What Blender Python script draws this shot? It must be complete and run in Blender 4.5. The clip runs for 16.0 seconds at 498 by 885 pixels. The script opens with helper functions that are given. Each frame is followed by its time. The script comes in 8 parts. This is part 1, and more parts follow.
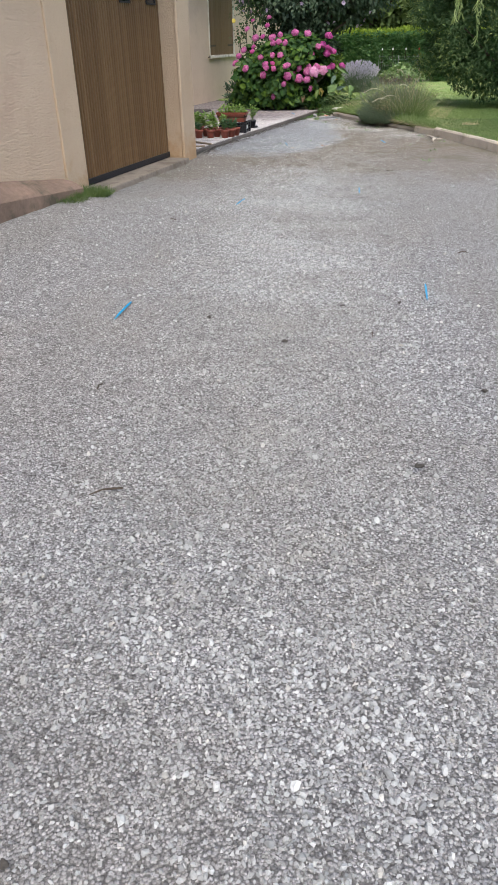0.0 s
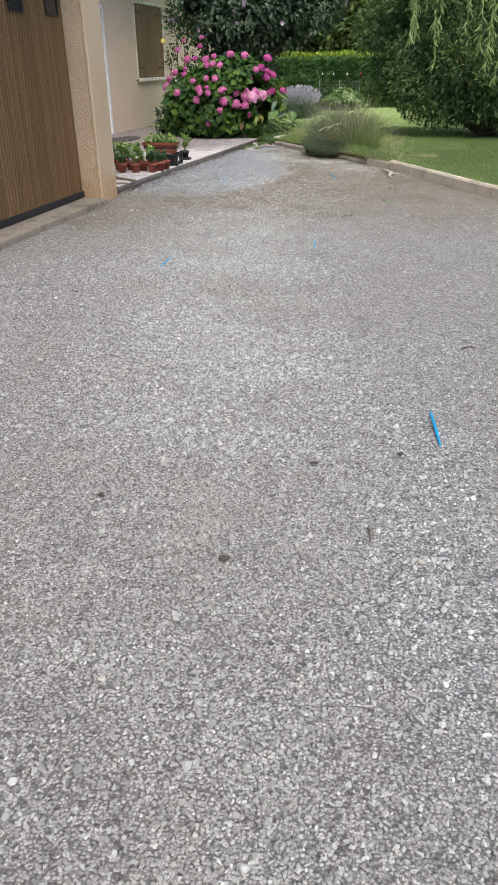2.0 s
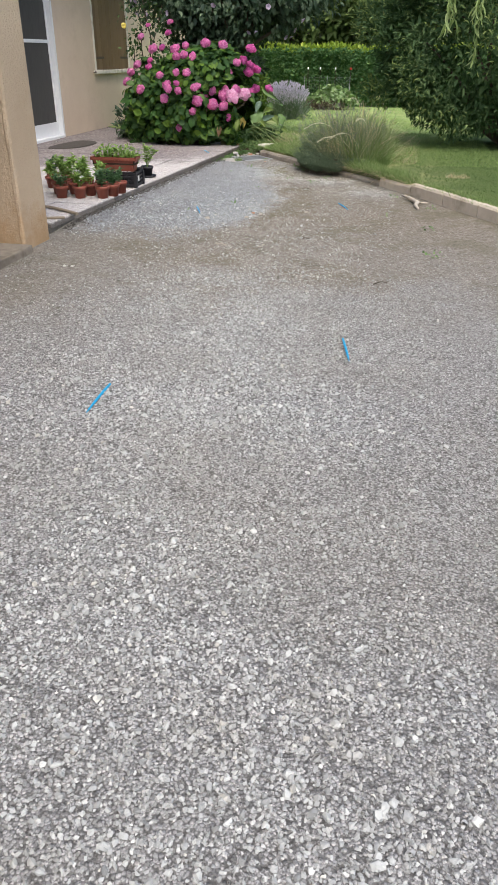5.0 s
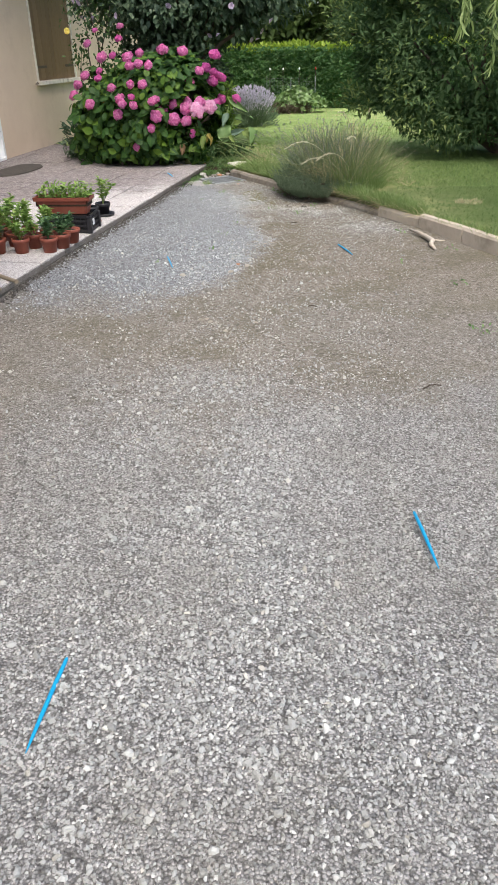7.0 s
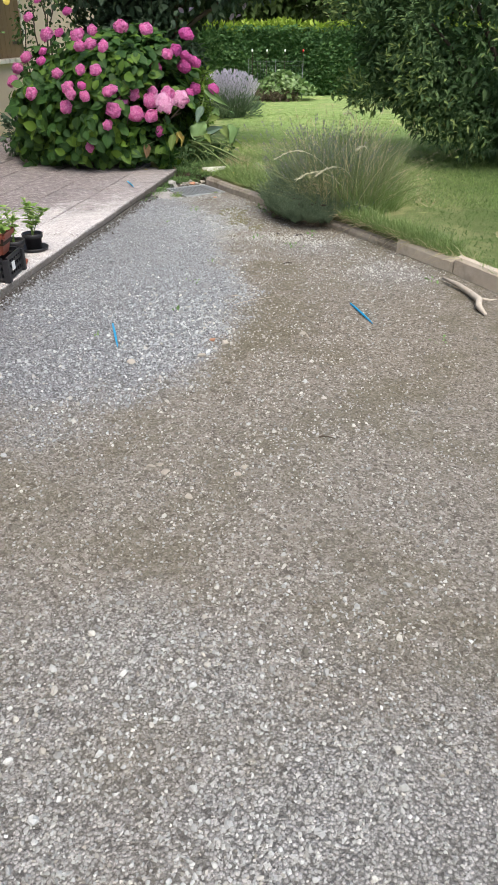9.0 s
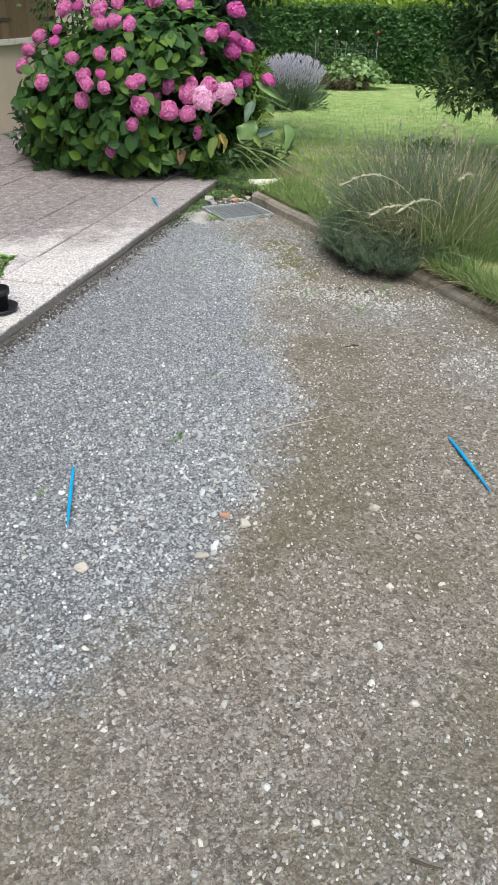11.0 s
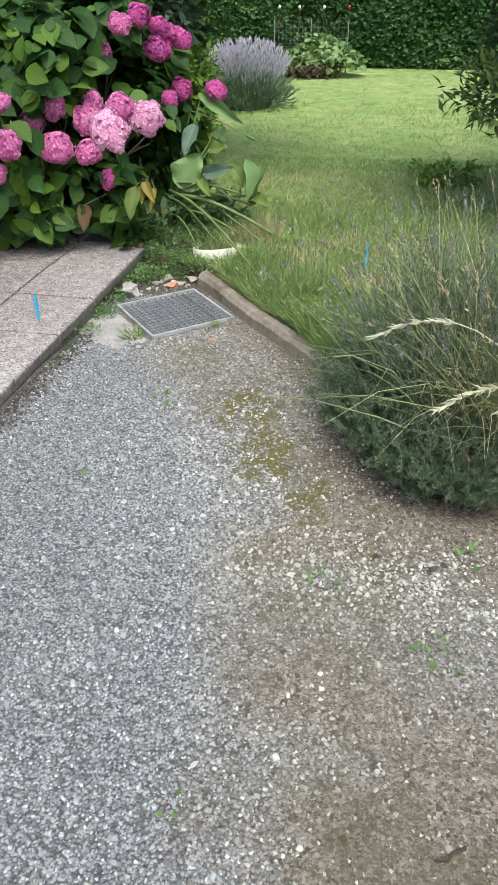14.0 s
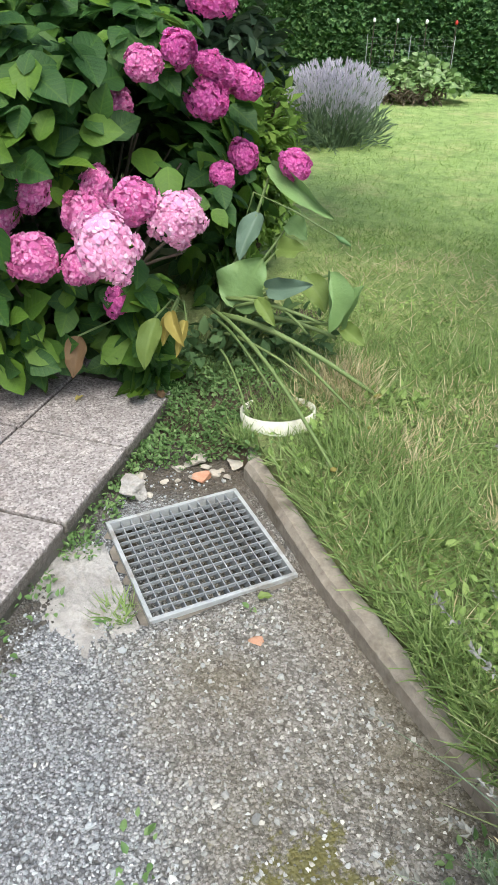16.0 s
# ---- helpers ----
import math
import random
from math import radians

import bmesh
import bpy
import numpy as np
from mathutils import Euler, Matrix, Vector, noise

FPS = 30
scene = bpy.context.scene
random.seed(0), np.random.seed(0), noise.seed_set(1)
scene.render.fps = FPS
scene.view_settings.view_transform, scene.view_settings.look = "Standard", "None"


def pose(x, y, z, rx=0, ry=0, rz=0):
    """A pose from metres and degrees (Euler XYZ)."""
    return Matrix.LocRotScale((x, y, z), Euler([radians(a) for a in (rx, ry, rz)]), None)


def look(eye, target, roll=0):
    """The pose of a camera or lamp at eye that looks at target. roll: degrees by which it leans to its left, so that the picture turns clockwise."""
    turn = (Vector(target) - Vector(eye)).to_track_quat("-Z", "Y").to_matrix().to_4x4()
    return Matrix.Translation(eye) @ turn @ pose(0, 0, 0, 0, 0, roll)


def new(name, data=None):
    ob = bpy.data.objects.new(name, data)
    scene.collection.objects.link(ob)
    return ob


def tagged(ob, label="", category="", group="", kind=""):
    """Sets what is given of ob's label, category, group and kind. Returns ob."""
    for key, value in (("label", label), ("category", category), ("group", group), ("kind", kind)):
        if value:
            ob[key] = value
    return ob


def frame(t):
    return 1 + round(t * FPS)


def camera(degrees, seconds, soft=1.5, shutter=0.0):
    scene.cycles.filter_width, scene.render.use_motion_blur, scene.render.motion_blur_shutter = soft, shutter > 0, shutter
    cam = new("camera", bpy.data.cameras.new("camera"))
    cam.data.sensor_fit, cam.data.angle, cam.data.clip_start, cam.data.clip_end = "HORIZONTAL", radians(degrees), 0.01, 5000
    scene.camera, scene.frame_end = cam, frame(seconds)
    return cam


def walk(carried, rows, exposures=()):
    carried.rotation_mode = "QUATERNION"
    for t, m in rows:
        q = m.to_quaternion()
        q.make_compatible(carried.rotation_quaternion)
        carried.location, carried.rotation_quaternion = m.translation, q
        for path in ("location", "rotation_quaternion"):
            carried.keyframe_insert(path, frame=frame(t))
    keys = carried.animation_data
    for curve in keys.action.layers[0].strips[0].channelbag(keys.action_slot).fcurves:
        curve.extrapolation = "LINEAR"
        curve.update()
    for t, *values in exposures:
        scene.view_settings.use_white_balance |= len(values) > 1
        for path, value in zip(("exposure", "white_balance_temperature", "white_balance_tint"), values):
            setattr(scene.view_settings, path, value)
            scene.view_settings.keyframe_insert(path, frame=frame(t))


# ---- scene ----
cam = camera(39.3, 16.0)
PATH = [
    (0, (3.457, -1.868, 1.275), (2.899, -0.228, 0.276), -1.4),
    (0.5, (3.329, -1.514, 1.262), (2.86, 0.163, 0.277), -2.0),
    (1, (3.258, -1.142, 1.254), (2.833, 0.555, 0.284), -1.9),
    (1.5, (3.156, -0.742, 1.221), (2.734, 0.961, 0.26), -1.3),
    (2, (3.066, -0.336, 1.239), (2.644, 1.37, 0.284), -0.7),
    (2.5, (2.989, 0.066, 1.246), (2.569, 1.772, 0.29), -0.1),
    (3, (2.857, 0.452, 1.239), (2.45, 2.156, 0.274), 0.1),
    (3.5, (2.767, 0.84, 1.22), (2.375, 2.541, 0.244), 0.1),
    (4, (2.652, 1.187, 1.225), (2.279, 2.888, 0.24), 0.2),
    (4.5, (2.527, 1.539, 1.237), (2.169, 3.244, 0.255), 0.3),
    (5, (2.438, 1.917, 1.237), (2.091, 3.631, 0.266), 0.4),
    (5.2, (2.402, 2.057, 1.234), (2.058, 3.774, 0.267), 0.3),
    (7.3, (1.944, 3.507, 1.386), (1.705, 5.228, 0.395), -0.9),
    (7.5, (1.925, 3.692, 1.394), (1.699, 5.411, 0.397), -0.6),
    (8, (1.847, 4.143, 1.356), (1.651, 5.864, 0.358), 0.0),
    (8.2, (1.828, 4.315, 1.363), (1.637, 6.035, 0.361), -0.1),
    (10.3, (1.643, 6.011, 1.378), (1.403, 7.695, 0.326), 1.0),
    (10.5, (1.636, 6.181, 1.354), (1.362, 7.859, 0.3), 0.5),
    (11, (1.58, 6.576, 1.349), (1.257, 8.239, 0.287), 0.8),
    (11.5, (1.554, 6.957, 1.342), (1.194, 8.603, 0.264), 2.4),
    (12, (1.513, 7.325, 1.31), (1.128, 8.947, 0.205), 2.3),
    (12.5, (1.454, 7.7, 1.304), (1.087, 9.313, 0.18), 1.3),
    (13, (1.391, 8.112, 1.316), (1.054, 9.725, 0.182), 0.5),
    (13.5, (1.273, 8.529, 1.326), (0.993, 10.161, 0.205), -0.3),
    (14, (1.203, 8.914, 1.332), (0.971, 10.562, 0.222), -0.1),
    (14.5, (1.142, 9.301, 1.352), (0.904, 10.944, 0.237), 0.4),
    (15, (1.037, 9.704, 1.362), (0.783, 11.345, 0.247), 0.6),
    (15.5, (0.981, 10.121, 1.363), (0.664, 11.763, 0.266), 1.9),
    (16, (0.891, 10.53, 1.352), (0.512, 12.155, 0.249), 1.3),
]
walk(cam, [(t, look(eye, target, roll)) for t, eye, target, roll in PATH], exposures=[(0.0, 0.78, 6450, 9.7), (1.0, 0.82, 6540, 9.2), (4.5, 0.83, 6620, 8.4), (8.0, 0.96, 6660, 7.6), (10.5, 0.95, 6430, 5.0), (12.0, 0.85, 6350, 2.0), (14.0, 1.02, 6380, 3.0), (16.0, 1.2, 6370, 2.5)])

# ---------------------------------------------------------------- world and light
SUN_DIR = (62.0, 154.0)  # elevation, azimuth of the sun in degrees
world = bpy.data.worlds.new("overcast_sky")
scene.world = world
world.use_nodes = True
_wn, _wl = world.node_tree.nodes, world.node_tree.links
_bg = _wn["Background"]
_sky = _wn.new("ShaderNodeTexSky")
_sky.sky_type, _sky.sun_disc = "NISHITA", False
_sky.sun_elevation, _sky.sun_rotation = radians(SUN_DIR[0]), radians(SUN_DIR[1])
_sky.dust_density, _sky.ozone_density = 4.0, 1.0
_wl.new(_sky.outputs[0], _bg.inputs[0])
_bg.inputs[1].default_value = 0.15
sun = new("sun", bpy.data.lights.new("sun", "SUN"))
sun.data.energy, sun.data.angle, sun.data.color = 1.15, radians(35), (1.0, 0.97, 0.93)
_e, _a = radians(SUN_DIR[0]), radians(SUN_DIR[1])
sun.matrix_world = look((math.sin(_a) * math.cos(_e) * 30, math.cos(_a) * math.cos(_e) * 30, math.sin(_e) * 30), (0, 0, 0))

# ---------------------------------------------------------------- materials
def material(name, rough=0.7, metal=0.0, spec=0.35):
    m = bpy.data.materials.new(name)
    m.use_nodes = True
    b = m.node_tree.nodes["Principled BSDF"]
    b.inputs["Roughness"].default_value, b.inputs["Metallic"].default_value = rough, metal
    b.inputs["Specular IOR Level"].default_value = spec
    return m, m.node_tree.nodes, m.node_tree.links, b


def coords(n, l, scale=1.0, stretch=(1, 1, 1), space="Object"):
    tc, mp = n.new("ShaderNodeTexCoord"), n.new("ShaderNodeMapping")
    mp.inputs["Scale"].default_value = [scale * s for s in stretch]
    l.new(tc.outputs[space], mp.inputs[0])
    return mp.outputs[0]


def noise_tex(n, l, vec, scale, detail=4.0, rough=0.6):
    t = n.new("ShaderNodeTexNoise")
    t.inputs["Scale"].default_value, t.inputs["Detail"].default_value, t.inputs["Roughness"].default_value = scale, detail, rough
    l.new(vec, t.inputs["Vector"])
    return t.outputs["Fac"]


def ramp(n, l, fac, stops):
    r = n.new("ShaderNodeValToRGB")
    while len(r.color_ramp.elements) < len(stops):
        r.color_ramp.elements.new(0.5)
    for e, (p, c) in zip(r.color_ramp.elements, stops):
        e.position, e.color = p, (*c, 1)
    l.new(fac, r.inputs[0])
    return r.outputs[0]


def mix(n, l, fac, a, b, mode="MIX"):
    m = n.new("ShaderNodeMix")
    m.data_type, m.blend_type = "RGBA", mode
    for s, v in ((m.inputs[0], fac), (m.inputs[6], a), (m.inputs[7], b)):
        if isinstance(v, (int, float)):
            s.default_value = v
        elif isinstance(v, tuple):
            s.default_value = (*v, 1)
        else:
            l.new(v, s)
    return m.outputs[2]


def calc(n, l, op, a, b=None, c=None):
    m = n.new("ShaderNodeMath")
    m.operation = op
    for s, v in zip(m.inputs, (a, b, c)):
        if v is None:
            continue
        if isinstance(v, (int, float)):
            s.default_value = v
        else:
            l.new(v, s)
    return m.outputs[0]


def bump(n, l, bsdf, height, strength, distance):
    b = n.new("ShaderNodeBump")
    b.inputs["Strength"].default_value, b.inputs["Distance"].default_value = strength, distance
    l.new(height, b.inputs["Height"])
    l.new(b.outputs[0], bsdf.inputs["Normal"])


def smoothstep(n, l, v, lo, hi):
    m = n.new("ShaderNodeMapRange")
    m.interpolation_type = "SMOOTHSTEP"
    m.inputs[1].default_value, m.inputs[2].default_value = lo, hi
    l.new(v, m.inputs[0])
    return m.outputs[0]


def varied(name, dark, light, scale=20.0, rough=0.7, bumps=0.002, metal=0.0, stretch=(1, 1, 1), spec=0.35, stain=None):
    """A surface with grain at two scales, and stains of another colour if given."""
    m, n, l, b = material(name, rough, metal, spec)
    v = coords(n, l, 1.0, stretch)
    fine, wide = noise_tex(n, l, v, scale, 6.0, 0.7), noise_tex(n, l, v, scale * 0.09, 3.0)
    col = ramp(n, l, calc(n, l, "MULTIPLY_ADD", wide, 0.5, calc(n, l, "MULTIPLY", fine, 0.5)), [(0.3, dark), (0.7, light)])
    if stain:
        col = mix(n, l, calc(n, l, "MULTIPLY", smoothstep(n, l, noise_tex(n, l, v, scale * 0.2, 5.0), 0.52, 0.68), 0.75), col, stain)
    l.new(col, b.inputs["Base Color"])
    if bumps:
        bump(n, l, b, fine, 0.6, bumps)
    return m


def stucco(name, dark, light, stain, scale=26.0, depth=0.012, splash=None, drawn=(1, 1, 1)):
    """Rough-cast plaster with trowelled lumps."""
    m, n, l, b = material(name, 0.92, 0, 0.15)
    v = coords(n, l)
    lumps, grit, wide = noise_tex(n, l, coords(n, l, 1.0, drawn), scale, 5.0, 0.6), noise_tex(n, l, v, scale * 7, 4.0), noise_tex(n, l, v, 1.1, 4.0)
    col = ramp(n, l, calc(n, l, "MULTIPLY_ADD", wide, 0.6, calc(n, l, "MULTIPLY", grit, 0.4)), [(0.35, dark), (0.65, light)])
    col = mix(n, l, calc(n, l, "MULTIPLY", smoothstep(n, l, noise_tex(n, l, v, 2.3, 6.0, 0.7), 0.5, 0.72), 0.5), col, stain)
    if splash:  # rusty splash marks of uneven height above the ground
        sep = n.new("ShaderNodeSeparateXYZ")
        l.new(v, sep.inputs[0])
        high = calc(n, l, "MULTIPLY_ADD", noise_tex(n, l, v, 7.0, 5.0, 0.7), 0.9, sep.outputs[2])
        col = mix(n, l, calc(n, l, "MULTIPLY", smoothstep(n, l, high, 0.85, 0.4), 0.6), col, splash)
    l.new(col, b.inputs["Base Color"])
    bump(n, l, b, calc(n, l, "MULTIPLY_ADD", grit, 0.35, smoothstep(n, l, lumps, 0.2, 0.8)), 0.55, depth)
    return m


def leafy(name, dark, mid, light, rough=0.5, back=0.25, spec=0.4, veined=False):
    """Leaves and blades: each its own shade, light passing through a little; veined: paler ribs along the leaf."""
    m, n, l, b = material(name, rough, 0, spec)
    g = n.new("ShaderNodeNewGeometry")
    dark = tuple(0.7 * d + 0.3 * k for d, k in zip(dark, mid))
    col = ramp(n, l, g.outputs["Random Per Island"], [(0.0, dark), (0.55, mid), (1.0, light)])
    v = coords(n, l)
    col = mix(n, l, calc(n, l, "MULTIPLY", noise_tex(n, l, v, 2.5, 3.0), 0.5), col, mid)
    col = mix(n, l, calc(n, l, "MULTIPLY", noise_tex(n, l, v, 70.0, 3.0), 0.35), col, dark)
    height = noise_tex(n, l, v, 110.0, 3.0)
    if veined:
        at = n.new("ShaderNodeAttribute")
        at.attribute_name = "leaf"
        sep = n.new("ShaderNodeSeparateColor")
        l.new(at.outputs["Color"], sep.inputs[0])
        aside, along = sep.outputs[0], sep.outputs[1]
        side = calc(n, l, "PINGPONG", calc(n, l, "MULTIPLY_ADD", aside, -0.32, along), 0.075)
        rib = calc(n, l, "MAXIMUM", smoothstep(n, l, aside, 0.09, 0.02), calc(n, l, "MULTIPLY", smoothstep(n, l, side, 0.016, 0.004), 0.7))
        col = mix(n, l, calc(n, l, "MULTIPLY", rib, 0.16), col, light)
        height = calc(n, l, "MULTIPLY_ADD", calc(n, l, "MULTIPLY", side, 13.0), 0.3, height)
    l.new(col, b.inputs["Base Color"])
    bump(n, l, b, height, 0.5, 0.004)
    t, s = n.new("ShaderNodeBsdfTranslucent"), n.new("ShaderNodeMixShader")
    l.new(col, t.inputs[0])
    s.inputs[0].default_value = back
    l.new(b.outputs[0], s.inputs[1]), l.new(t.outputs[0], s.inputs[2])
    l.new(s.outputs[0], n["Material Output"].inputs[0])
    return m


def planks_wood(name, dark, mid, light, rough=0.55):
    """Upright boards: grain along z, every board its own tone."""
    m, n, l, b = material(name, rough, 0, 0.3)
    o = n.new("ShaderNodeObjectInfo")
    v = coords(n, l, 1.0, (1, 1, 0.05))
    grain, wide = noise_tex(n, l, v, 90.0, 5.0, 0.7), noise_tex(n, l, coords(n, l, 1.0, (1, 1, 0.3)), 3.0, 3.0)
    f = calc(n, l, "ADD", calc(n, l, "MULTIPLY", grain, 0.5), calc(n, l, "MULTIPLY_ADD", o.outputs["Random"], 0.22, calc(n, l, "MULTIPLY", wide, 0.28)))
    l.new(ramp(n, l, f, [(0.25, dark), (0.5, mid), (0.78, light)]), b.inputs["Base Color"])
    bump(n, l, b, grain, 0.4, 0.001)
    return m


def gravel_ground():
    """Crushed stone pressed into grey fines, with brown earth towards the lawn, a bluer and cleaner stretch along the terrace, and moss by the drain."""
    m, n, l, b = material("gravel_bed", 0.95, 0, 0.15)
    v = coords(n, l)
    zone = n.new("ShaderNodeAttribute")
    zone.attribute_name = "zones"
    sep = n.new("ShaderNodeSeparateColor")
    l.new(zone.outputs["Color"], sep.inputs[0])
    earth, clean, coarse, moss = sep.outputs[0], sep.outputs[1], sep.outputs[2], zone.outputs["Alpha"]

    def grains(scale):
        vor = n.new("ShaderNodeTexVoronoi")
        vor.inputs["Scale"].default_value = scale
        l.new(v, vor.inputs["Vector"])
        pick = n.new("ShaderNodeSeparateColor")
        l.new(vor.outputs["Color"], pick.inputs[0])
        return pick.outputs[0], pick.outputs[1], vor.outputs["Distance"]

    fine, _, fine_gap = grains(300.0)
    small, small_on, small_gap = grains(135.0)
    large, large_on, _ = grains(78.0)
    keep_small, keep_large = smoothstep(n, l, small_on, 0.5, 0.54), smoothstep(n, l, large_on, 0.72, 0.75)
    tone = calc(n, l, "ADD", calc(n, l, "MULTIPLY", fine, calc(n, l, "SUBTRACT", 1.0, keep_small)), calc(n, l, "MULTIPLY", small, keep_small))
    tone = calc(n, l, "ADD", calc(n, l, "MULTIPLY", tone, calc(n, l, "SUBTRACT", 1.0, keep_large)), calc(n, l, "MULTIPLY", large, keep_large))
    sandy = ramp(n, l, tone, [(0.0, (0.16, 0.157, 0.15)), (0.35, (0.29, 0.285, 0.275)), (0.8, (0.42, 0.414, 0.402)), (1.0, (0.55, 0.542, 0.53))])
    loose = ramp(n, l, tone, [(0.0, (0.15, 0.149, 0.148)), (0.35, (0.28, 0.279, 0.277)), (0.8, (0.43, 0.428, 0.424)), (1.0, (0.57, 0.566, 0.56))])
    blue = ramp(n, l, tone, [(0.0, (0.125, 0.129, 0.138)), (0.4, (0.245, 0.252, 0.265)), (0.85, (0.385, 0.394, 0.41)), (1.0, (0.52, 0.528, 0.54))])
    dirt = ramp(n, l, calc(n, l, "MULTIPLY_ADD", noise_tex(n, l, v, 110.0, 8.0, 0.8), 0.72, calc(n, l, "MULTIPLY", tone, 0.28)), [(0.3, (0.068, 0.056, 0.041)), (0.48, (0.178, 0.154, 0.12)), (0.62, (0.298, 0.267, 0.222)), (0.72, (0.48, 0.45, 0.4))])
    warm = smoothstep(n, l, noise_tex(n, l, v, 1.3, 5.0, 0.7), 0.45, 0.64)
    sandy = mix(n, l, calc(n, l, "MULTIPLY", warm, 0.2), sandy, (0.31, 0.29, 0.255))
    col = mix(n, l, coarse, sandy, loose)
    col = mix(n, l, clean, col, blue)
    # Contact shade between the stones, painted dark into the gaps.
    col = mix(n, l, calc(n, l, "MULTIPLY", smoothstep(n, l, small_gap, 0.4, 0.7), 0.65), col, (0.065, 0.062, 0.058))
    col = mix(n, l, calc(n, l, "MULTIPLY", earth, 0.95), col, dirt)
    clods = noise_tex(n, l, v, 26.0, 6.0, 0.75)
    # Low spots of the clod noise darker, its tops paler.
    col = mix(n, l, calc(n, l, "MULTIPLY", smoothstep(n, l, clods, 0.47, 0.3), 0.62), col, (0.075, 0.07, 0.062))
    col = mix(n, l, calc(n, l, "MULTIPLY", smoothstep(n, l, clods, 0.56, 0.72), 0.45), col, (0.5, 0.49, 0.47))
    damp = calc(n, l, "MULTIPLY", earth, smoothstep(n, l, noise_tex(n, l, v, 1.7, 5.0, 0.7), 0.46, 0.62))
    col = mix(n, l, calc(n, l, "MULTIPLY", damp, 0.5), col, (0.12, 0.106, 0.062))
    green = mix(n, l, noise_tex(n, l, v, 60.0, 5.0, 0.7), (0.06, 0.06, 0.016), (0.2, 0.18, 0.05))
    col = mix(n, l, calc(n, l, "MULTIPLY", smoothstep(n, l, calc(n, l, "MULTIPLY_ADD", noise_tex(n, l, v, 13.0, 9.0, 0.78), 1.5, calc(n, l, "MULTIPLY", moss, 0.385)), 1.02, 1.16), 0.85), col, green)
    bed = n.new("ShaderNodeVectorMath")
    bed.operation = "DISTANCE"
    bed.inputs[1].default_value = (0.22, 12.5, 0.0)
    l.new(v, bed.inputs[0])
    wob = calc(n, l, "MULTIPLY_ADD", noise_tex(n, l, v, 1.3, 4.0, 0.65), 0.4, -0.2)
    near_bed = smoothstep(n, l, calc(n, l, "ADD", wob, bed.outputs["Value"]), 0.52, 0.3)
    col = mix(n, l, calc(n, l, "MULTIPLY", near_bed, 0.85), col, ramp(n, l, noise_tex(n, l, v, 60.0, 6.0, 0.75), [(0.3, (0.035, 0.028, 0.02)), (0.7, (0.15, 0.125, 0.095))]))
    pos = n.new("ShaderNodeSeparateXYZ")
    l.new(v, pos.inputs[0])
    x, y = pos.outputs[0], pos.outputs[1]
    strip = calc(n, l, "ADD", calc(n, l, "MULTIPLY_ADD", y, -0.0525, 0.5565), calc(n, l, "MULTIPLY_ADD", noise_tex(n, l, v, 9.0, 5.0, 0.7), 0.16, x))
    strip = calc(n, l, "MULTIPLY", smoothstep(n, l, strip, 0.19, 0.1), smoothstep(n, l, y, 7.0, 7.6))
    col = mix(n, l, calc(n, l, "MULTIPLY", strip, 0.7), col, (0.085, 0.073, 0.057))
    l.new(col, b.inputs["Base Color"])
    h = calc(n, l, "MULTIPLY", calc(n, l, "SUBTRACT", 1.0, small_gap), calc(n, l, "SUBTRACT", 1.0, calc(n, l, "MULTIPLY", earth, 0.5)))
    h = calc(n, l, "ADD", h, calc(n, l, "MULTIPLY", clods, 1.2))
    bump(n, l, b, calc(n, l, "MULTIPLY_ADD", noise_tex(n, l, v, 170.0, 6.0, 0.7), 0.7, h), 0.9, 0.009)
    return m


def stones(name, stops, spec=0.25):
    m, n, l, b = material(name, 0.85, 0, spec)
    g = n.new("ShaderNodeNewGeometry")
    col = ramp(n, l, g.outputs["Random Per Island"], [(p, (c[0] * 0.975, c[1] * 1.012, c[2])) for p, c in stops])
    v = coords(n, l)
    col = mix(n, l, calc(n, l, "MULTIPLY", noise_tex(n, l, v, 180.0, 4.0), 0.22), col, (0.165, 0.165, 0.155))
    dust = noise_tex(n, l, coords(n, l, 1.0, (1.0, 0.6, 1)), 0.9, 6.0, 0.65)
    col = mix(n, l, calc(n, l, "MULTIPLY", smoothstep(n, l, dust, 0.48, 0.66), 0.22), col, (0.47, 0.475, 0.47))
    col = mix(n, l, calc(n, l, "MULTIPLY", smoothstep(n, l, dust, 0.5, 0.34), 0.22), col, (0.15, 0.145, 0.132))
    warm = smoothstep(n, l, noise_tex(n, l, v, 1.9, 5.0, 0.7), 0.5, 0.66)
    col = mix(n, l, calc(n, l, "MULTIPLY", warm, 0.28), col, (0.275, 0.252, 0.212))
    l.new(col, b.inputs["Base Color"])
    bump(n, l, b, noise_tex(n, l, v, 240.0, 4.0), 0.4, 0.002)
    return m


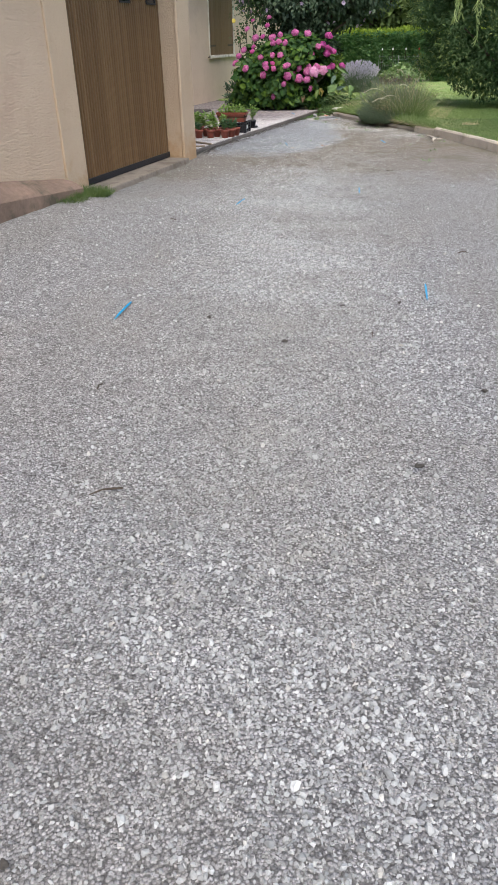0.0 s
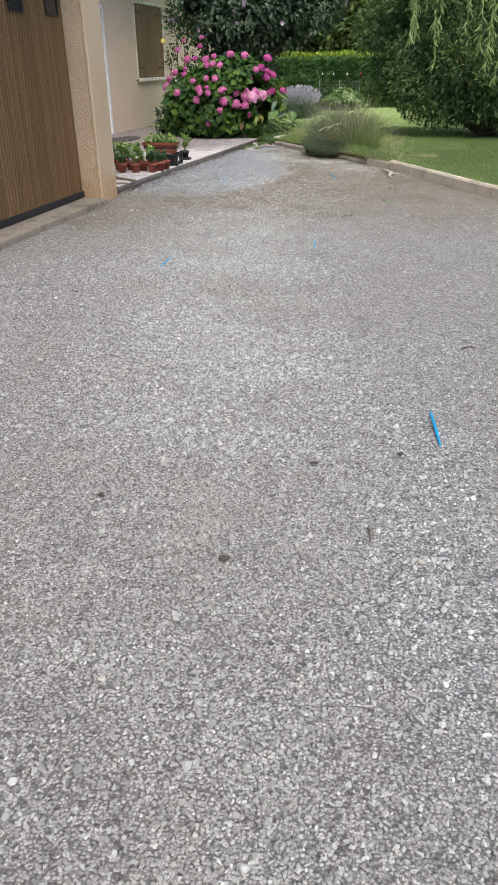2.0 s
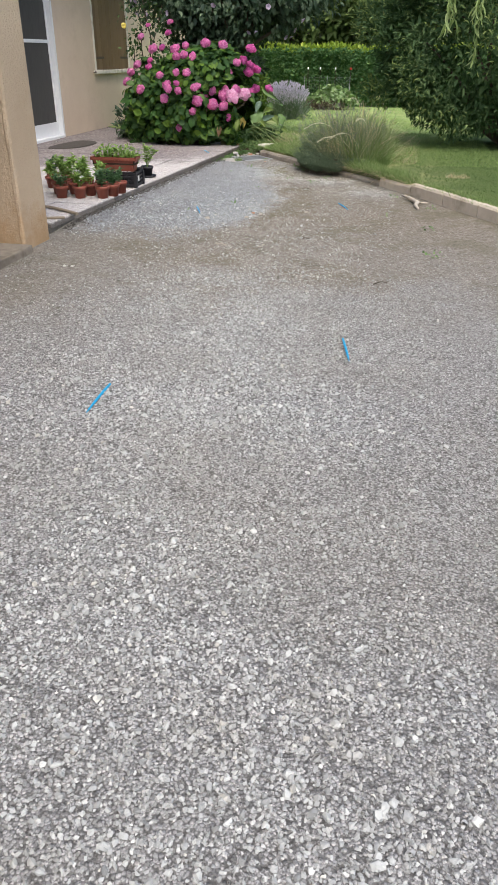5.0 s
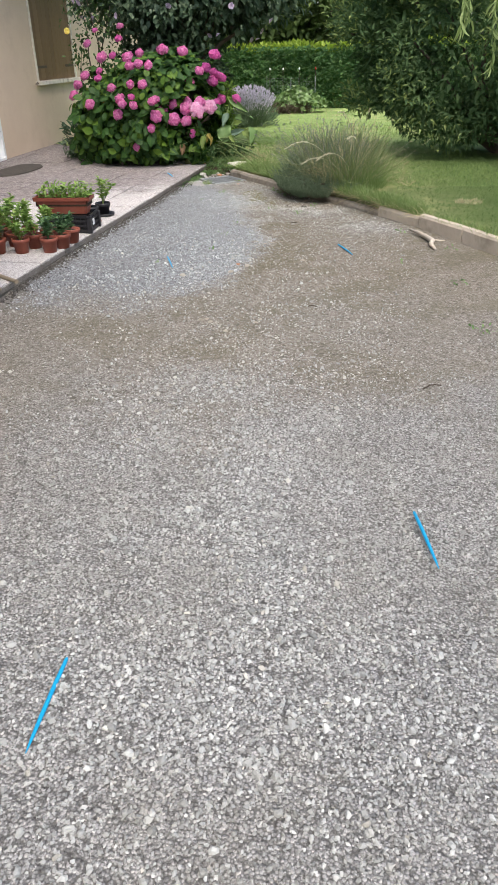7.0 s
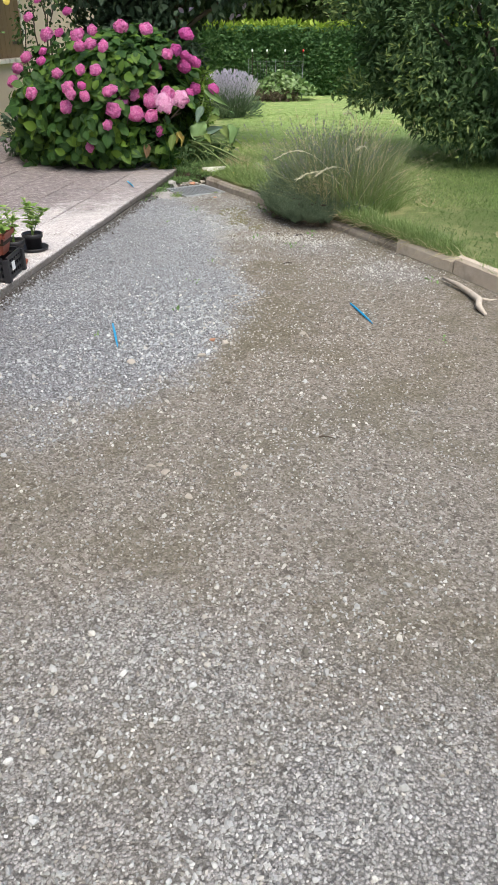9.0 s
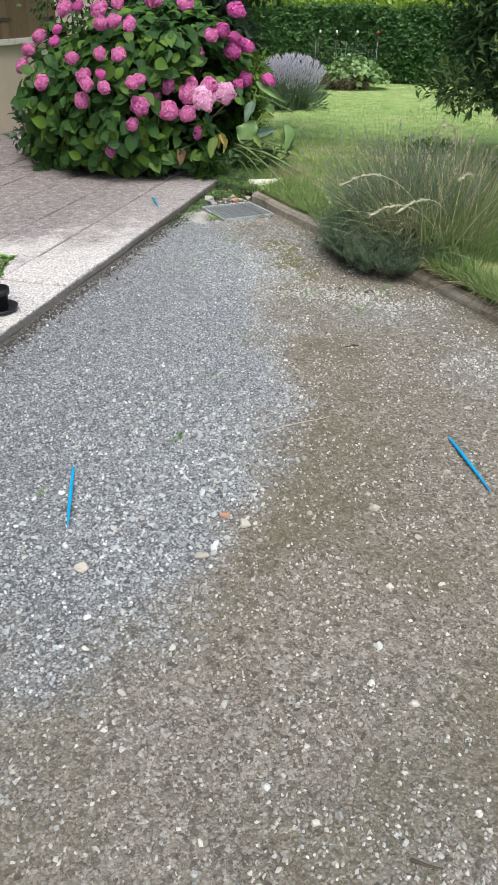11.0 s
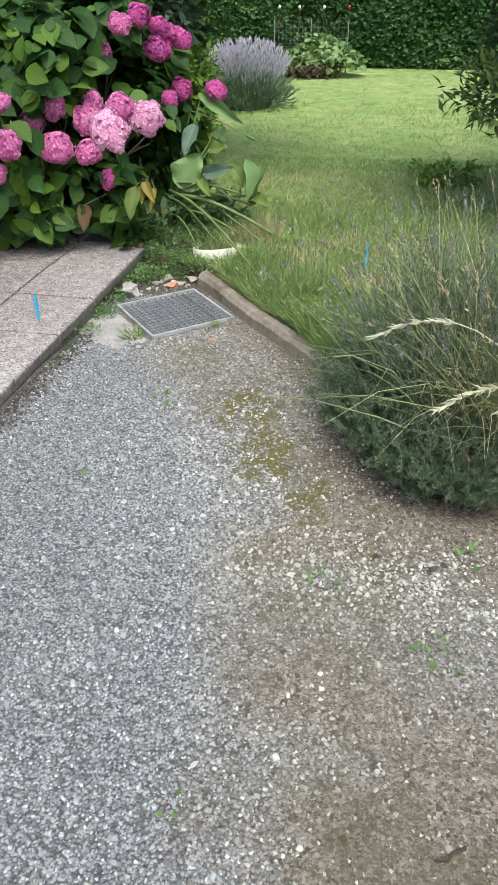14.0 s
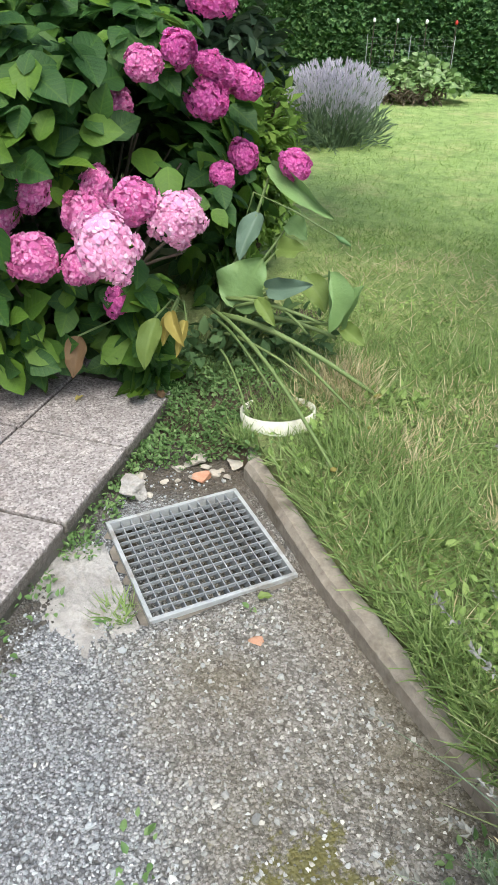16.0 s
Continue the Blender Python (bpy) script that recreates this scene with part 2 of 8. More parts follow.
def paver_mat():
    """Washed concrete: small pale and dark pebbles in grey mortar, lichen-stained."""
    m, n, l, b = material("washed_concrete", 0.9, 0, 0.2)
    v = coords(n, l, 1.0, (1, 1, 1), "Generated")
    o = n.new("ShaderNodeObjectInfo")
    geo = n.new("ShaderNodeNewGeometry")
    v = geo.outputs["Position"]
    vor = n.new("ShaderNodeTexVoronoi")
    vor.inputs["Scale"].default_value = 150.0
    l.new(v, vor.inputs["Vector"])
    sep = n.new("ShaderNodeSeparateColor")
    l.new(vor.outputs["Color"], sep.inputs[0])
    col = ramp(n, l, sep.outputs[0], [(0.0, (0.24, 0.22, 0.212)), (0.4, (0.46, 0.43, 0.416)), (0.8, (0.6, 0.57, 0.555)), (1.0, (0.72, 0.695, 0.68))])
    col = mix(n, l, calc(n, l, "MULTIPLY", smoothstep(n, l, noise_tex(n, l, v, 9.0, 7.0, 0.75), 0.5, 0.68), 0.4), col, (0.4, 0.365, 0.335))
    col = mix(n, l, calc(n, l, "MULTIPLY", o.outputs["Random"], 0.16), col, (0.42, 0.39, 0.37))
    sp = n.new("ShaderNodeSeparateXYZ")
    l.new(v, sp.inputs[0])
    back = calc(n, l, "MULTIPLY_ADD", sp.outputs[0], -0.62, calc(n, l, "SUBTRACT", sp.outputs[1], 10.72))
    back = calc(n, l, "MULTIPLY_ADD", noise_tex(n, l, v, 3.2, 6.0, 0.7), 2.6, calc(n, l, "SUBTRACT", back, 1.3))
    # Back slabs darkened in colour: grime plus the shade of the shrubs.
    grime_shade = smoothstep(n, l, back, -0.35, 0.55)
    grime_shade = calc(n, l, "MULTIPLY", grime_shade, calc(n, l, "MULTIPLY_ADD", smoothstep(n, l, sp.outputs[0], 0.1, -0.75), 0.3, 0.7))
    mottle = ramp(n, l, noise_tex(n, l, v, 20.0, 8.0, 0.8), [(0.32, (0.17, 0.152, 0.158)), (0.5, (0.36, 0.33, 0.337)), (0.68, (0.75, 0.71, 0.705))])
    col = mix(n, l, calc(n, l, "MULTIPLY", grime_shade, 0.9), col, mottle, "MULTIPLY")
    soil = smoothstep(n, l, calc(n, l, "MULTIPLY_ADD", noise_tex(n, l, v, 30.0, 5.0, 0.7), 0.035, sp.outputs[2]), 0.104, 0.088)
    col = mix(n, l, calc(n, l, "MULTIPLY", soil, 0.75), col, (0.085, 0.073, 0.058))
    l.new(col, b.inputs["Base Color"])
    bump(n, l, b, calc(n, l, "SUBTRACT", 1.0, vor.outputs["Distance"]), 0.5, 0.004)
    return m


def turf_mat():
    """Turf seen between the blades: tangled and dark by the kerb, mown short and paler towards the hedge."""
    m, n, l, b = material("lawn_turf", 0.95, 0, 0.15)
    v = coords(n, l)
    fine, wide = noise_tex(n, l, v, 85.0, 6.0, 0.75), noise_tex(n, l, v, 1.6, 5.0, 0.7)
    rough_turf = ramp(n, l, fine, [(0.3, (0.085, 0.085, 0.04)), (0.55, (0.19, 0.225, 0.09)), (0.75, (0.32, 0.34, 0.16))])
    mown = ramp(n, l, fine, [(0.3, (0.18, 0.275, 0.085)), (0.7, (0.33, 0.43, 0.155))])
    sep = n.new("ShaderNodeSeparateXYZ")
    l.new(v, sep.inputs[0])
    far = smoothstep(n, l, calc(n, l, "MULTIPLY_ADD", wide, 2.4, sep.outputs[1]), 13.6, 16.6)
    col = mix(n, l, far, rough_turf, mown)
    blotch = noise_tex(n, l, coords(n, l, 1.0, (1.0, 0.6, 1)), 9.0, 8.0, 0.8)
    col = mix(n, l, calc(n, l, "MULTIPLY", smoothstep(n, l, blotch, 0.52, 0.34), 0.7), col, (0.11, 0.165, 0.05))
    col = mix(n, l, calc(n, l, "MULTIPLY", smoothstep(n, l, blotch, 0.53, 0.7), 0.55), col, (0.46, 0.48, 0.22))
    col = mix(n, l, calc(n, l, "MULTIPLY", smoothstep(n, l, wide, 0.48, 0.66), 0.55), col, (0.43, 0.41, 0.2))
    col = mix(n, l, calc(n, l, "MULTIPLY", smoothstep(n, l, noise_tex(n, l, v, 4.5, 6.0, 0.75), 0.52, 0.38), 0.5), col, (0.13, 0.2, 0.06))
    # Dimmer light on the lawn at the right, painted in as darker green.
    dimmed = calc(n, l, "MULTIPLY", smoothstep(n, l, sep.outputs[0], 2.2, 3.3), smoothstep(n, l, sep.outputs[1], 14.6, 13.0))
    col = mix(n, l, calc(n, l, "MULTIPLY", dimmed, 0.85), col, ramp(n, l, fine, [(0.3, (0.04, 0.068, 0.02)), (0.7, (0.11, 0.165, 0.046))]))
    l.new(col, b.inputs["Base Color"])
    bump(n, l, b, fine, 0.9, 0.012)
    return m


M_GRAVEL = gravel_ground()
M_STONE_GREY = stones("crushed_stone_grey", [(0.0, (0.2, 0.197, 0.19)), (0.25, (0.3, 0.296, 0.287)), (0.75, (0.42, 0.414, 0.402)), (0.95, (0.52, 0.512, 0.5)), (1.0, (0.66, 0.645, 0.63))])
M_STONE_BLUE = stones("crushed_stone_blue", [(0.0, (0.16, 0.166, 0.18)), (0.25, (0.265, 0.274, 0.292)), (0.7, (0.405, 0.416, 0.437)), (0.93, (0.55, 0.56, 0.575)), (1.0, (0.76, 0.755, 0.75))])
M_STONE_LOOSE = stones("crushed_stone_pale_grey", [(0.0, (0.2, 0.2, 0.2)), (0.25, (0.32, 0.319, 0.318)), (0.6, (0.44, 0.438, 0.435)), (0.92, (0.55, 0.547, 0.542)), (1.0, (0.68, 0.67, 0.66))])
M_STONE_PALE = stones("pale_chips", [(0.0, (0.36, 0.335, 0.3)), (0.5, (0.52, 0.49, 0.45)), (1.0, (0.7, 0.67, 0.625))])
M_STONE_EARTH = stones("earthy_stone", [(0.0, (0.11, 0.096, 0.08)), (0.4, (0.235, 0.21, 0.182)), (0.75, (0.4, 0.366, 0.328)), (1.0, (0.62, 0.585, 0.54))])
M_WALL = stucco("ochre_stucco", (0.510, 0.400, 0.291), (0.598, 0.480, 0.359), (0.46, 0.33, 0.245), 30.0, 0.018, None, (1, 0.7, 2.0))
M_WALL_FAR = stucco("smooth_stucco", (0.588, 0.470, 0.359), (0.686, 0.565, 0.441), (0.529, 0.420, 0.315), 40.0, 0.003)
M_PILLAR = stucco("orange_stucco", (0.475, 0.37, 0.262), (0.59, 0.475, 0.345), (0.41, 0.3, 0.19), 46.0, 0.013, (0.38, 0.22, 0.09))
M_GARAGE = planks_wood("varnished_boards", (0.09, 0.05, 0.022), (0.145, 0.087, 0.041), (0.22, 0.142, 0.072))
M_SHUTTER = planks_wood("brown_shutter_wood", (0.13, 0.08, 0.04), (0.19, 0.125, 0.068), (0.25, 0.17, 0.1))
M_GROOVE = varied("dark_groove_wood", (0.03, 0.018, 0.008), (0.06, 0.035, 0.016), 30.0)
M_RUBBER = varied("black_rubber", (0.012, 0.012, 0.013), (0.03, 0.03, 0.032), 40.0, 0.6)
M_PVC = varied("white_pvc", (0.68, 0.7, 0.72), (0.8, 0.81, 0.82), 12.0, 0.35, 0.0)
M_SCREEN = varied("grey_mesh_screen", (0.05, 0.048, 0.046), (0.085, 0.08, 0.078), 400.0, 0.6, 0.001, stretch=(1, 1, 0.2))
M_KERB = varied("kerb_concrete", (0.43, 0.365, 0.285), (0.6, 0.53, 0.43), 14.0, 0.95, 0.006, stain=(0.27, 0.225, 0.165))
M_KERB_OLD = varied("stained_kerb_concrete", (0.14, 0.118, 0.092), (0.43, 0.38, 0.315), 34.0, 0.95, 0.014, stain=(0.15, 0.125, 0.09))
M_MORTAR = varied("rough_mortar", (0.2, 0.188, 0.175), (0.5, 0.478, 0.455), 70.0, 0.95, 0.016, stain=(0.22, 0.2, 0.17))
M_SILL = varied("sill_concrete", (0.178, 0.153, 0.123), (0.297, 0.260, 0.213), 26.0, 0.9, 0.006, stain=(0.136, 0.113, 0.086))
M_FRAME = varied("cream_painted_frame", (0.66, 0.61, 0.53), (0.78, 0.74, 0.66), 18.0, 0.7, 0.001, stain=(0.36, 0.3, 0.24))
M_LEDGE = varied("weathered_ledge", (0.11, 0.08, 0.06), (0.29, 0.205, 0.155), 18.0, 0.95, 0.012, stain=(0.07, 0.072, 0.045))
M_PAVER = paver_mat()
M_TERRA = varied("terracotta_plastic", (0.2, 0.055, 0.036), (0.3, 0.088, 0.058), 16.0, 0.5, 0.0, stain=(0.26, 0.1, 0.07))
M_BLACK = varied("black_plastic", (0.012, 0.012, 0.014), (0.03, 0.03, 0.034), 30.0, 0.4, 0.0)
M_SOIL = varied("potting_soil", (0.02, 0.013, 0.008), (0.06, 0.042, 0.028), 90.0, 0.95, 0.01)
M_EARTH = varied("garden_earth", (0.045, 0.034, 0.022), (0.13, 0.1, 0.068), 45.0, 0.95, 0.012)
M_GALV = varied("galvanised_steel", (0.2, 0.215, 0.225), (0.34, 0.36, 0.375), 60.0, 0.55, 0.0, 0.25, stain=(0.16, 0.155, 0.14))
M_GALV_FRAME = varied("galvanised_frame", (0.33, 0.35, 0.36), (0.52, 0.54, 0.55), 60.0, 0.5, 0.0, 0.25, stain=(0.24, 0.22, 0.19))
M_BED = varied("dark_concrete_bed", (0.07, 0.065, 0.055), (0.19, 0.175, 0.155), 40.0, 0.95, 0.006, stain=(0.06, 0.065, 0.035))
M_PIT = varied("damp_pit_concrete", (0.07, 0.06, 0.048), (0.22, 0.195, 0.165), 40.0, 0.95, 0.006, stain=(0.06, 0.05, 0.038))
M_CLOD = varied("dark_clod", (0.03, 0.027, 0.024), (0.1, 0.09, 0.078), 90.0, 0.95, 0.004)
M_IRON = varied("rusty_iron", (0.06, 0.048, 0.038), (0.14, 0.11, 0.085), 40.0, 0.6, 0.001, 0.4)
M_BLUE = varied("blue_plastic", (0.0, 0.25, 0.5), (0.01, 0.34, 0.62), 30.0, 0.45, 0.0)
M_MAT = varied("coir_mat", (0.035, 0.03, 0.026), (0.075, 0.066, 0.058), 160.0, 0.95, 0.004)
M_HOSE = varied("tan_hose", (0.2, 0.16, 0.11), (0.33, 0.27, 0.2), 20.0, 0.6, 0.0)
M_BARK = varied("grey_bark", (0.05, 0.038, 0.028), (0.14, 0.11, 0.085), 24.0, 0.95, 0.01, stretch=(1, 1, 0.3))
M_DEADWOOD = varied("bleached_wood", (0.3, 0.255, 0.2), (0.55, 0.49, 0.41), 30.0, 0.9, 0.003, stretch=(1, 1, 0.4))
M_TWIG = varied("dark_twig", (0.03, 0.024, 0.018), (0.09, 0.07, 0.05), 40.0, 0.9, 0.001)
M_RING = varied("cream_plastic", (0.5, 0.5, 0.42), (0.72, 0.71, 0.62), 30.0, 0.5, 0.0, stain=(0.4, 0.38, 0.27))
M_BRICKBIT = varied("brick_rubble", (0.34, 0.15, 0.09), (0.5, 0.3, 0.2), 60.0, 0.95, 0.006, stain=(0.4, 0.33, 0.26))
M_RUBBLE = varied("pale_rubble", (0.3, 0.27, 0.22), (0.52, 0.48, 0.42), 40.0, 0.95, 0.006)
M_GLASSDARK = material("dark_glass", 0.08, 0, 0.5)[0]
M_GLASSDARK.node_tree.nodes["Principled BSDF"].inputs["Base Color"].default_value = (0.02, 0.022, 0.025, 1)
M_ROOF = varied("soffit_board", (0.3, 0.25, 0.2), (0.4, 0.34, 0.28), 10.0)
M_LAWN = turf_mat()
M_GRASS = leafy("grass_blades", (0.1, 0.175, 0.045), (0.225, 0.335, 0.1), (0.42, 0.51, 0.22), 0.6, 0.4)
M_TALLGRASS = leafy("long_grass", (0.105, 0.175, 0.05), (0.22, 0.32, 0.1), (0.41, 0.48, 0.22), 0.6, 0.35)
M_MOWN = leafy("mown_blades", (0.21, 0.32, 0.09), (0.3, 0.425, 0.135), (0.44, 0.54, 0.21), 0.7, 0.4, 0.2)
M_SHRUBGRASS = leafy("shrub_grass", (0.115, 0.155, 0.065), (0.24, 0.285, 0.125), (0.48, 0.49, 0.28), 0.6, 0.3)
M_SHRUBTIP = leafy("shrub_tips", (0.11, 0.175, 0.05), (0.19, 0.265, 0.08), (0.33, 0.39, 0.14), 0.6, 0.35, 0.25)
M_LAVDRY = leafy("faded_lavender", (0.15, 0.155, 0.13), (0.25, 0.25, 0.23), (0.4, 0.39, 0.38), 0.8, 0.2)
M_DARKGRASS = leafy("dark_grass", (0.05, 0.09, 0.025), (0.1, 0.165, 0.045), (0.22, 0.28, 0.09), 0.6, 0.3)
M_SHRUBLEAF = leafy("shrub_leaf", (0.042, 0.09, 0.038), (0.094, 0.162, 0.064), (0.18, 0.262, 0.106), 0.7, 0.35, 0.2)
# Darker copy of the grass blades, for the dimmed lawn at the right.
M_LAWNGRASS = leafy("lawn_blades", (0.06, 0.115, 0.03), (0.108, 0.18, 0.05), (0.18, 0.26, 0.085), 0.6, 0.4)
M_SEED = leafy("pale_seed", (0.5, 0.49, 0.34), (0.66, 0.64, 0.47), (0.8, 0.78, 0.62), 0.7, 0.3)
M_STRAW = leafy("dry_straw", (0.4, 0.33, 0.18), (0.58, 0.5, 0.31), (0.74, 0.67, 0.46), 0.7, 0.3)
M_HYD = leafy("hydrangea_leaf", (0.024, 0.064, 0.022), (0.042, 0.108, 0.024), (0.175, 0.3, 0.03), 0.52, 0.35, 0.28, True)
M_YELLOWLEAF = leafy("yellowing_leaf", (0.2, 0.14, 0.045), (0.32, 0.27, 0.08), (0.42, 0.36, 0.1), 0.6, 0.3)
M_DEADGROWTH = leafy("dead_growth", (0.09, 0.07, 0.05), (0.16, 0.125, 0.09), (0.25, 0.205, 0.15), 0.8, 0.2)
M_DRYLEAF = leafy("withered_leaf", (0.06, 0.032, 0.018), (0.11, 0.06, 0.032), (0.18, 0.12, 0.06), 0.7, 0.2)
M_PETAL = leafy("pink_petals", (0.61, 0.125, 0.38), (0.76, 0.25, 0.53), (0.89, 0.54, 0.74), 0.6, 0.45, 0.2)
M_PETAL_PALE = leafy("pale_pink_petals", (0.73, 0.29, 0.53), (0.86, 0.5, 0.7), (0.95, 0.78, 0.87), 0.6, 0.45, 0.2)
M_PETAL_DEEP = leafy("deep_pink_petals", (0.6, 0.085, 0.37), (0.74, 0.17, 0.5), (0.85, 0.33, 0.63), 0.6, 0.45, 0.2)
M_LILAC = leafy("lilac_petals", (0.36, 0.26, 0.4), (0.5, 0.4, 0.54), (0.66, 0.58, 0.66), 0.6, 0.3)
M_LAVENDER = leafy("lavender_spikes", (0.44, 0.41, 0.5), (0.63, 0.59, 0.69), (0.82, 0.79, 0.85), 0.7, 0.3)
M_SPRIG = leafy("lavender_sprig", (0.08, 0.125, 0.075), (0.165, 0.23, 0.135), (0.33, 0.4, 0.27), 0.7, 0.2)
M_FARLEAF = leafy("far_tree_leaf", (0.06, 0.1, 0.032), (0.125, 0.185, 0.058), (0.22, 0.29, 0.09), 0.6, 0.4, 0.2)
M_LAVLEAF = leafy("lavender_leaf", (0.095, 0.146, 0.090), (0.184, 0.263, 0.162), (0.346, 0.428, 0.288), 0.7, 0.2)
M_DARKLEAF = leafy("dark_shrub_leaf", (0.02, 0.05, 0.016), (0.042, 0.09, 0.024), (0.115, 0.195, 0.045), 0.5, 0.33)
M_GREYLEAF = leafy("hibiscus_leaf", (0.034, 0.066, 0.04), (0.068, 0.116, 0.064), (0.16, 0.22, 0.125), 0.5, 0.28)
M_BUSHLEAF = leafy("bright_bush_leaf", (0.075, 0.145, 0.03), (0.16, 0.27, 0.05), (0.31, 0.44, 0.1), 0.55, 0.4, 0.2)
M_HEDGE = leafy("hedge_leaf", (0.072, 0.158, 0.066), (0.145, 0.275, 0.107), (0.245, 0.385, 0.14), 0.65, 0.45, 0.15)
M_FRESH = leafy("fresh_hedge_tips", (0.17, 0.27, 0.03), (0.3, 0.42, 0.05), (0.5, 0.58, 0.11), 0.5, 0.35)
M_WILLOW = leafy("willow_leaf", (0.17, 0.25, 0.075), (0.3, 0.4, 0.14), (0.46, 0.54, 0.24), 0.5, 0.35)
M_POTLEAF = leafy("seedling_leaf", (0.13, 0.23, 0.05), (0.25, 0.4, 0.09), (0.42, 0.54, 0.17), 0.5, 0.35)
M_POTLEAF_B = leafy("dark_seedling_leaf", (0.05, 0.12, 0.05), (0.1, 0.2, 0.08), (0.19, 0.3, 0.13), 0.5, 0.3)
M_BROAD = leafy("broad_leaf", (0.08, 0.16, 0.07), (0.135, 0.25, 0.095), (0.25, 0.37, 0.14), 0.5, 0.25, 0.35)
M_STALK = leafy("pale_stalk", (0.09, 0.14, 0.05), (0.16, 0.22, 0.08), (0.28, 0.32, 0.13), 0.55, 0.1, 0.3)
M_BLUELEAF = leafy("bluish_leaf", (0.075, 0.125, 0.09), (0.11, 0.18, 0.13), (0.16, 0.235, 0.17), 0.45, 0.2, 0.4)
M_LIMELEAF = leafy("lime_leaf", (0.085, 0.145, 0.032), (0.135, 0.21, 0.05), (0.22, 0.29, 0.08), 0.5, 0.3, 0.35)
M_SQUASH = leafy("squash_leaf", (0.13, 0.22, 0.07), (0.22, 0.34, 0.12), (0.42, 0.5, 0.3), 0.6, 0.3)
M_CREEPER = leafy("creeping_weed", (0.074, 0.148, 0.045), (0.140, 0.245, 0.08), (0.260, 0.367, 0.15), 0.55, 0.3)
M_WHITE = varied("white_cap", (0.75, 0.75, 0.74), (0.85, 0.85, 0.84), 20.0, 0.5, 0.0)
M_RED = varied("red_cap", (0.5, 0.04, 0.03), (0.6, 0.06, 0.04), 20.0, 0.5, 0.0)
M_WIRE = varied("wire_mesh", (0.4, 0.42, 0.43), (0.55, 0.57, 0.58), 40.0, 0.5, 0.0, 0.6)
M_YELLOWFLOWER = leafy("yellow_rose", (0.7, 0.55, 0.08), (0.8, 0.66, 0.15), (0.85, 0.75, 0.3), 0.6, 0.3)

# ---------------------------------------------------------------- building helpers
def soup(name, verts, tris, mat, smooth=False):
    """A mesh of triangles from arrays."""
    verts, tris = np.asarray(verts, np.float32), np.asarray(tris, np.int32)
    me = bpy.data.meshes.new(name)
    me.vertices.add(len(verts)), me.loops.add(tris.size), me.polygons.add(len(tris))
    me.vertices.foreach_set("co", verts.ravel())
    me.loops.foreach_set("vertex_index", tris.ravel())
    me.polygons.foreach_set("loop_start", np.arange(0, tris.size, 3, dtype=np.int32))
    me.polygons.foreach_set("use_smooth", np.full(len(tris), smooth))
    me.update(calc_edges=True)
    me.materials.append(mat)
    return me


def finish(bm, name, mat, smooth=False):
    bmesh.ops.recalc_face_normals(bm, faces=bm.faces[:])
    me = bpy.data.meshes.new(name)
    bm.to_mesh(me)
    bm.free()
    me.materials.append(mat)
    if smooth:
        me.shade_smooth()
    return me


def part(name, data, mat=None, parent=None, label="", at=None, smooth=False):
    """Links a bmesh or a mesh as one object under a thing or a part."""
    me = finish(data, name, mat, smooth) if isinstance(data, bmesh.types.BMesh) else data
    ob = new(name, me)
    if at is not None:
        ob.matrix_basis = at
    if parent:
        ob.parent = parent
    if label:
        ob["label"] = label
    return ob


def thing(name, at=None, **tags):
    ob = new(name)
    ob.empty_display_size = 0.1
    if at is not None:
        ob.matrix_basis = at
    return tagged(ob, **tags)


def box(bm, x0, x1, y0, y1, z0, z1, bevel=0.0):
    r = bmesh.ops.create_cube(bm, size=1.0, matrix=Matrix.Translation(((x0 + x1) / 2, (y0 + y1) / 2, (z0 + z1) / 2)) @ Matrix.Diagonal((abs(x1 - x0), abs(y1 - y0), abs(z1 - z0), 1)))
    if bevel:
        es = {e for v in r["verts"] for e in v.link_edges}
        bmesh.ops.bevel(bm, geom=list(es), offset=bevel, segments=2, profile=0.6, affect="EDGES")
    return bm


def boxed(*a, bevel=0.0):
    return box(bmesh.new(), *a, bevel=bevel)


def tube(bm, pts, radii, sides=8, caps=True):
    """A tapering tube along points."""
    pts = [Vector(p) for p in pts]
    if isinstance(radii, (int, float)):
        radii = [radii] * len(pts)
    rings, ref = [], Vector((0.31, 0.17, 0.93)).normalized()
    for i, p in enumerate(pts):
        d = (pts[min(i + 1, len(pts) - 1)] - pts[max(i - 1, 0)]).normalized()
        u = d.cross(ref)
        u = (u if u.length > 1e-3 else d.cross(Vector((1, 0, 0)))).normalized()
        w = d.cross(u)
        rings.append([bm.verts.new(p + (u * math.cos(a) + w * math.sin(a)) * radii[i]) for a in (2 * math.pi * k / sides for k in range(sides))])
    for a, b in zip(rings, rings[1:]):
        for k in range(sides):
            bm.faces.new((a[k], a[(k + 1) % sides], b[(k + 1) % sides], b[k]))
    if caps:
        bm.faces.new(rings[0][::-1]), bm.faces.new(rings[-1])
    return bm


def lathe(bm, profile, sides=20, at=(0, 0, 0)):
    rings = [[bm.verts.new((at[0] + r * math.cos(2 * math.pi * k / sides), at[1] + r * math.sin(2 * math.pi * k / sides), at[2] + z)) for k in range(sides)] for r, z in profile]
    for a, b in zip(rings, rings[1:]):
        for k in range(sides):
            bm.faces.new((a[k], a[(k + 1) % sides], b[(k + 1) % sides], b[k]))
    bm.faces.new(rings[0][::-1])
    return bm


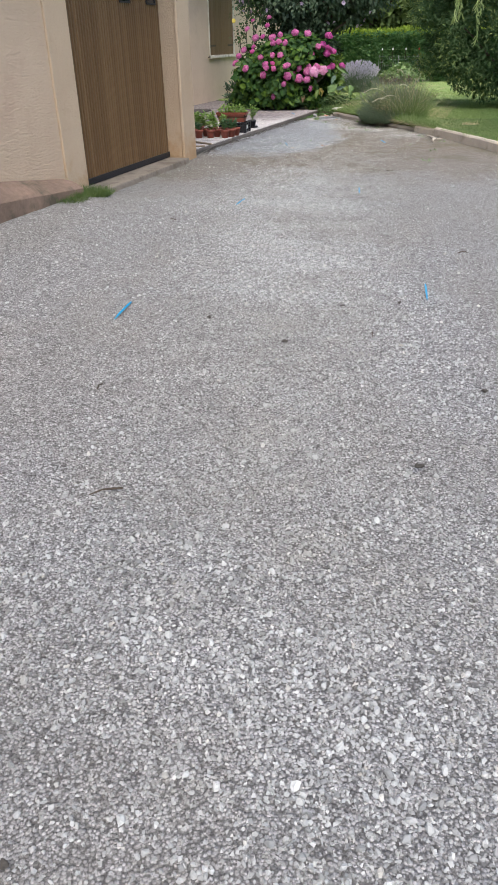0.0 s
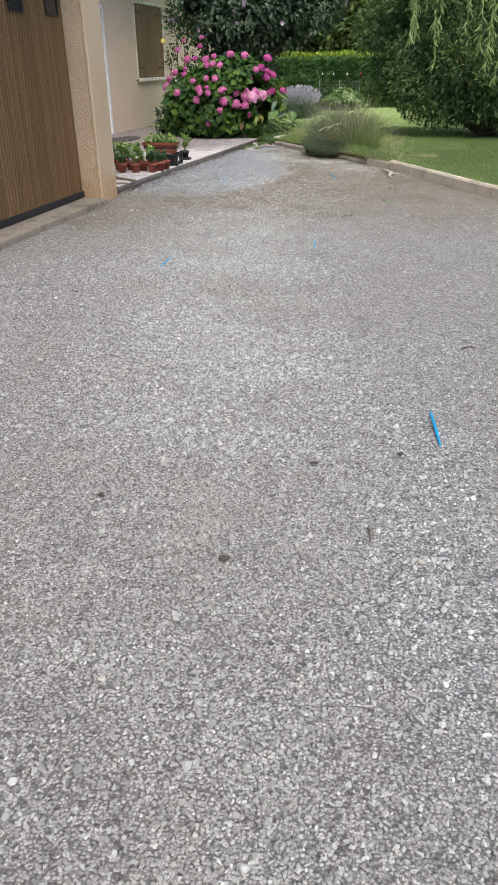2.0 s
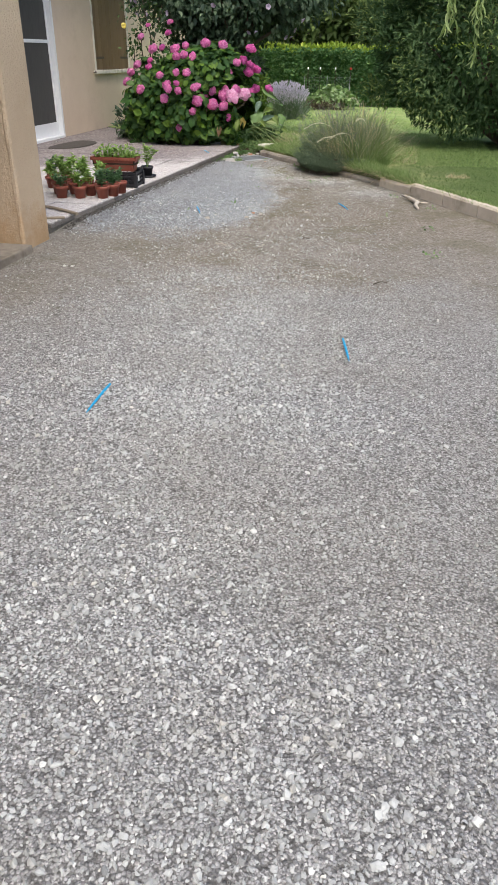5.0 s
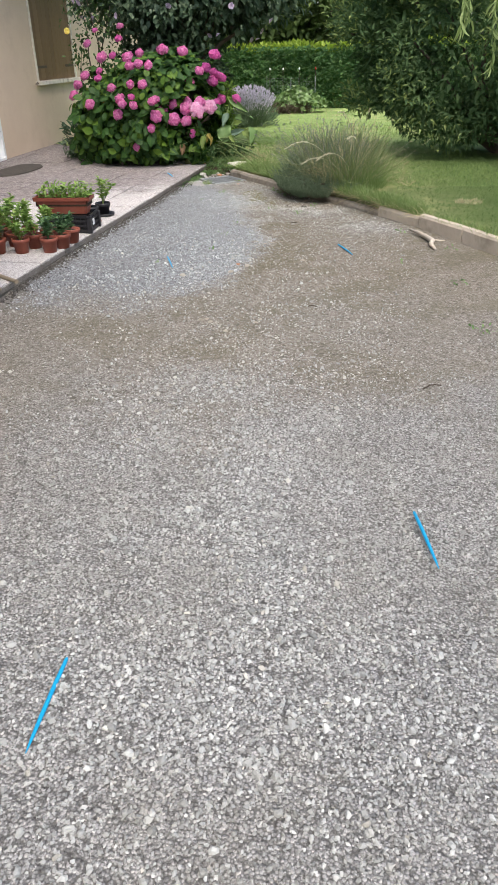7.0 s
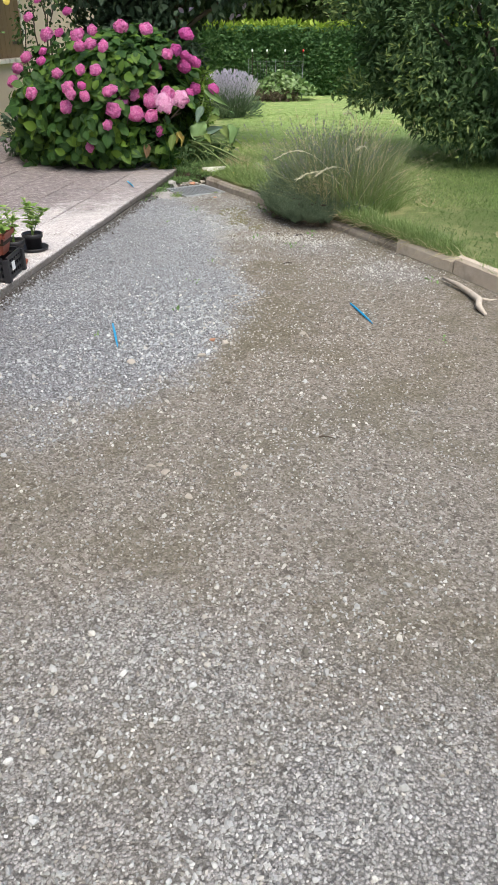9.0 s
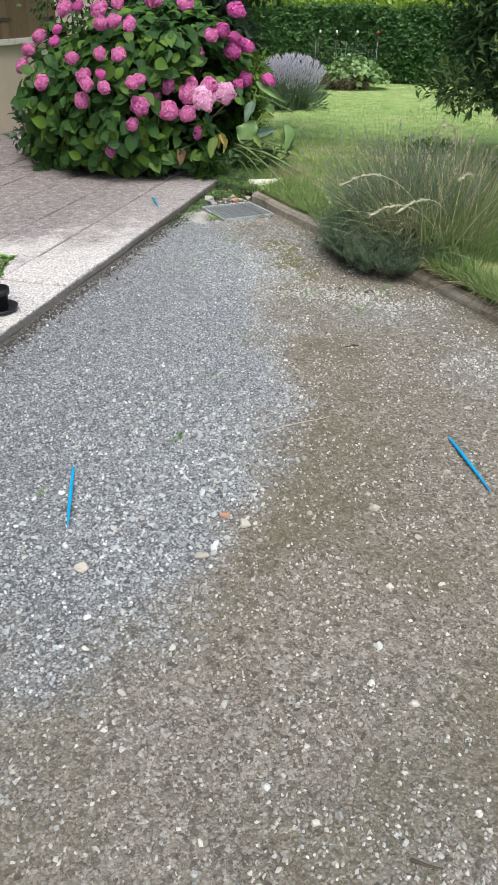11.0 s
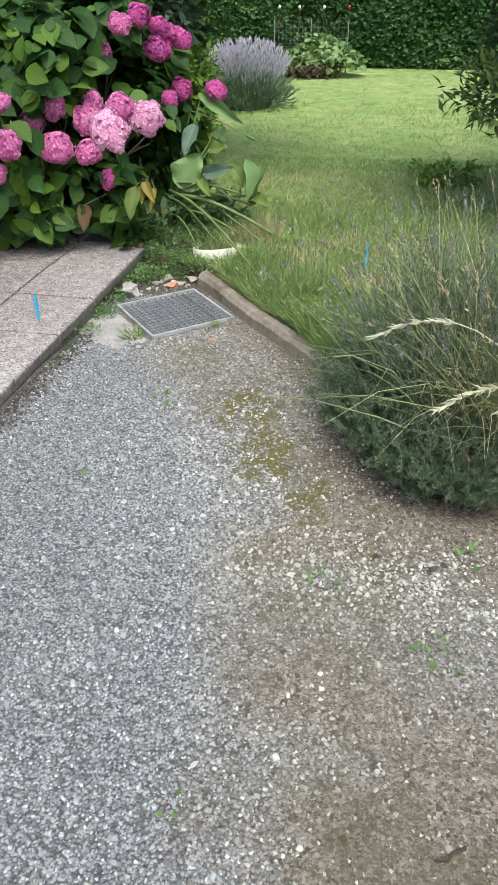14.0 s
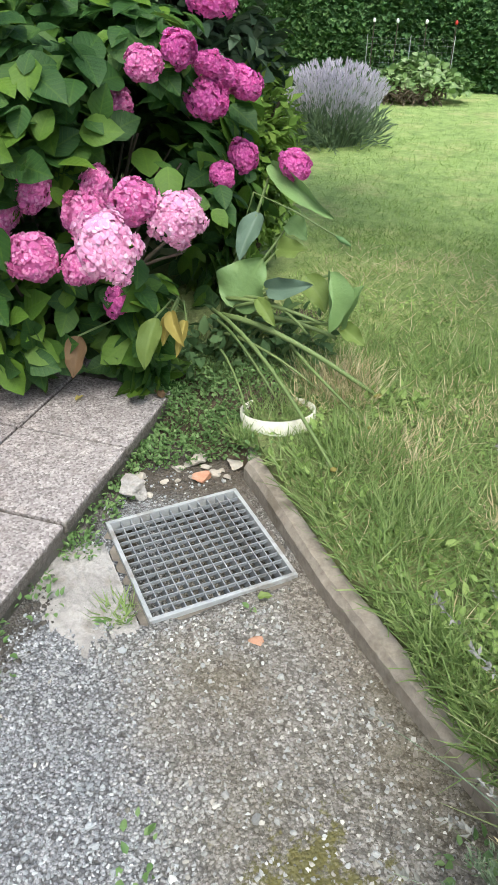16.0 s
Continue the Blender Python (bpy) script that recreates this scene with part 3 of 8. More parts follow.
def rocky(bm, at, size, seed, flat=0.6):
    """An irregular broken stone."""
    rng = random.Random(seed)
    r = bmesh.ops.create_icosphere(bm, subdivisions=3, radius=1.0)
    cuts = [(Vector((rng.gauss(0, 1), rng.gauss(0, 1), rng.gauss(0, 1))).normalized(), rng.uniform(0.45, 0.7)) for _ in range(7)]
    off = Vector((rng.random() * 9, rng.random() * 9, rng.random() * 9))
    turn = Euler((rng.random() * 6, rng.random() * 6, rng.random() * 6)).to_matrix()
    for v in r["verts"]:
        c = v.co.copy()
        for way, far in cuts:
            c -= way * max(0.0, c.dot(way) - far)
        c *= 1.1 + 0.35 * noise.noise(v.co * 1.1 + off) + 0.16 * noise.noise(v.co * 4.0 + off)
        c = turn @ c
        v.co = Vector(at) + Vector((c.x * size[0], c.y * size[1], c.z * size[2] * flat))
    return bm


LEAF = {  # (along, aside, up) in lengths and widths of the leaf, and its triangles
    "oval": ([(0, 0, 0), (.3, -.45, .1), (.3, .45, .1), (.68, -.36, .05), (.68, .36, .05), (.34, 0, -.02), (.7, 0, -.06), (1, 0, -.16)],
             [(0, 5, 1), (0, 2, 5), (1, 5, 3), (5, 6, 3), (2, 4, 5), (5, 4, 6), (3, 6, 7), (6, 4, 7)]),
    "round": ([(0, 0, 0), (.12, -.27, .05), (.12, .27, .05), (.38, -.5, .1), (.38, .5, .1), (.68, -.4, .06), (.68, .4, .06), (.88, -.17, -.04), (.88, .17, -.04), (1, 0, -.13), (.38, 0, 0), (.7, 0, -.04)],
              [(0, 10, 1), (1, 10, 3), (3, 10, 11), (3, 11, 5), (5, 11, 7), (7, 11, 9), (0, 2, 10), (2, 4, 10), (4, 11, 10), (4, 6, 11), (6, 8, 11), (8, 9, 11)]),
    "plain": ([(0, 0, 0), (.42, -.5, .08), (.42, .5, .08), (1, 0, -.1)], [(0, 3, 1), (0, 2, 3)]),
    "blade": ([(0, -.5, 0), (0, .5, 0), (.55, -.4, .1), (.55, .4, .1), (1, 0, -.05)], [(0, 1, 3), (0, 3, 2), (2, 3, 4)]),
    "petal": ([(0, -.1, 0), (0, .1, 0), (.6, -.55, .2), (.6, .55, .2), (1, -.25, .1), (1, .25, .1)], [(0, 1, 3), (0, 3, 2), (2, 3, 5), (2, 5, 4)]),
}


def unit(a):
    return a / np.maximum(np.linalg.norm(a, axis=1, keepdims=True), 1e-9)


def leaves(pos, along, up, length, width, shape="oval"):
    """Vertices and triangles of many leaves: base, direction and upper side of each, length and width."""
    t, f = LEAF[shape]
    t, f = np.array(t), np.array(f)
    n = len(pos)
    d = unit(np.asarray(along, float))
    s = unit(np.cross(d, np.asarray(up, float) + 1e-4))
    u = np.cross(s, d)
    length, width = np.broadcast_to(length, n), np.broadcast_to(width, n)
    v = (pos[:, None, :] + d[:, None, :] * (t[None, :, 0, None] * length[:, None, None]) + s[:, None, :] * (t[None, :, 1, None] * width[:, None, None])
         + u[:, None, :] * (t[None, :, 2, None] * length[:, None, None]))
    tri = f[None] + (np.arange(n) * len(t))[:, None, None]
    return v.reshape(-1, 3), tri.reshape(-1, 3)


def join(*pairs):
    vs, ts, k = [], [], 0
    for v, t in pairs:
        vs.append(v), ts.append(t + k)
        k += len(v)
    return np.concatenate(vs), np.concatenate(ts)


def ball(rng, n):
    return unit(rng.normal(size=(n, 3)))


def clumped(rng, n, centre, radii, clumps, spread, inner=0.5, low=-1.0):
    """Points in the outer part of a lumpy body, gathered in clumps; with the direction outwards."""
    d = ball(rng, clumps * 3)
    d = d[d[:, 2] > low][:clumps]
    c = np.array(centre) + d * np.array(radii) * (inner + (1 - inner) * rng.random((len(d), 1)) ** 0.5)
    which = rng.integers(0, len(d), n)
    off = ball(rng, n) * (rng.random((n, 1)) ** 0.4) * spread
    return c[which] + off, unit(unit(off) * 0.7 + d[which])


def foliage(rng, pos, out, length, width, shape="oval", hang=0.35, jitter=0.7, size_var=0.35):
    n = len(pos)
    along = unit(out + rng.normal(size=(n, 3)) * jitter + np.array([0, 0, -hang]))
    up = unit(np.array([0, 0, 1.0]) + out * 0.6 + rng.normal(size=(n, 3)) * 0.3)
    k = 1 + (rng.random(n) - 0.5) * 2 * size_var
    return leaves(pos, along, up, length * k, width * k, shape)


def blades(rng, x, y, z, height, width, lean=0.5, var=0.5):
    n = len(x)
    a = rng.random(n) * 2 * np.pi
    tilt = (0.3 + 0.7 * rng.random(n)) * lean
    along = np.stack([np.cos(a) * tilt, np.sin(a) * tilt, np.ones(n)], 1)
    up = np.stack([np.cos(a), np.sin(a), np.zeros(n)], 1) + rng.normal(size=(n, 3)) * 0.3
    h = height * (1 + (rng.random(n) - 0.5) * 2 * var)
    return leaves(np.stack([x, y, np.broadcast_to(z, n)], 1), along, up, h, width, "blade")


# ---------------------------------------------------------------- ground
GRATE_AT, GRATE_TURN, GRATE_SIDE = (0.42, 11.94), radians(38.6), 0.42
KERB_LINE = [(0.46, 12.31), (0.74, 11.905), (0.92, 11.69), (1.09, 11.48), (1.93, 10.42), (2.5, 9.62), (2.82, 9.1), (3.42, 8.0), (4.6, 6.0), (7.5, 1.2), (14.0, -9.0)]
LAWN_Z = 0.10


def ease(v, lo, hi):
    t = np.clip((v - lo) / (hi - lo), 0, 1)
    return t * t * (3 - 2 * t)


def ground_height(x, y):
    """The drive: nearly flat, rising to the ledge by the garage."""
    rise = 0.14 * ease(x, 1.3, 0.0) * ease(y, 4.5, 3.6)
    edge = 0.04 * ease(x - 0.055 * (y - 10.6), 0.2, 0.0) * ease(y, 7.0, 7.6) * ease(y, 11.7, 11.2)
    heave = 0.016 * (fbm(x, y, 4.5, 21, 3) - 0.5) * ease(np.hypot(x - GRATE_AT[0], y - GRATE_AT[1]), 0.4, 0.8)
    return rise + edge + heave + 0.006 * np.sin(x * 2.3 + y * 1.1) * np.cos(y * 1.7 - x)


def in_grate(x, y, side):
    c, s = math.cos(GRATE_TURN), math.sin(GRATE_TURN)
    u, v = (x - GRATE_AT[0]) * c + (y - GRATE_AT[1]) * s, -(x - GRATE_AT[0]) * s + (y - GRATE_AT[1]) * c
    return (np.abs(u) < side / 2) & (np.abs(v) < side / 2)


def fbm(x, y, scale, seed, octaves=4, rough=0.55):
    """Soft random field between 0 and 1, about 0.5 on average."""
    total, amp, norm = np.zeros(np.shape(x)), 1.0, 0.0
    for k in range(octaves):
        u, w = np.asarray(x) * scale + 17.3 * seed + 5.7 * k, np.asarray(y) * scale - 9.1 * seed + 3.3 * k
        i, j = np.floor(u), np.floor(w)
        f, g = u - i, w - j
        f, g = f * f * (3 - 2 * f), g * g * (3 - 2 * g)

        def lattice(p, q):
            r = np.sin(p * 127.1 + q * 311.7 + seed * 74.7) * 43758.5453
            return r - np.floor(r)

        total += amp * ((lattice(i, j) * (1 - f) + lattice(i + 1, j) * f) * (1 - g) + (lattice(i, j + 1) * (1 - f) + lattice(i + 1, j + 1) * f) * g)
        norm, amp, scale = norm + amp, amp * rough, scale * 2.03
    return total / norm


def off_line(x, y, line):
    """Distance from a line of points."""
    best = np.full(np.shape(x), 1e9)
    for (ax, ay), (bx, by) in zip(line, line[1:]):
        dx, dy = bx - ax, by - ay
        t = np.clip(((x - ax) * dx + (y - ay) * dy) / (dx * dx + dy * dy), 0, 1)
        best = np.minimum(best, np.hypot(x - ax - t * dx, y - ay - t * dy))
    return best


FRESH_EDGE = [(7.2, 0.85), (7.5, 1.04), (7.9, 1.2), (8.4, 1.29), (9.05, 1.3), (9.3, 1.15), (9.65, 1.05), (10.0, 0.93), (10.4, 0.84), (10.9, 0.66), (11.5, 0.4), (11.9, 0.25)]
LOOSE_STREAKS = [(0.42, [(0.75, 0.6), (1.05, 2.4), (0.85, 4.2)]), (0.27, [(1.6, -0.22), (2.1, -0.4), (2.95, -0.75), (3.6, -0.98), (4.3, -1.15)]), (0.24, [(2.95, 2.35), (3.22, 1.85), (3.28, 1.2), (3.5, 0.7)]), (0.36, [(0.7, 3.3), (1.6, 3.25), (2.25, 2.75), (2.95, 2.75)]),
                 (0.15, [(1.66, 5.65), (1.72, 5.05), (1.88, 4.6), (2.1, 4.1)]), (0.25, [(1.2, 4.35), (2.4, 4.4)]), (0.13, [(1.2, 1.7), (2.7, 1.95)]), (0.3, [(0.8, 4.1), (1.36, 2.83), (1.9, 2.0)]), (0.2, [(0.9, 4.6), (1.5, 3.8)])]
MOSS_SPOTS = [(0.9, 11.1, 0.34), (0.98, 10.84, 0.36), (1.14, 10.6, 0.22), (1.32, 10.41, 0.08), (1.18, 9.13, 0.05)]
DULL_SPOTS = [(1.38, 9.5, 0.45), (2.3, 8.7, 0.6), (2.6, 7.6, 0.6), (1.75, 8.2, 0.4)]


def zones(x, y):
    """Bare earth, clean fresh stone, loose coarse stone and moss: how much of each."""
    wide, close = fbm(x, y, 1.5, 3) - 0.5, fbm(x, y, 6.0, 4) - 0.5
    edge = np.interp(y, [p[0] for p in FRESH_EDGE], [p[1] for p in FRESH_EDGE]) + 0.2 * wide + 0.3 * close
    clean = ease(edge - x, -0.16, 0.14) * ease(y + 0.6 * wide + 0.6 * close, 6.9, 7.7)
    earth = (1 - clean) * ease(y + 1.5 * wide + 0.7 * close, 5.4, 6.7)
    earth = np.maximum(earth, (1 - clean) * 0.85 * ease(x + 0.5 * wide + 0.4 * close, 1.1, 0.2) * ease(y + 0.5 * close, 4.9, 5.6))
    chips = np.exp(-((x - 1.6) / 0.42) ** 2 - ((y - 10.12) / 0.22) ** 2) + np.exp(-((x - 2.15) / 0.3) ** 2 - ((y - 9.5) / 0.3) ** 2)
    earth *= (1 - 0.6 * np.clip(chips, 0, 1)) * (0.72 + 0.28 * ease(y + 0.8 * wide, 7.0, 8.2))
    earth *= 1 - 0.5 * ease(y + 0.5 * close, 10.2, 10.6) * ease(x, 1.25, 1.0)
    earth *= 1 - 0.7 * ease(y + 0.4 * wide, 9.5, 10.0) * ease(edge + 0.4 * wide + 0.4 * close - x, -0.28, -0.06)
    earth = np.maximum(earth, 0.9 * np.exp(-((x - 0.63) / 0.2) ** 2 - ((y - 11.5 + 0.3 * close) / 0.16) ** 2))
    earth = np.maximum(earth, 0.85 * ease(off_line(x, y, KERB_LINE[1:5]) + 0.15 * close, 0.2, 0.06) * ease(y, 10.4, 10.8))
    coarse = ease(fbm(x, y, 0.9, 8) + 0.3 * close, 0.52, 0.72) * 0.6
    for width, line in LOOSE_STREAKS:
        coarse = np.maximum(coarse, ease(width * (1 + 1.1 * wide + 1.6 * close) - off_line(x, y, line), -0.2, 0.2))
    coarse *= 1 - earth
    moss = np.zeros(np.shape(x))
    for mx, my, r in MOSS_SPOTS:
        moss = np.maximum(moss, 1 - np.hypot(x - mx, (y - my) * 0.85) / r)
    for mx, my, r in DULL_SPOTS:
        moss = np.maximum(moss, 0.3 * (1 - np.hypot(x - mx, y - my) / r))
    moss = np.clip(1.2 * moss, 0, 1) * (1 - 0.7 * clean)
    return earth, clean, coarse, np.clip(moss, 0, 1)


def build_ground():
    xs = np.concatenate([[-600, -100, -30, -8, -3, -1], np.arange(-0.3, 3.9, 0.04), np.arange(3.96, 7.01, 0.12), [9, 14, 30, 100, 600]])
    ys = np.concatenate([[-600, -100, -30, -10, -5], np.arange(-3.0, 12.9, 0.04), [13.2, 13.5, 16, 22, 40, 100, 600]])
    gx, gy = np.meshgrid(xs, ys)
    gz = ground_height(gx, gy)
    gz = np.where((gy > 13) | (gx > 8), 0.0, gz)
    gz = np.where(in_grate(gx, gy, GRATE_SIDE - 0.02), -0.32, gz)
    v = np.stack([gx.ravel(), gy.ravel(), gz.ravel()], 1)
    w = len(xs)
    i = (np.arange(len(ys) - 1)[:, None] * w + np.arange(w - 1)[None]).ravel()
    tris = np.concatenate([np.stack([i, i + 1, i + w + 1], 1), np.stack([i, i + w + 1, i + w], 1)])
    me = soup("ground", v, tris, M_GRAVEL, True)
    me.attributes.new("zones", "FLOAT_COLOR", "POINT").data.foreach_set("color", np.stack(zones(gx.ravel(), gy.ravel()), 1).astype(np.float32).ravel())
    return tagged(new("ground", me), "grey crushed-stone gravel drive with brown earthy patches", "gravel drive", kind="structure")


ground = build_ground()


def build_lawn():
    """Turf from the kerb and the flower bed out to the horizon."""
    edge = [(x + 0.05, y + 0.035) for x, y in KERB_LINE[::-1]] + [(0.44, 12.5), (0.4, 12.95), (-0.6, 13.1), (-2.0, 14.2), (-3.2, 15.2), (-3.2, 24.3), (-300, 24.4), (-300, 400)]
    ex, ey = np.array([p[0] for p in edge]), np.array([p[1] for p in edge])
    ys = np.unique(np.concatenate([ey, np.arange(-9, 24, 0.5), [40, 100]]))
    f = np.array([0, 0, 0.002, 0.005, 0.01, 0.02, 0.04, 0.1, 0.3, 1.0])
    left = np.interp(ys, ey, ex)
    gx = left[:, None] + (300 - left[:, None]) * f[None]
    gz = np.full(gx.shape, LAWN_Z)
    gz[:, 0] = -0.1
    v = np.stack([gx, np.broadcast_to(ys[:, None], gx.shape), gz], 2).reshape(-1, 3)
    w = len(f)
    i = (np.arange(len(ys) - 1)[:, None] * w + np.arange(w - 1)[None]).ravel()
    tris = np.concatenate([np.stack([i, i + 1, i + w + 1], 1), np.stack([i, i + w + 1, i + w], 1)])
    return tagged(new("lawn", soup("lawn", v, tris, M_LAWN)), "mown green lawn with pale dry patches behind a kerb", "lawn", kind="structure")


lawn = build_lawn()


def bed_height(x, y):
    """The soil of the flower bed, rising from the drain to the lawn."""
    return -0.012 + (0.095 + 0.028 * ease(x, 0.15, 0.45)) * ease(y + 0.3 * (x - 0.4), 12.34, 12.68)


def build_bed():
    xs, ys = np.arange(0.1, 0.63, 0.015), np.arange(12.32, 13.5, 0.015)
    gx, gy = np.meshgrid(xs, ys)
    rng = np.random.default_rng(55)
    gz = bed_height(gx, gy) + 0.005 * rng.normal(size=gx.shape) * ease(gy, 12.34, 12.4) - 0.05 * ease(gx, 0.5, 0.6)
    w = len(xs)
    i = (np.arange(len(ys) - 1)[:, None] * w + np.arange(w - 1)[None]).ravel()
    tris = np.concatenate([np.stack([i, i + 1, i + w + 1], 1), np.stack([i, i + w + 1, i + w], 1)])
    return tagged(new("flower_bed", soup("flower_bed", np.stack([gx.ravel(), gy.ravel(), gz.ravel()], 1), tris, M_EARTH, True)), "crumbly brown soil of the flower bed", "soil", kind="structure")


build_bed()


def kerb_point(s):
    """The point at s metres along the kerb, and the direction there."""
    for (x0, y0), (x1, y1) in zip(KERB_LINE, KERB_LINE[1:]):
        d = math.hypot(x1 - x0, y1 - y0)
        if s <= d:
            return Vector((x0 + (x1 - x0) * s / d, y0 + (y1 - y0) * s / d, 0)), Vector((x1 - x0, y1 - y0, 0)).normalized()
        s -= d
    return None, None


def build_kerb():
    root = thing("kerb", label="low weathered beige concrete kerb edging the lawn", category="kerb", kind="structure")
    rng, s, k = random.Random(4), 0.0, 0
    while True:
        length = 0.58
        a, d = kerb_point(s)
        b, _ = kerb_point(s + length - (0.002 if k < 5 else 0.012))
        if a is None or b is None:
            break
        d = (b - a).normalized()
        n = Vector((-d.y, d.x, 0))
        n = n if n.x > 0 else -n
        bm = bmesh.new()
        top = (0.074, 0.074, 0.066, 0.05, 0.05, 0.09)[k] if k < 6 else 0.11 + 0.014 * rng.random()
        rows = []
        old, m = k < 5, 28 if k < 5 else 14
        for j in range(m + 1):
            p = a.lerp(b, j / m)
            chip = 0.012 * max(0.0, noise.noise(p * 9.0) + 0.1) if old else 0.0
            sag = 0.008 * noise.noise(p * 4.0 + Vector((7, 3, 1))) if old else 0.0
            prof = [(0, -0.08), (0.0 + chip * 0.5, top - 0.022 - chip + sag), (0.014 + chip * 0.4, top - 0.002 - chip * 0.6 + sag), (0.052, top + 0.002), (0.066, top - 0.018), (0.068, -0.08)]
            rows.append([bm.verts.new(p + n * (u + 0.0016 * rng.uniform(-1, 1)) + Vector((0, 0, z + (0.0012 * rng.uniform(-1, 1) if z > 0 else 0)))) for u, z in prof])
        for r0, r1 in zip(rows, rows[1:]):
            for j in range(6):
                bm.faces.new((r0[j], r0[(j + 1) % 6], r1[(j + 1) % 6], r1[j]))
        bm.faces.new(rows[0][::-1]), bm.faces.new(rows[-1])
        part("kerb_stone", bm, M_KERB_OLD if k < 5 else M_KERB, root)
        s, k = s + length, k + 1


build_kerb()

# ---------------------------------------------------------------- garage front and house walls
WALL_X, OPEN_Y0, OPEN_Y1, PILLAR_Y1, HOUSE_X = -0.14, 4.18, 6.52, 6.91, -2.82


def wall(name, boxes, mat, label):
    bm = bmesh.new()
    for b in boxes:
        box(bm, *b)
    return tagged(part(name, bm, mat), label, "wall", kind="structure")


wall("wall_garage", [(-0.5, WALL_X, -9, OPEN_Y0, -0.2, 2.75), (-0.5, WALL_X, OPEN_Y0, OPEN_Y1, 2.1, 2.75)], M_WALL, "rough ochre stucco garage wall")
wall("wall_garage_side", [(-6, -0.5, 6.75, PILLAR_Y1, -0.2, 2.75)], M_WALL_FAR, "smooth beige stucco side wall of the garage")
PILASTER_Y0 = 3.83
WIN = (14.53, 16.2, 0.955, 2.35)  # the window's opening: along y and up
DOOR = (11.18, 13.08, 2.17)
wall("wall_house", [(-3.2, HOUSE_X, PILLAR_Y1, DOOR[0], -0.2, 2.75), (-3.2, HOUSE_X, DOOR[0], DOOR[1], DOOR[2], 2.75), (-3.2, HOUSE_X, DOOR[1], WIN[0], -0.2, 2.75),
                    (-3.2, HOUSE_X, WIN[0], WIN[1], -0.2, WIN[2]), (-3.2, HOUSE_X, WIN[0], WIN[1], WIN[3], 2.75), (-3.2, HOUSE_X, WIN[1], 24, -0.2, 2.75)], M_WALL_FAR, "smooth beige stucco house wall with a shuttered window")
wall("wall_inside", [(-6.2, -6.0, -9, 24, -0.2, 2.75)], M_WALL_FAR, "plain beige inner wall closing the house")
wall("wall_back", [(-6.0, -0.5, -9.2, -9.0, -0.2, 2.75)], M_WALL_FAR, "plain beige end wall closing the garage")


def build_pillar():
    """The garage's corner pier: rough stucco, its corner beaded and rounded."""
    root = thing("pillar", label="rough orange stucco corner pillar beside the garage door", category="pillar", kind="structure")
    bm = boxed(-0.5, WALL_X + 0.012, OPEN_Y1, PILLAR_Y1, -0.1, 2.75, bevel=0.03)
    part("shaft", bm, M_PILLAR, root)
    part("corner_bead", tube(bmesh.new(), [(WALL_X - 0.004, OPEN_Y1 + 0.012, 0.02 + z * 0.1) for z in range(28)], [0.022 + 0.003 * math.sin(z * 1.9) for z in range(28)], 8), M_PILLAR, root, "rounded corner bead")


build_pillar()
tagged(part("pilaster", boxed(WALL_X - 0.002, WALL_X + 0.022, PILASTER_Y0, OPEN_Y0 + 0.002, -0.1, 2.75, bevel=0.009), M_PILLAR), "raised rough stucco band beside the garage door", "pilaster", kind="structure")


def build_garage_door():
    root = thing("door_1", label="closed brown wooden garage door of narrow upright boards", category="garage door", kind="structure")
    part("door_backing", boxed(-0.380, -0.355, OPEN_Y0, OPEN_Y1 + 0.0, 0.06, 2.1), M_GROOVE, root)
    pitch = 0.0485
    bm = bmesh.new()
    prof = [(0, 0.003), (0.016, 0.007), (0.022, 0.014), (0.022, 0.034), (0.016, 0.041), (0, 0.0455)]
    lo = [bm.verts.new((x, y, 0)) for x, y in prof]
    hi = [bm.verts.new((x, y, 1.0)) for x, y in prof]
    for j in range(6):
        bm.faces.new((lo[j], lo[(j + 1) % 6], hi[(j + 1) % 6], hi[j]))
    bm.faces.new(lo[::-1]), bm.faces.new(hi)
    board = finish(bm, "board", M_GARAGE)
    for k in range(int((OPEN_Y1 - OPEN_Y0) / pitch)):
        y = OPEN_Y0 + 0.004 + k * pitch
        z0, z1 = 0.1, 2.08
        ob = part("board", board, None, root, at=Matrix.Translation((-0.355, y, z0)) @ Matrix.Diagonal((1, 1, z1 - z0, 1)))
    part("bottom_strip", boxed(-0.360, -0.322, OPEN_Y0 + 0.002, OPEN_Y1 - 0.002, 0.06, 0.12, bevel=0.006), M_RUBBER, root, "black rubber bottom strip")
    for y in (5.68, 6.3):
        w = part("window_pane", boxed(-0.340, -0.328, y - 0.1, y + 0.1, 1.645, 1.88), M_GLASSDARK, root, "small dark glass pane")
        bm = bmesh.new()
        for b in ((y - 0.115, y - 0.1, 1.63, 1.895), (y + 0.1, y + 0.115, 1.63, 1.895), (y - 0.1, y + 0.1, 1.63, 1.645), (y - 0.1, y + 0.1, 1.88, 1.895)):
            box(bm, -0.335, -0.318, b[0], b[1], b[2], b[3], bevel=0.003)
        part("frame", bm, M_RUBBER, w)


build_garage_door()
tagged(part("sill", boxed(-0.5, -0.07, OPEN_Y0 + 0.004, OPEN_Y1 - 0.004, -0.1, 0.055, bevel=0.015), M_SILL), "worn concrete threshold under the garage door", "threshold", kind="structure")


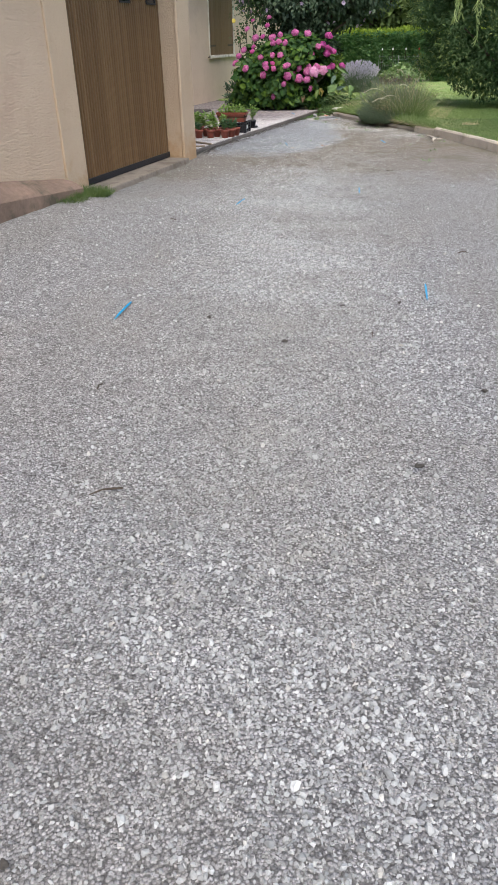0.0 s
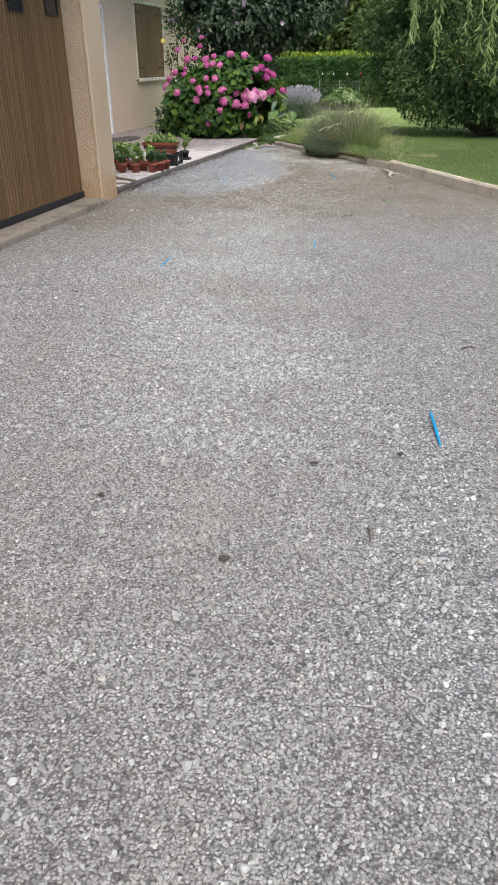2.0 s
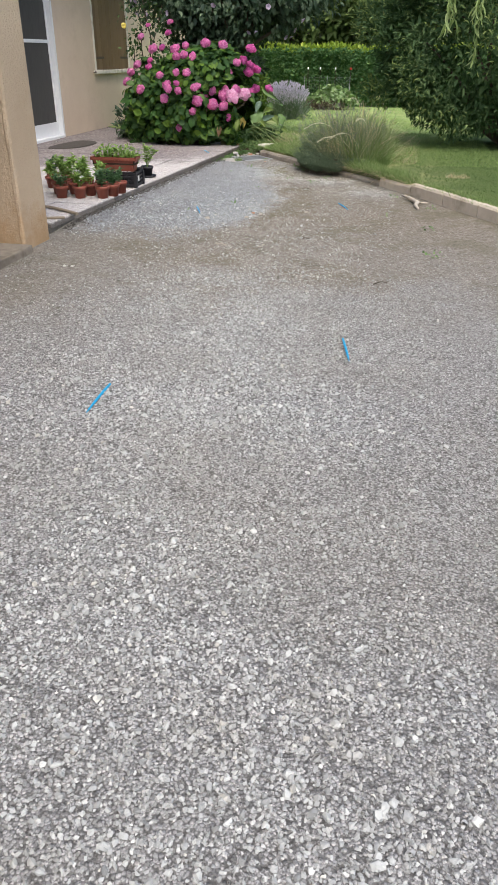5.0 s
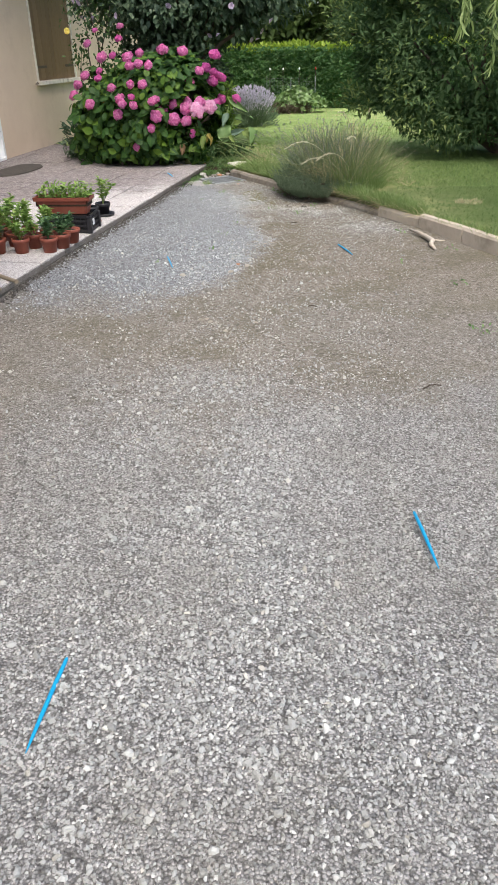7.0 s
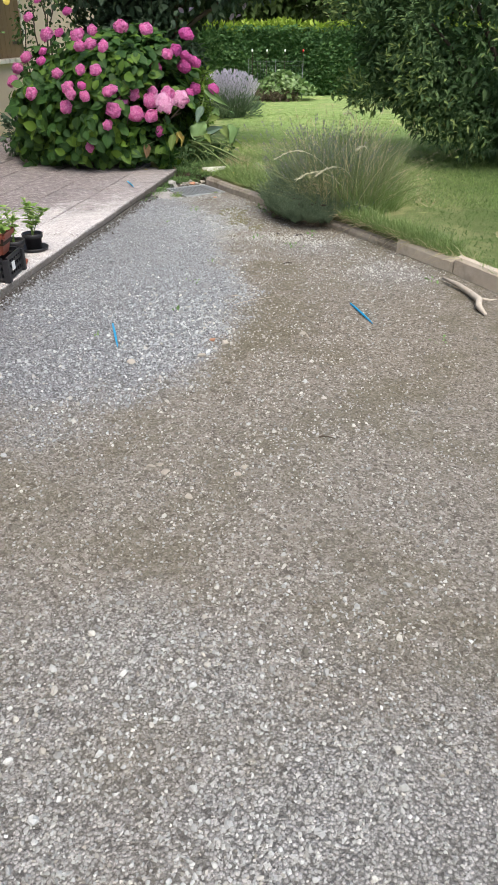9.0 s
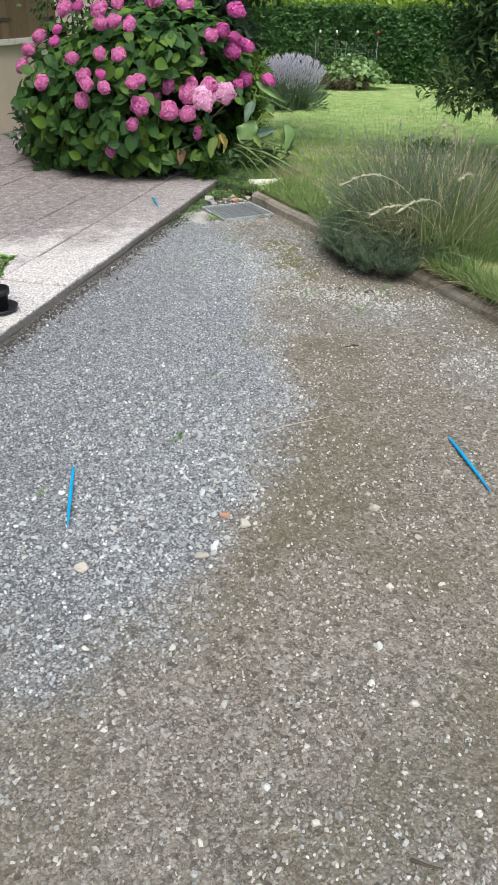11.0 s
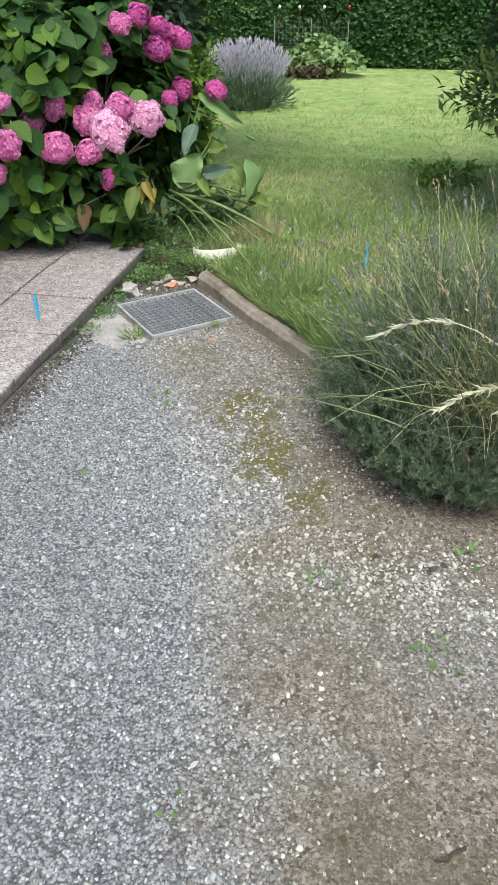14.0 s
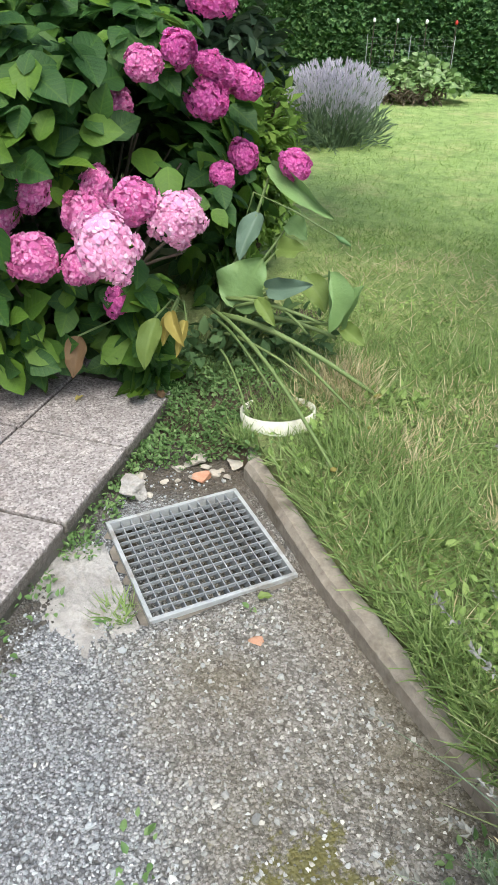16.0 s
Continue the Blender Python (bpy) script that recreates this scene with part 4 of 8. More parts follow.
def build_ledge():
    """A sloping mortar coping along the foot of the wall, higher away from the door."""
    root = thing("ledge", label="weathered brown mortar ledge along the garage wall", category="ledge", kind="structure")
    rng, bm, rows = random.Random(17), bmesh.new(), []
    for k in range(49):
        y = 3.78 - k * 0.2
        d = min(3.78 - y, 1.4)
        front, back = 0.2 + 0.08 * d, 0.25 + 0.14 * d
        w = [rng.uniform(-0.008, 0.008) for _ in range(4)]
        rows.append([bm.verts.new(p) for p in ((WALL_X, y, -0.1), (WALL_X, y, back), (-0.05, y, (front + back) / 2 + 0.012 + w[0]), (0.02 + w[1], y, front + 0.004), (0.05 + w[2], y, front - 0.02), (0.045 + w[3], y, -0.1))])
    for p, q in zip(rows, rows[1:]):
        for j in range(6):
            bm.faces.new((p[j], p[(j + 1) % 6], q[(j + 1) % 6], q[j]))
    bm.faces.new(rows[0][::-1]), bm.faces.new(rows[-1])
    part("coping", bm, M_LEDGE, root)


build_ledge()


def build_window():
    root = thing("window_1", label="closed brown wooden shutters in a pale window frame", category="window", kind="structure")
    y0, y1, z0, z1 = WIN
    for name, b in (("window_sill", (HOUSE_X - 0.1, HOUSE_X + 0.05, y0 - 0.05, y1 + 0.05, z0 - 0.012, z0 + 0.045)), ("frame_side", (HOUSE_X - 0.1, HOUSE_X + 0.014, y0, y0 + 0.05, z0 + 0.045, z1)),
                    ("frame_side", (HOUSE_X - 0.1, HOUSE_X + 0.014, y1 - 0.05, y1, z0 + 0.045, z1)), ("frame_top", (HOUSE_X - 0.1, HOUSE_X + 0.014, y0 + 0.05, y1 - 0.05, z1 - 0.05, z1))):
        part(name, boxed(*b, bevel=0.006), M_FRAME, root, "pale cream painted frame")
    z0, y0, y1 = z0 + 0.03, y0 + 0.012, y1 - 0.012
    mid = (y0 + y1) / 2
    for a, b in ((y0 + 0.04, mid - 0.003), (mid + 0.003, y1 - 0.04)):
        leaf = part("shutter", boxed(HOUSE_X - 0.05, HOUSE_X - 0.03, a, b, z0 + 0.02, z1 - 0.04), M_GROOVE, root)
        n = 5
        for k in range(n):
            w = (b - a) / n
            part("board", boxed(HOUSE_X - 0.03, HOUSE_X - 0.006, a + k * w + 0.002, a + (k + 1) * w - 0.002, z0 + 0.02, z1 - 0.04, bevel=0.003), M_SHUTTER, leaf)
        hinge = a + 0.02 if a < mid - 0.1 else b - 0.02
        end = hinge + (0.36 if hinge < mid else -0.36)
        for z in (z0 + 0.2, z1 - 0.2):
            part("strap_hinge", boxed(HOUSE_X - 0.006, HOUSE_X + 0.002, min(hinge, end), max(hinge, end), z - 0.018, z + 0.018, bevel=0.002), M_IRON, leaf, "black iron strap hinge")
    part("shutter_stay", tube(bmesh.new(), [(HOUSE_X, y0 - 0.1, z0 - 0.02), (HOUSE_X + 0.05, y0 - 0.1, z0 - 0.015), (HOUSE_X + 0.06, y0 - 0.17, z0 + 0.01)], 0.008, 6), M_IRON, root, "iron shutter stay")


build_window()


def build_screen_door():
    root = thing("door_2", label="white sliding door with grey insect screens", category="door", kind="structure")
    x0, x1 = HOUSE_X - 0.12, HOUSE_X - 0.02
    for b in ((DOOR[0], DOOR[0] + 0.05, 0.085, DOOR[2]), (DOOR[1] - 0.05, DOOR[1], 0.085, DOOR[2])):
        part("frame_side", boxed(x0 - 0.03, x1 + 0.03, *b, bevel=0.005), M_PVC, root)
    part("frame_top", boxed(x0 - 0.03, x1 + 0.03, DOOR[0] + 0.05, DOOR[1] - 0.05, DOOR[2] - 0.05, DOOR[2], bevel=0.005), M_PVC, root)
    part("threshold", boxed(x0 - 0.03, x1 + 0.05, DOOR[0] + 0.05, DOOR[1] - 0.05, 0.085, 0.125, bevel=0.006), M_PVC, root)
    for a, b, dx in ((DOOR[0] + 0.05, 12.14, -0.04), (12.12, DOOR[1] - 0.05, 0.0)):
        leaf = part("panel", boxed(x0 + 0.03 + dx, x0 + 0.04 + dx, a + 0.03, b - 0.03, 0.3, 2.08), M_SCREEN, root, "grey mesh screen")
        for c in ((a, a + 0.034, 0.125, 2.12), (b - 0.034, b, 0.125, 2.12)):
            part("stile", boxed(x0 + 0.015 + dx, x0 + 0.055 + dx, *c, bevel=0.004), M_PVC, leaf)
        for z0, z1 in ((0.125, 0.31), (1.375, 1.42), (2.07, 2.12)):
            part("rail", boxed(x0 + 0.015 + dx, x0 + 0.055 + dx, a + 0.034, b - 0.034, z0, z1, bevel=0.004), M_PVC, leaf)


build_screen_door()
tagged(part("roof_garage", boxed(-6.2, 0.2, -9.3, 7.3, 2.75, 2.9)), "plain garage roof slab", "roof", kind="structure").data.materials.append(M_ROOF)
tagged(part("roof_porch", boxed(-6.2, -2.35, 7.3, 24.2, 2.75, 2.9)), "plain overhanging porch roof", "roof", kind="structure").data.materials.append(M_ROOF)

# ---------------------------------------------------------------- terrace
TERRACE = pose(0.0, 10.6, 0, 0, 0, -3.0)


def terrace_at(u, v, z=0.09):
    return TERRACE @ Vector((u, v - 10.6, z))


def build_terrace_base():
    bm = bmesh.new()
    loop = [(-3.6, 6.85), (-0.012, 6.85), (-0.012, 12.84), (-0.5, 12.98), (-2.9, 15.6), (-3.6, 15.6)]
    top = [bm.verts.new(terrace_at(u, v, 0.046)) for u, v in loop]
    low = [bm.verts.new(terrace_at(u, v, -0.1)) for u, v in loop]
    bm.faces.new(top)
    for k in range(len(loop)):
        bm.faces.new((top[k], top[k - 1], low[k - 1], low[k]))
    return tagged(part("terrace", bm, M_BED), "terrace of square washed-concrete slabs on a concrete bed", "terrace", kind="structure")


terrace = build_terrace_base()

# ---------------------------------------------------------------- plants
def flat_foliage(rng, pos, out, length, width, shape="oval"):
    """Leaves lying like tiles on the crown: blades facing outwards, tips sagging."""
    n = len(pos)
    side = unit(np.cross(out, rng.normal(size=(n, 3))))
    along = unit(side + out * 0.35 + np.array([0, 0, -0.45]) + rng.normal(size=(n, 3)) * 0.15)
    k = 1 + (rng.random(n) - 0.5) * 0.7
    return leaves(pos, along, unit(out + np.array([0, 0, 0.4]) + rng.normal(size=(n, 3)) * 0.25), length * k, width * k, shape)


def grow(name, rng, mat, pairs, label, category, trunk=None, kind="", extra=()):
    """A plant: stems and a crown of leaves as parts of one thing."""
    root = thing(name, label=label, category=category, kind=kind)
    if trunk is not None:
        add_limbs(root, trunk)
    part("foliage", soup("foliage", *pairs, mat, True), None, root)["kind"] = "stuff"
    for pname, pm, pp in extra:
        part(pname, soup(pname, *pp, pm, True), None, root)["kind"] = "stuff"
    return root


def limbs(rng, base, targets, r0, r1=0.008, wobble=0.08):
    """One mesh for every limb that rises from the base."""
    out = []
    for t in targets:
        pts = []
        bend = Vector((rng.normal(), rng.normal(), rng.normal() * 0.5))
        for k in range(8):
            f = k / 7
            p = Vector(base).lerp(Vector(t), f)
            p += (bend * 0.8 + Vector((rng.normal(), rng.normal(), rng.normal() * 0.5)) * 0.12) * wobble * (f * (1 - f) * 4) * 0.7
            p.z += 0.12 * f * (1 - f)
            pts.append(p)
        out.append(tube(bmesh.new(), pts, [r0 + (r1 - r0) * k / 7 for k in range(8)], 6))
    return out


def add_limbs(root, bms, mat=None, name="stem"):
    for bm in bms:
        part(name, bm, mat or M_BARK, root)


def bmesh_ball(r, h):
    bm = bmesh.new()
    bmesh.ops.create_icosphere(bm, subdivisions=2, radius=1.0, matrix=Matrix.Diagonal((r, r, h, 1)))
    return bm


def mophead(seed, mat):
    """A round flower head of many four-petalled florets."""
    rng = np.random.default_rng(seed)
    n = 360
    d = unit(rng.normal(size=(n * 2, 3)))
    d = d[d[:, 2] > -0.65][:n]
    lump = 1 + 0.2 * np.sin(d[:, :1] * 5 + seed) * np.cos(d[:, 1:2] * 4 + seed * 2) + 0.06 * rng.normal(size=(len(d), 1))
    c = d * lump * np.array([0.082, 0.082, 0.066])
    side = unit(np.cross(d, rng.normal(size=d.shape)))
    other = np.cross(d, side)
    tilt = unit(d + rng.normal(size=d.shape) * 0.4)
    pairs = []
    for k in range(4):
        a = math.pi / 2 * k
        along = side * math.cos(a) + other * math.sin(a) + tilt * 0.4
        pairs.append(leaves(c, along, tilt, 0.0155, 0.0155, "petal"))
    m = len(c)
    v = np.concatenate([p[0].reshape(m, -1, 3) for p in pairs], 1).reshape(-1, 3)
    per = sum(len(p[0]) // m for p in pairs)
    t = np.concatenate([p[1].reshape(m, -1, 3) - (np.arange(m) * 6)[:, None, None] + (np.arange(m) * per)[:, None, None] + 6 * j for j, p in enumerate(pairs)], 1).reshape(-1, 3)
    core = finish(bmesh_ball(0.07, 0.055), "core", mat)
    cv = np.array([p.co[:] for p in core.vertices])
    ct = np.array([p.vertices[:] for p in core.polygons])
    bpy.data.meshes.remove(core)
    return soup("flower_head", *join((v, t), (cv, ct)), mat, True)


# centres and sizes of the hydrangea's flower heads, from the top down
HEADS_TOP = [(-0.96, 12.9, 1.64, .8), (-1.0, 12.91, 1.51, .7), (-1.37, 12.81, 1.46, .8), (-1.26, 12.82, 1.6, .6), (-1.21, 12.83, 1.31, 1.05), (-1.0, 12.61, 1.33, .7), (-0.77, 12.46, 1.31, 1.05), (-0.62, 12.46, 1.35, .8),
             (-0.34, 12.49, 1.38, 1.1), (-0.11, 12.54, 1.36, 1.0), (-0.72, 12.34, 1.22, .9), (-0.61, 12.34, 1.24, .9), (-0.48, 12.31, 1.22, .9), (-1.43, 12.75, 1.11, .9), (-1.16, 12.45, 1.09, .7), (-1.16, 12.53, 1.17, .7)]
HEADS_MID = [(-1.52, 12.71, 1.01, 1.0), (-1.58, 12.68, 0.9, .9), (-1.27, 12.37, 0.81, 1.05), (-0.94, 12.25, 0.99, .8), (-0.69, 12.2, 1.03, .85), (-0.53, 12.17, 1.03, .85), (-0.82, 12.16, 0.88, .85), (-0.79, 12.13, 0.83, .9),
             (-0.67, 12.13, 0.9, .65), (-0.64, 12.1, 0.81, .8), (-0.42, 12.1, 0.85, .75), (-0.4, 12.2, 0.865, .8), (-0.45, 12.65, 0.93, .95), (-0.1, 12.79, 1.025, .85), (0.05, 12.68, 1.15, .95), (0.11, 12.83, 1.18, .95), (0.17, 12.95, 1.13, .8)]
HEADS_LOW = [(-0.88, 12.22, 0.71, 1.0), (-0.4, 12.2, 0.685, 1.1), (-0.4, 12.5, 0.72, 1.15), (-0.276, 12.523, 0.803, 1.05), (-0.239, 12.409, 0.637, 1.15), (-0.47, 12.19, 0.553, .8), (-0.7, 12.26, 0.34, .75), (-0.9, 12.4, 0.21, .75),
             (-0.11, 12.53, 0.74, 1.15), (0.085, 12.24, 0.755, 1.34), (0.082, 12.462, 0.816, 1.15), (-0.1, 12.6, 0.81, 0.95), (-0.095, 12.443, 0.612, 1.05), (0.2, 12.51, 0.766, 1.28), (-0.039, 12.546, 0.461, .72), (0.24, 12.72, 1.32, 1.15), (0.16, 12.94, 1.03, 1.05), (0.24, 13.12, 1.06, 1.1), (0.2, 13.0, 1.1, 0.9), (0.22, 13.21, 0.81, 1.0), (0.2, 12.99, 0.787, 0.75), (0.437, 13.09, 0.817, 0.95)]


def build_hydrangea():
    rng = np.random.default_rng(11)
    root = thing("hydrangea", pose(-0.45, 13.0, 0.05), label="large hydrangea bush in full pink bloom beside the terrace", category="bush", group="")
    c = np.array([0.0, 0.05, 0.5])
    stems = limbs(rng, (0, 0, 0), [(math.cos(a) * 0.85 * r, math.sin(a) * 0.7 * r, 0.55 + 0.5 * (1 - r)) for a, r in ((k * 0.7, 0.4 + 0.6 * ((k * 37) % 10) / 10) for k in range(22))], 0.011, 0.004)
    add_limbs(root, stems)
    pos, out = clumped(rng, 8200, c, (1.08, 0.85, 0.78), 330, 0.13, 0.62, -0.55)
    side, side_out = clumped(rng, 1700, (-0.88, -0.02, 0.5), (0.36, 0.5, 0.62), 90, 0.12, 0.5, -0.7)
    skirt, skirt_out = clumped(rng, 900, (0.2, -0.38, 0.27), (0.42, 0.2, 0.27), 70, 0.09, 0.4, -0.8)
    pos, out = np.concatenate([pos, side, skirt]), np.concatenate([out, side_out, skirt_out])
    pos[:, 2] = np.maximum(pos[:, 2], 0.06)
    out = unit(out + np.array([0, -0.25, 0.25]))
    keep = ~((pos[:, 0] > 0.5) & (pos[:, 2] < 0.42) & (pos[:, 1] < 0.1)) & ~((pos[:, 0] > 0.66) & (pos[:, 2] < 0.8)) & (pos[:, 0] < 0.95) & ~((pos[:, 0] > 0.5) & (pos[:, 1] < -0.35)) & ~((pos[:, 0] > 0.55) & (pos[:, 1] < 0.0) & (pos[:, 2] < 0.6)) & ~((pos[:, 1] < -0.45) & (pos[:, 2] < 0.16))
    front = np.where(pos[:, 2] > 0.82, -0.95 + 0.66 * ease(pos[:, 0], 0.0, 0.55) + 0.42 * ease(pos[:, 0], 0.5, 0.9), -0.88 + 0.36 * ease(pos[:, 0], -0.1, 0.32) + 0.55 * ease(pos[:, 0], 0.5, 0.9))
    keep &= ~((pos[:, 0] > 0.62) & (pos[:, 1] > 0.05))
    keep &= ~((pos[:, 0] > 0.28) & (pos[:, 2] > 0.78) & (rng.random(len(pos)) < 0.55))
    keep &= pos[:, 1] > front + 0.1 * (pos[:, 0] > 0)
    pos, out = pos[keep], out[keep]
    crown = soup("foliage", *flat_foliage(rng, pos, out, 0.108, 0.08, "round"), M_HYD, True)
    shape = np.array(LEAF["round"][0])
    look_up = np.stack([np.abs(shape[:, 1]) * 2, shape[:, 0], np.zeros(len(shape)), np.ones(len(shape))], 1)
    crown.attributes.new("leaf", "FLOAT_COLOR", "POINT").data.foreach_set("color", np.tile(look_up, (len(pos), 1)).astype(np.float32).ravel())
    part("foliage", crown, None, root, "dense dark green toothed leaves")["kind"] = "stuff"
    base = Vector((-0.45, 13.0, 0.05))
    kinds = [mophead(s, m) for s, m in ((1, M_PETAL), (2, M_PETAL), (3, M_PETAL_PALE), (4, M_PETAL_DEEP))]
    for k, (x, y, z, s) in enumerate(HEADS_TOP + HEADS_MID + HEADS_LOW):
        p = Vector((x, y, z)) - base
        d = Vector((p.x * 0.7, p.y - 0.4, p.z * 0.9 + 0.1)).normalized()
        pale, deep = s > 1.2, (x > 0.1 and y > 12.6) or s <= 0.72
        me = kinds[2] if pale else kinds[3] if deep else kinds[k % 2]
        turn = d.to_track_quat("Z", "Y").to_matrix().to_4x4() @ pose(0, 0, 0, 0, 0, k * 67)
        part("flower_head", me, None, root, "pale pink flower head" if pale else "deep pink flower head" if deep else "", at=Matrix.Translation(p) @ turn @ Matrix.Diagonal((s * (0.64 + 0.14 * ((k * 7) % 5) / 4), s * (0.58 + 0.14 * ((k * 3) % 4) / 3), s * (0.54 + 0.12 * ((k * 5) % 3) / 2), 1)))


build_hydrangea()


def build_shrub_tree():
    """The hibiscus standing behind the hydrangea: bare dark stem below, grey-green crown above."""
    rng = np.random.default_rng(21)
    base = (-0.5, 14.45, 0.05)
    trunk = limbs(rng, base, [(-1.0, 14.2, 1.9), (-0.5, 13.9, 2.1), (-0.1, 14.2, 2.3), (-0.3, 14.9, 2.4), (-1.3, 14.4, 1.7)], 0.05, 0.012, 0.15) + limbs(rng, (-0.38, 14.4, 1.15), [(0.75, 14.3, 1.85), (0.4, 14.1, 2.2)], 0.035, 0.01, 0.1)
    pos, out = clumped(rng, 12500, (-0.35, 14.35, 2.25), (1.7, 0.95, 0.9), 330, 0.2, 0.3, -0.97)
    keep = pos[:, 2] > 1.34 + 0.45 * np.clip(pos[:, 0] - 0.1, 0, 1)
    pos, out = pos[keep], out[keep]
    core, core_out = clumped(rng, 3500, (-0.35, 14.45, 2.3), (1.45, 0.7, 0.8), 160, 0.2, 0.4, -0.9)
    rise = core[:, 2] > 1.5 + 0.45 * np.clip(core[:, 0] - 0.1, 0, 1)
    core, core_out = core[rise], core_out[rise]
    root = grow("hibiscus_tree", rng, M_GREYLEAF, join(foliage(rng, pos, out, 0.085, 0.055, "oval", 0.4, 0.7), foliage(rng, core, core_out, 0.16, 0.11, "plain", 0.3, 0.6)), "tall grey-green flowering shrub with pale lilac blooms", "shrub", trunk)
    fpos, fo = clumped(rng, 80, (-0.35, 14.2, 2.25), (1.75, 1.0, 0.9), 60, 0.1, 0.9, -0.9)
    keep = fpos[:, 1] < 14.3
    fpos, fo = fpos[keep], fo[keep]
    pr = []
    one = np.array([[0, 0, 1.0]])
    for k in range(5):
        a = 2 * math.pi * k / 5
        pr.append(leaves(np.zeros((1, 3)), np.array([[math.cos(a), math.sin(a), 0.5]]), one, 0.045, 0.045, "petal"))
    bloom = soup("bloom", *join(*pr), M_LILAC)
    for p, d in zip(fpos, fo):
        part("bloom", bloom, None, root, "pale lilac bloom", at=Matrix.Translation(p) @ Vector(d).to_track_quat("Z", "Y").to_matrix().to_4x4())


build_shrub_tree()


def build_climber():
    rng = np.random.default_rng(31)
    base = (-1.75, 14.1, 0.05)
    tops = [(-1.5, 13.7, 1.5), (-1.7, 13.75, 1.75), (-1.35, 13.8, 1.9), (-1.85, 13.9, 1.4), (-1.6, 13.6, 2.0)]
    stems = limbs(rng, base, tops, 0.016, 0.005, 0.16)
    pos, out = clumped(rng, 520, (-1.6, 13.8, 1.55), (0.42, 0.3, 0.62), 60, 0.12, 0.2, -1)
    root = grow("climbing_rose", rng, M_DARKLEAF, foliage(rng, pos, out, 0.055, 0.036, "oval", 0.4, 0.8), "thin climbing rose with sparse leaves before the wall", "climber", stems)
    p = np.array([[-1.92, 13.62, 1.62]])
    pr = [leaves(p, np.array([[math.cos(a), 0.2, math.sin(a)]]), np.array([[0.2, -1, 0.2]]), 0.04, 0.04, "petal") for a in np.arange(0, 6.2, 0.8)]
    part("bloom", soup("bloom", *join(*pr), M_YELLOWFLOWER), None, root, "yellow bloom")
    pos, out = clumped(rng, 1500, (-1.6, 13.3, 0.3), (0.4, 0.38, 0.3), 80, 0.1, 0.4, -0.6)
    pos[:, 2] = np.maximum(pos[:, 2], 0.1)
    grow("low_bush", rng, M_GREYLEAF, foliage(rng, pos, out, 0.075, 0.04, "oval", 0.1, 0.6), "dark leafy low bush against the house wall", "bush", limbs(rng, (-1.75, 13.4, 0.05), [(-2.0, 13.3, 0.4), (-1.6, 13.2, 0.4), (-1.8, 13.5, 0.5)], 0.012, 0.004))


build_climber()


def build_big_shrub():
    """The large dark shrub on the lawn, its lowest branches clear of the grass."""
    rng = np.random.default_rng(41)
    base = (3.9, 13.7, 0.08)
    tg = [(2.2, 13.6, 0.9), (2.6, 13.0, 1.4), (3.4, 12.6, 1.8), (4.6, 12.7, 1.6), (5.5, 13.4, 1.4), (3.6, 14.2, 2.8), (2.8, 14.6, 2.2), (4.8, 14.6, 2.6), (3.2, 13.0, 0.7), (5.0, 13.2, 0.8)]
    tg = [(x, y - 0.1, z) for x, y, z in tg]
    pos, out = clumped(rng, 38000, (3.55, 13.45, 1.6), (1.8, 1.05, 1.6), 170, 0.3, 0.6, -0.95)
    edge = 0.1 + 0.62 * ease(3.4 - pos[:, 0], 0.0, 1.5) + 0.06 * np.sin(pos[:, 0] * 9)
    keep = (pos[:, 2] > edge) & (pos[:, 2] < 3.4)
    pos, out = pos[keep], out[keep]
    extra, eo = clumped(rng, 600, (2.15, 13.35, 0.78), (0.42, 0.3, 0.2), 40, 0.12, 0.2, -0.9)
    pos, out = np.concatenate([pos, extra]), np.concatenate([out, eo])
    far = np.linalg.norm((pos - np.array([3.55, 13.45, 1.6])) / np.array([1.8, 1.05, 1.6]), axis=1)
    pick = (far > 1.0) & (rng.random(len(pos)) < 0.7)
    core, core_out = clumped(rng, 11000, (3.55, 13.5, 1.6), (1.6, 0.85, 1.45), 300, 0.2, 0.55, -0.95)
    rise = core[:, 2] > 0.25 + 0.62 * ease(3.4 - core[:, 0], 0.0, 1.5)
    core, core_out = core[rise], core_out[rise]
    tips, tip_out = pos[pick] + out[pick] * 0.03, out[pick]
    grow("large_shrub", rng, M_SHRUBLEAF, join(foliage(rng, pos, out, 0.07, 0.026, "plain", -0.1, 0.8), foliage(rng, core, core_out, 0.11, 0.045, "plain", 0.1, 0.6)), "large dark green leafy shrub standing on the lawn", "shrub", limbs(rng, base, tg, 0.05, 0.01, 0.15), extra=[("shoot_tip", M_SHRUBTIP, foliage(rng, tips, tip_out, 0.075, 0.022, "plain", -0.4, 0.6))])


build_big_shrub()


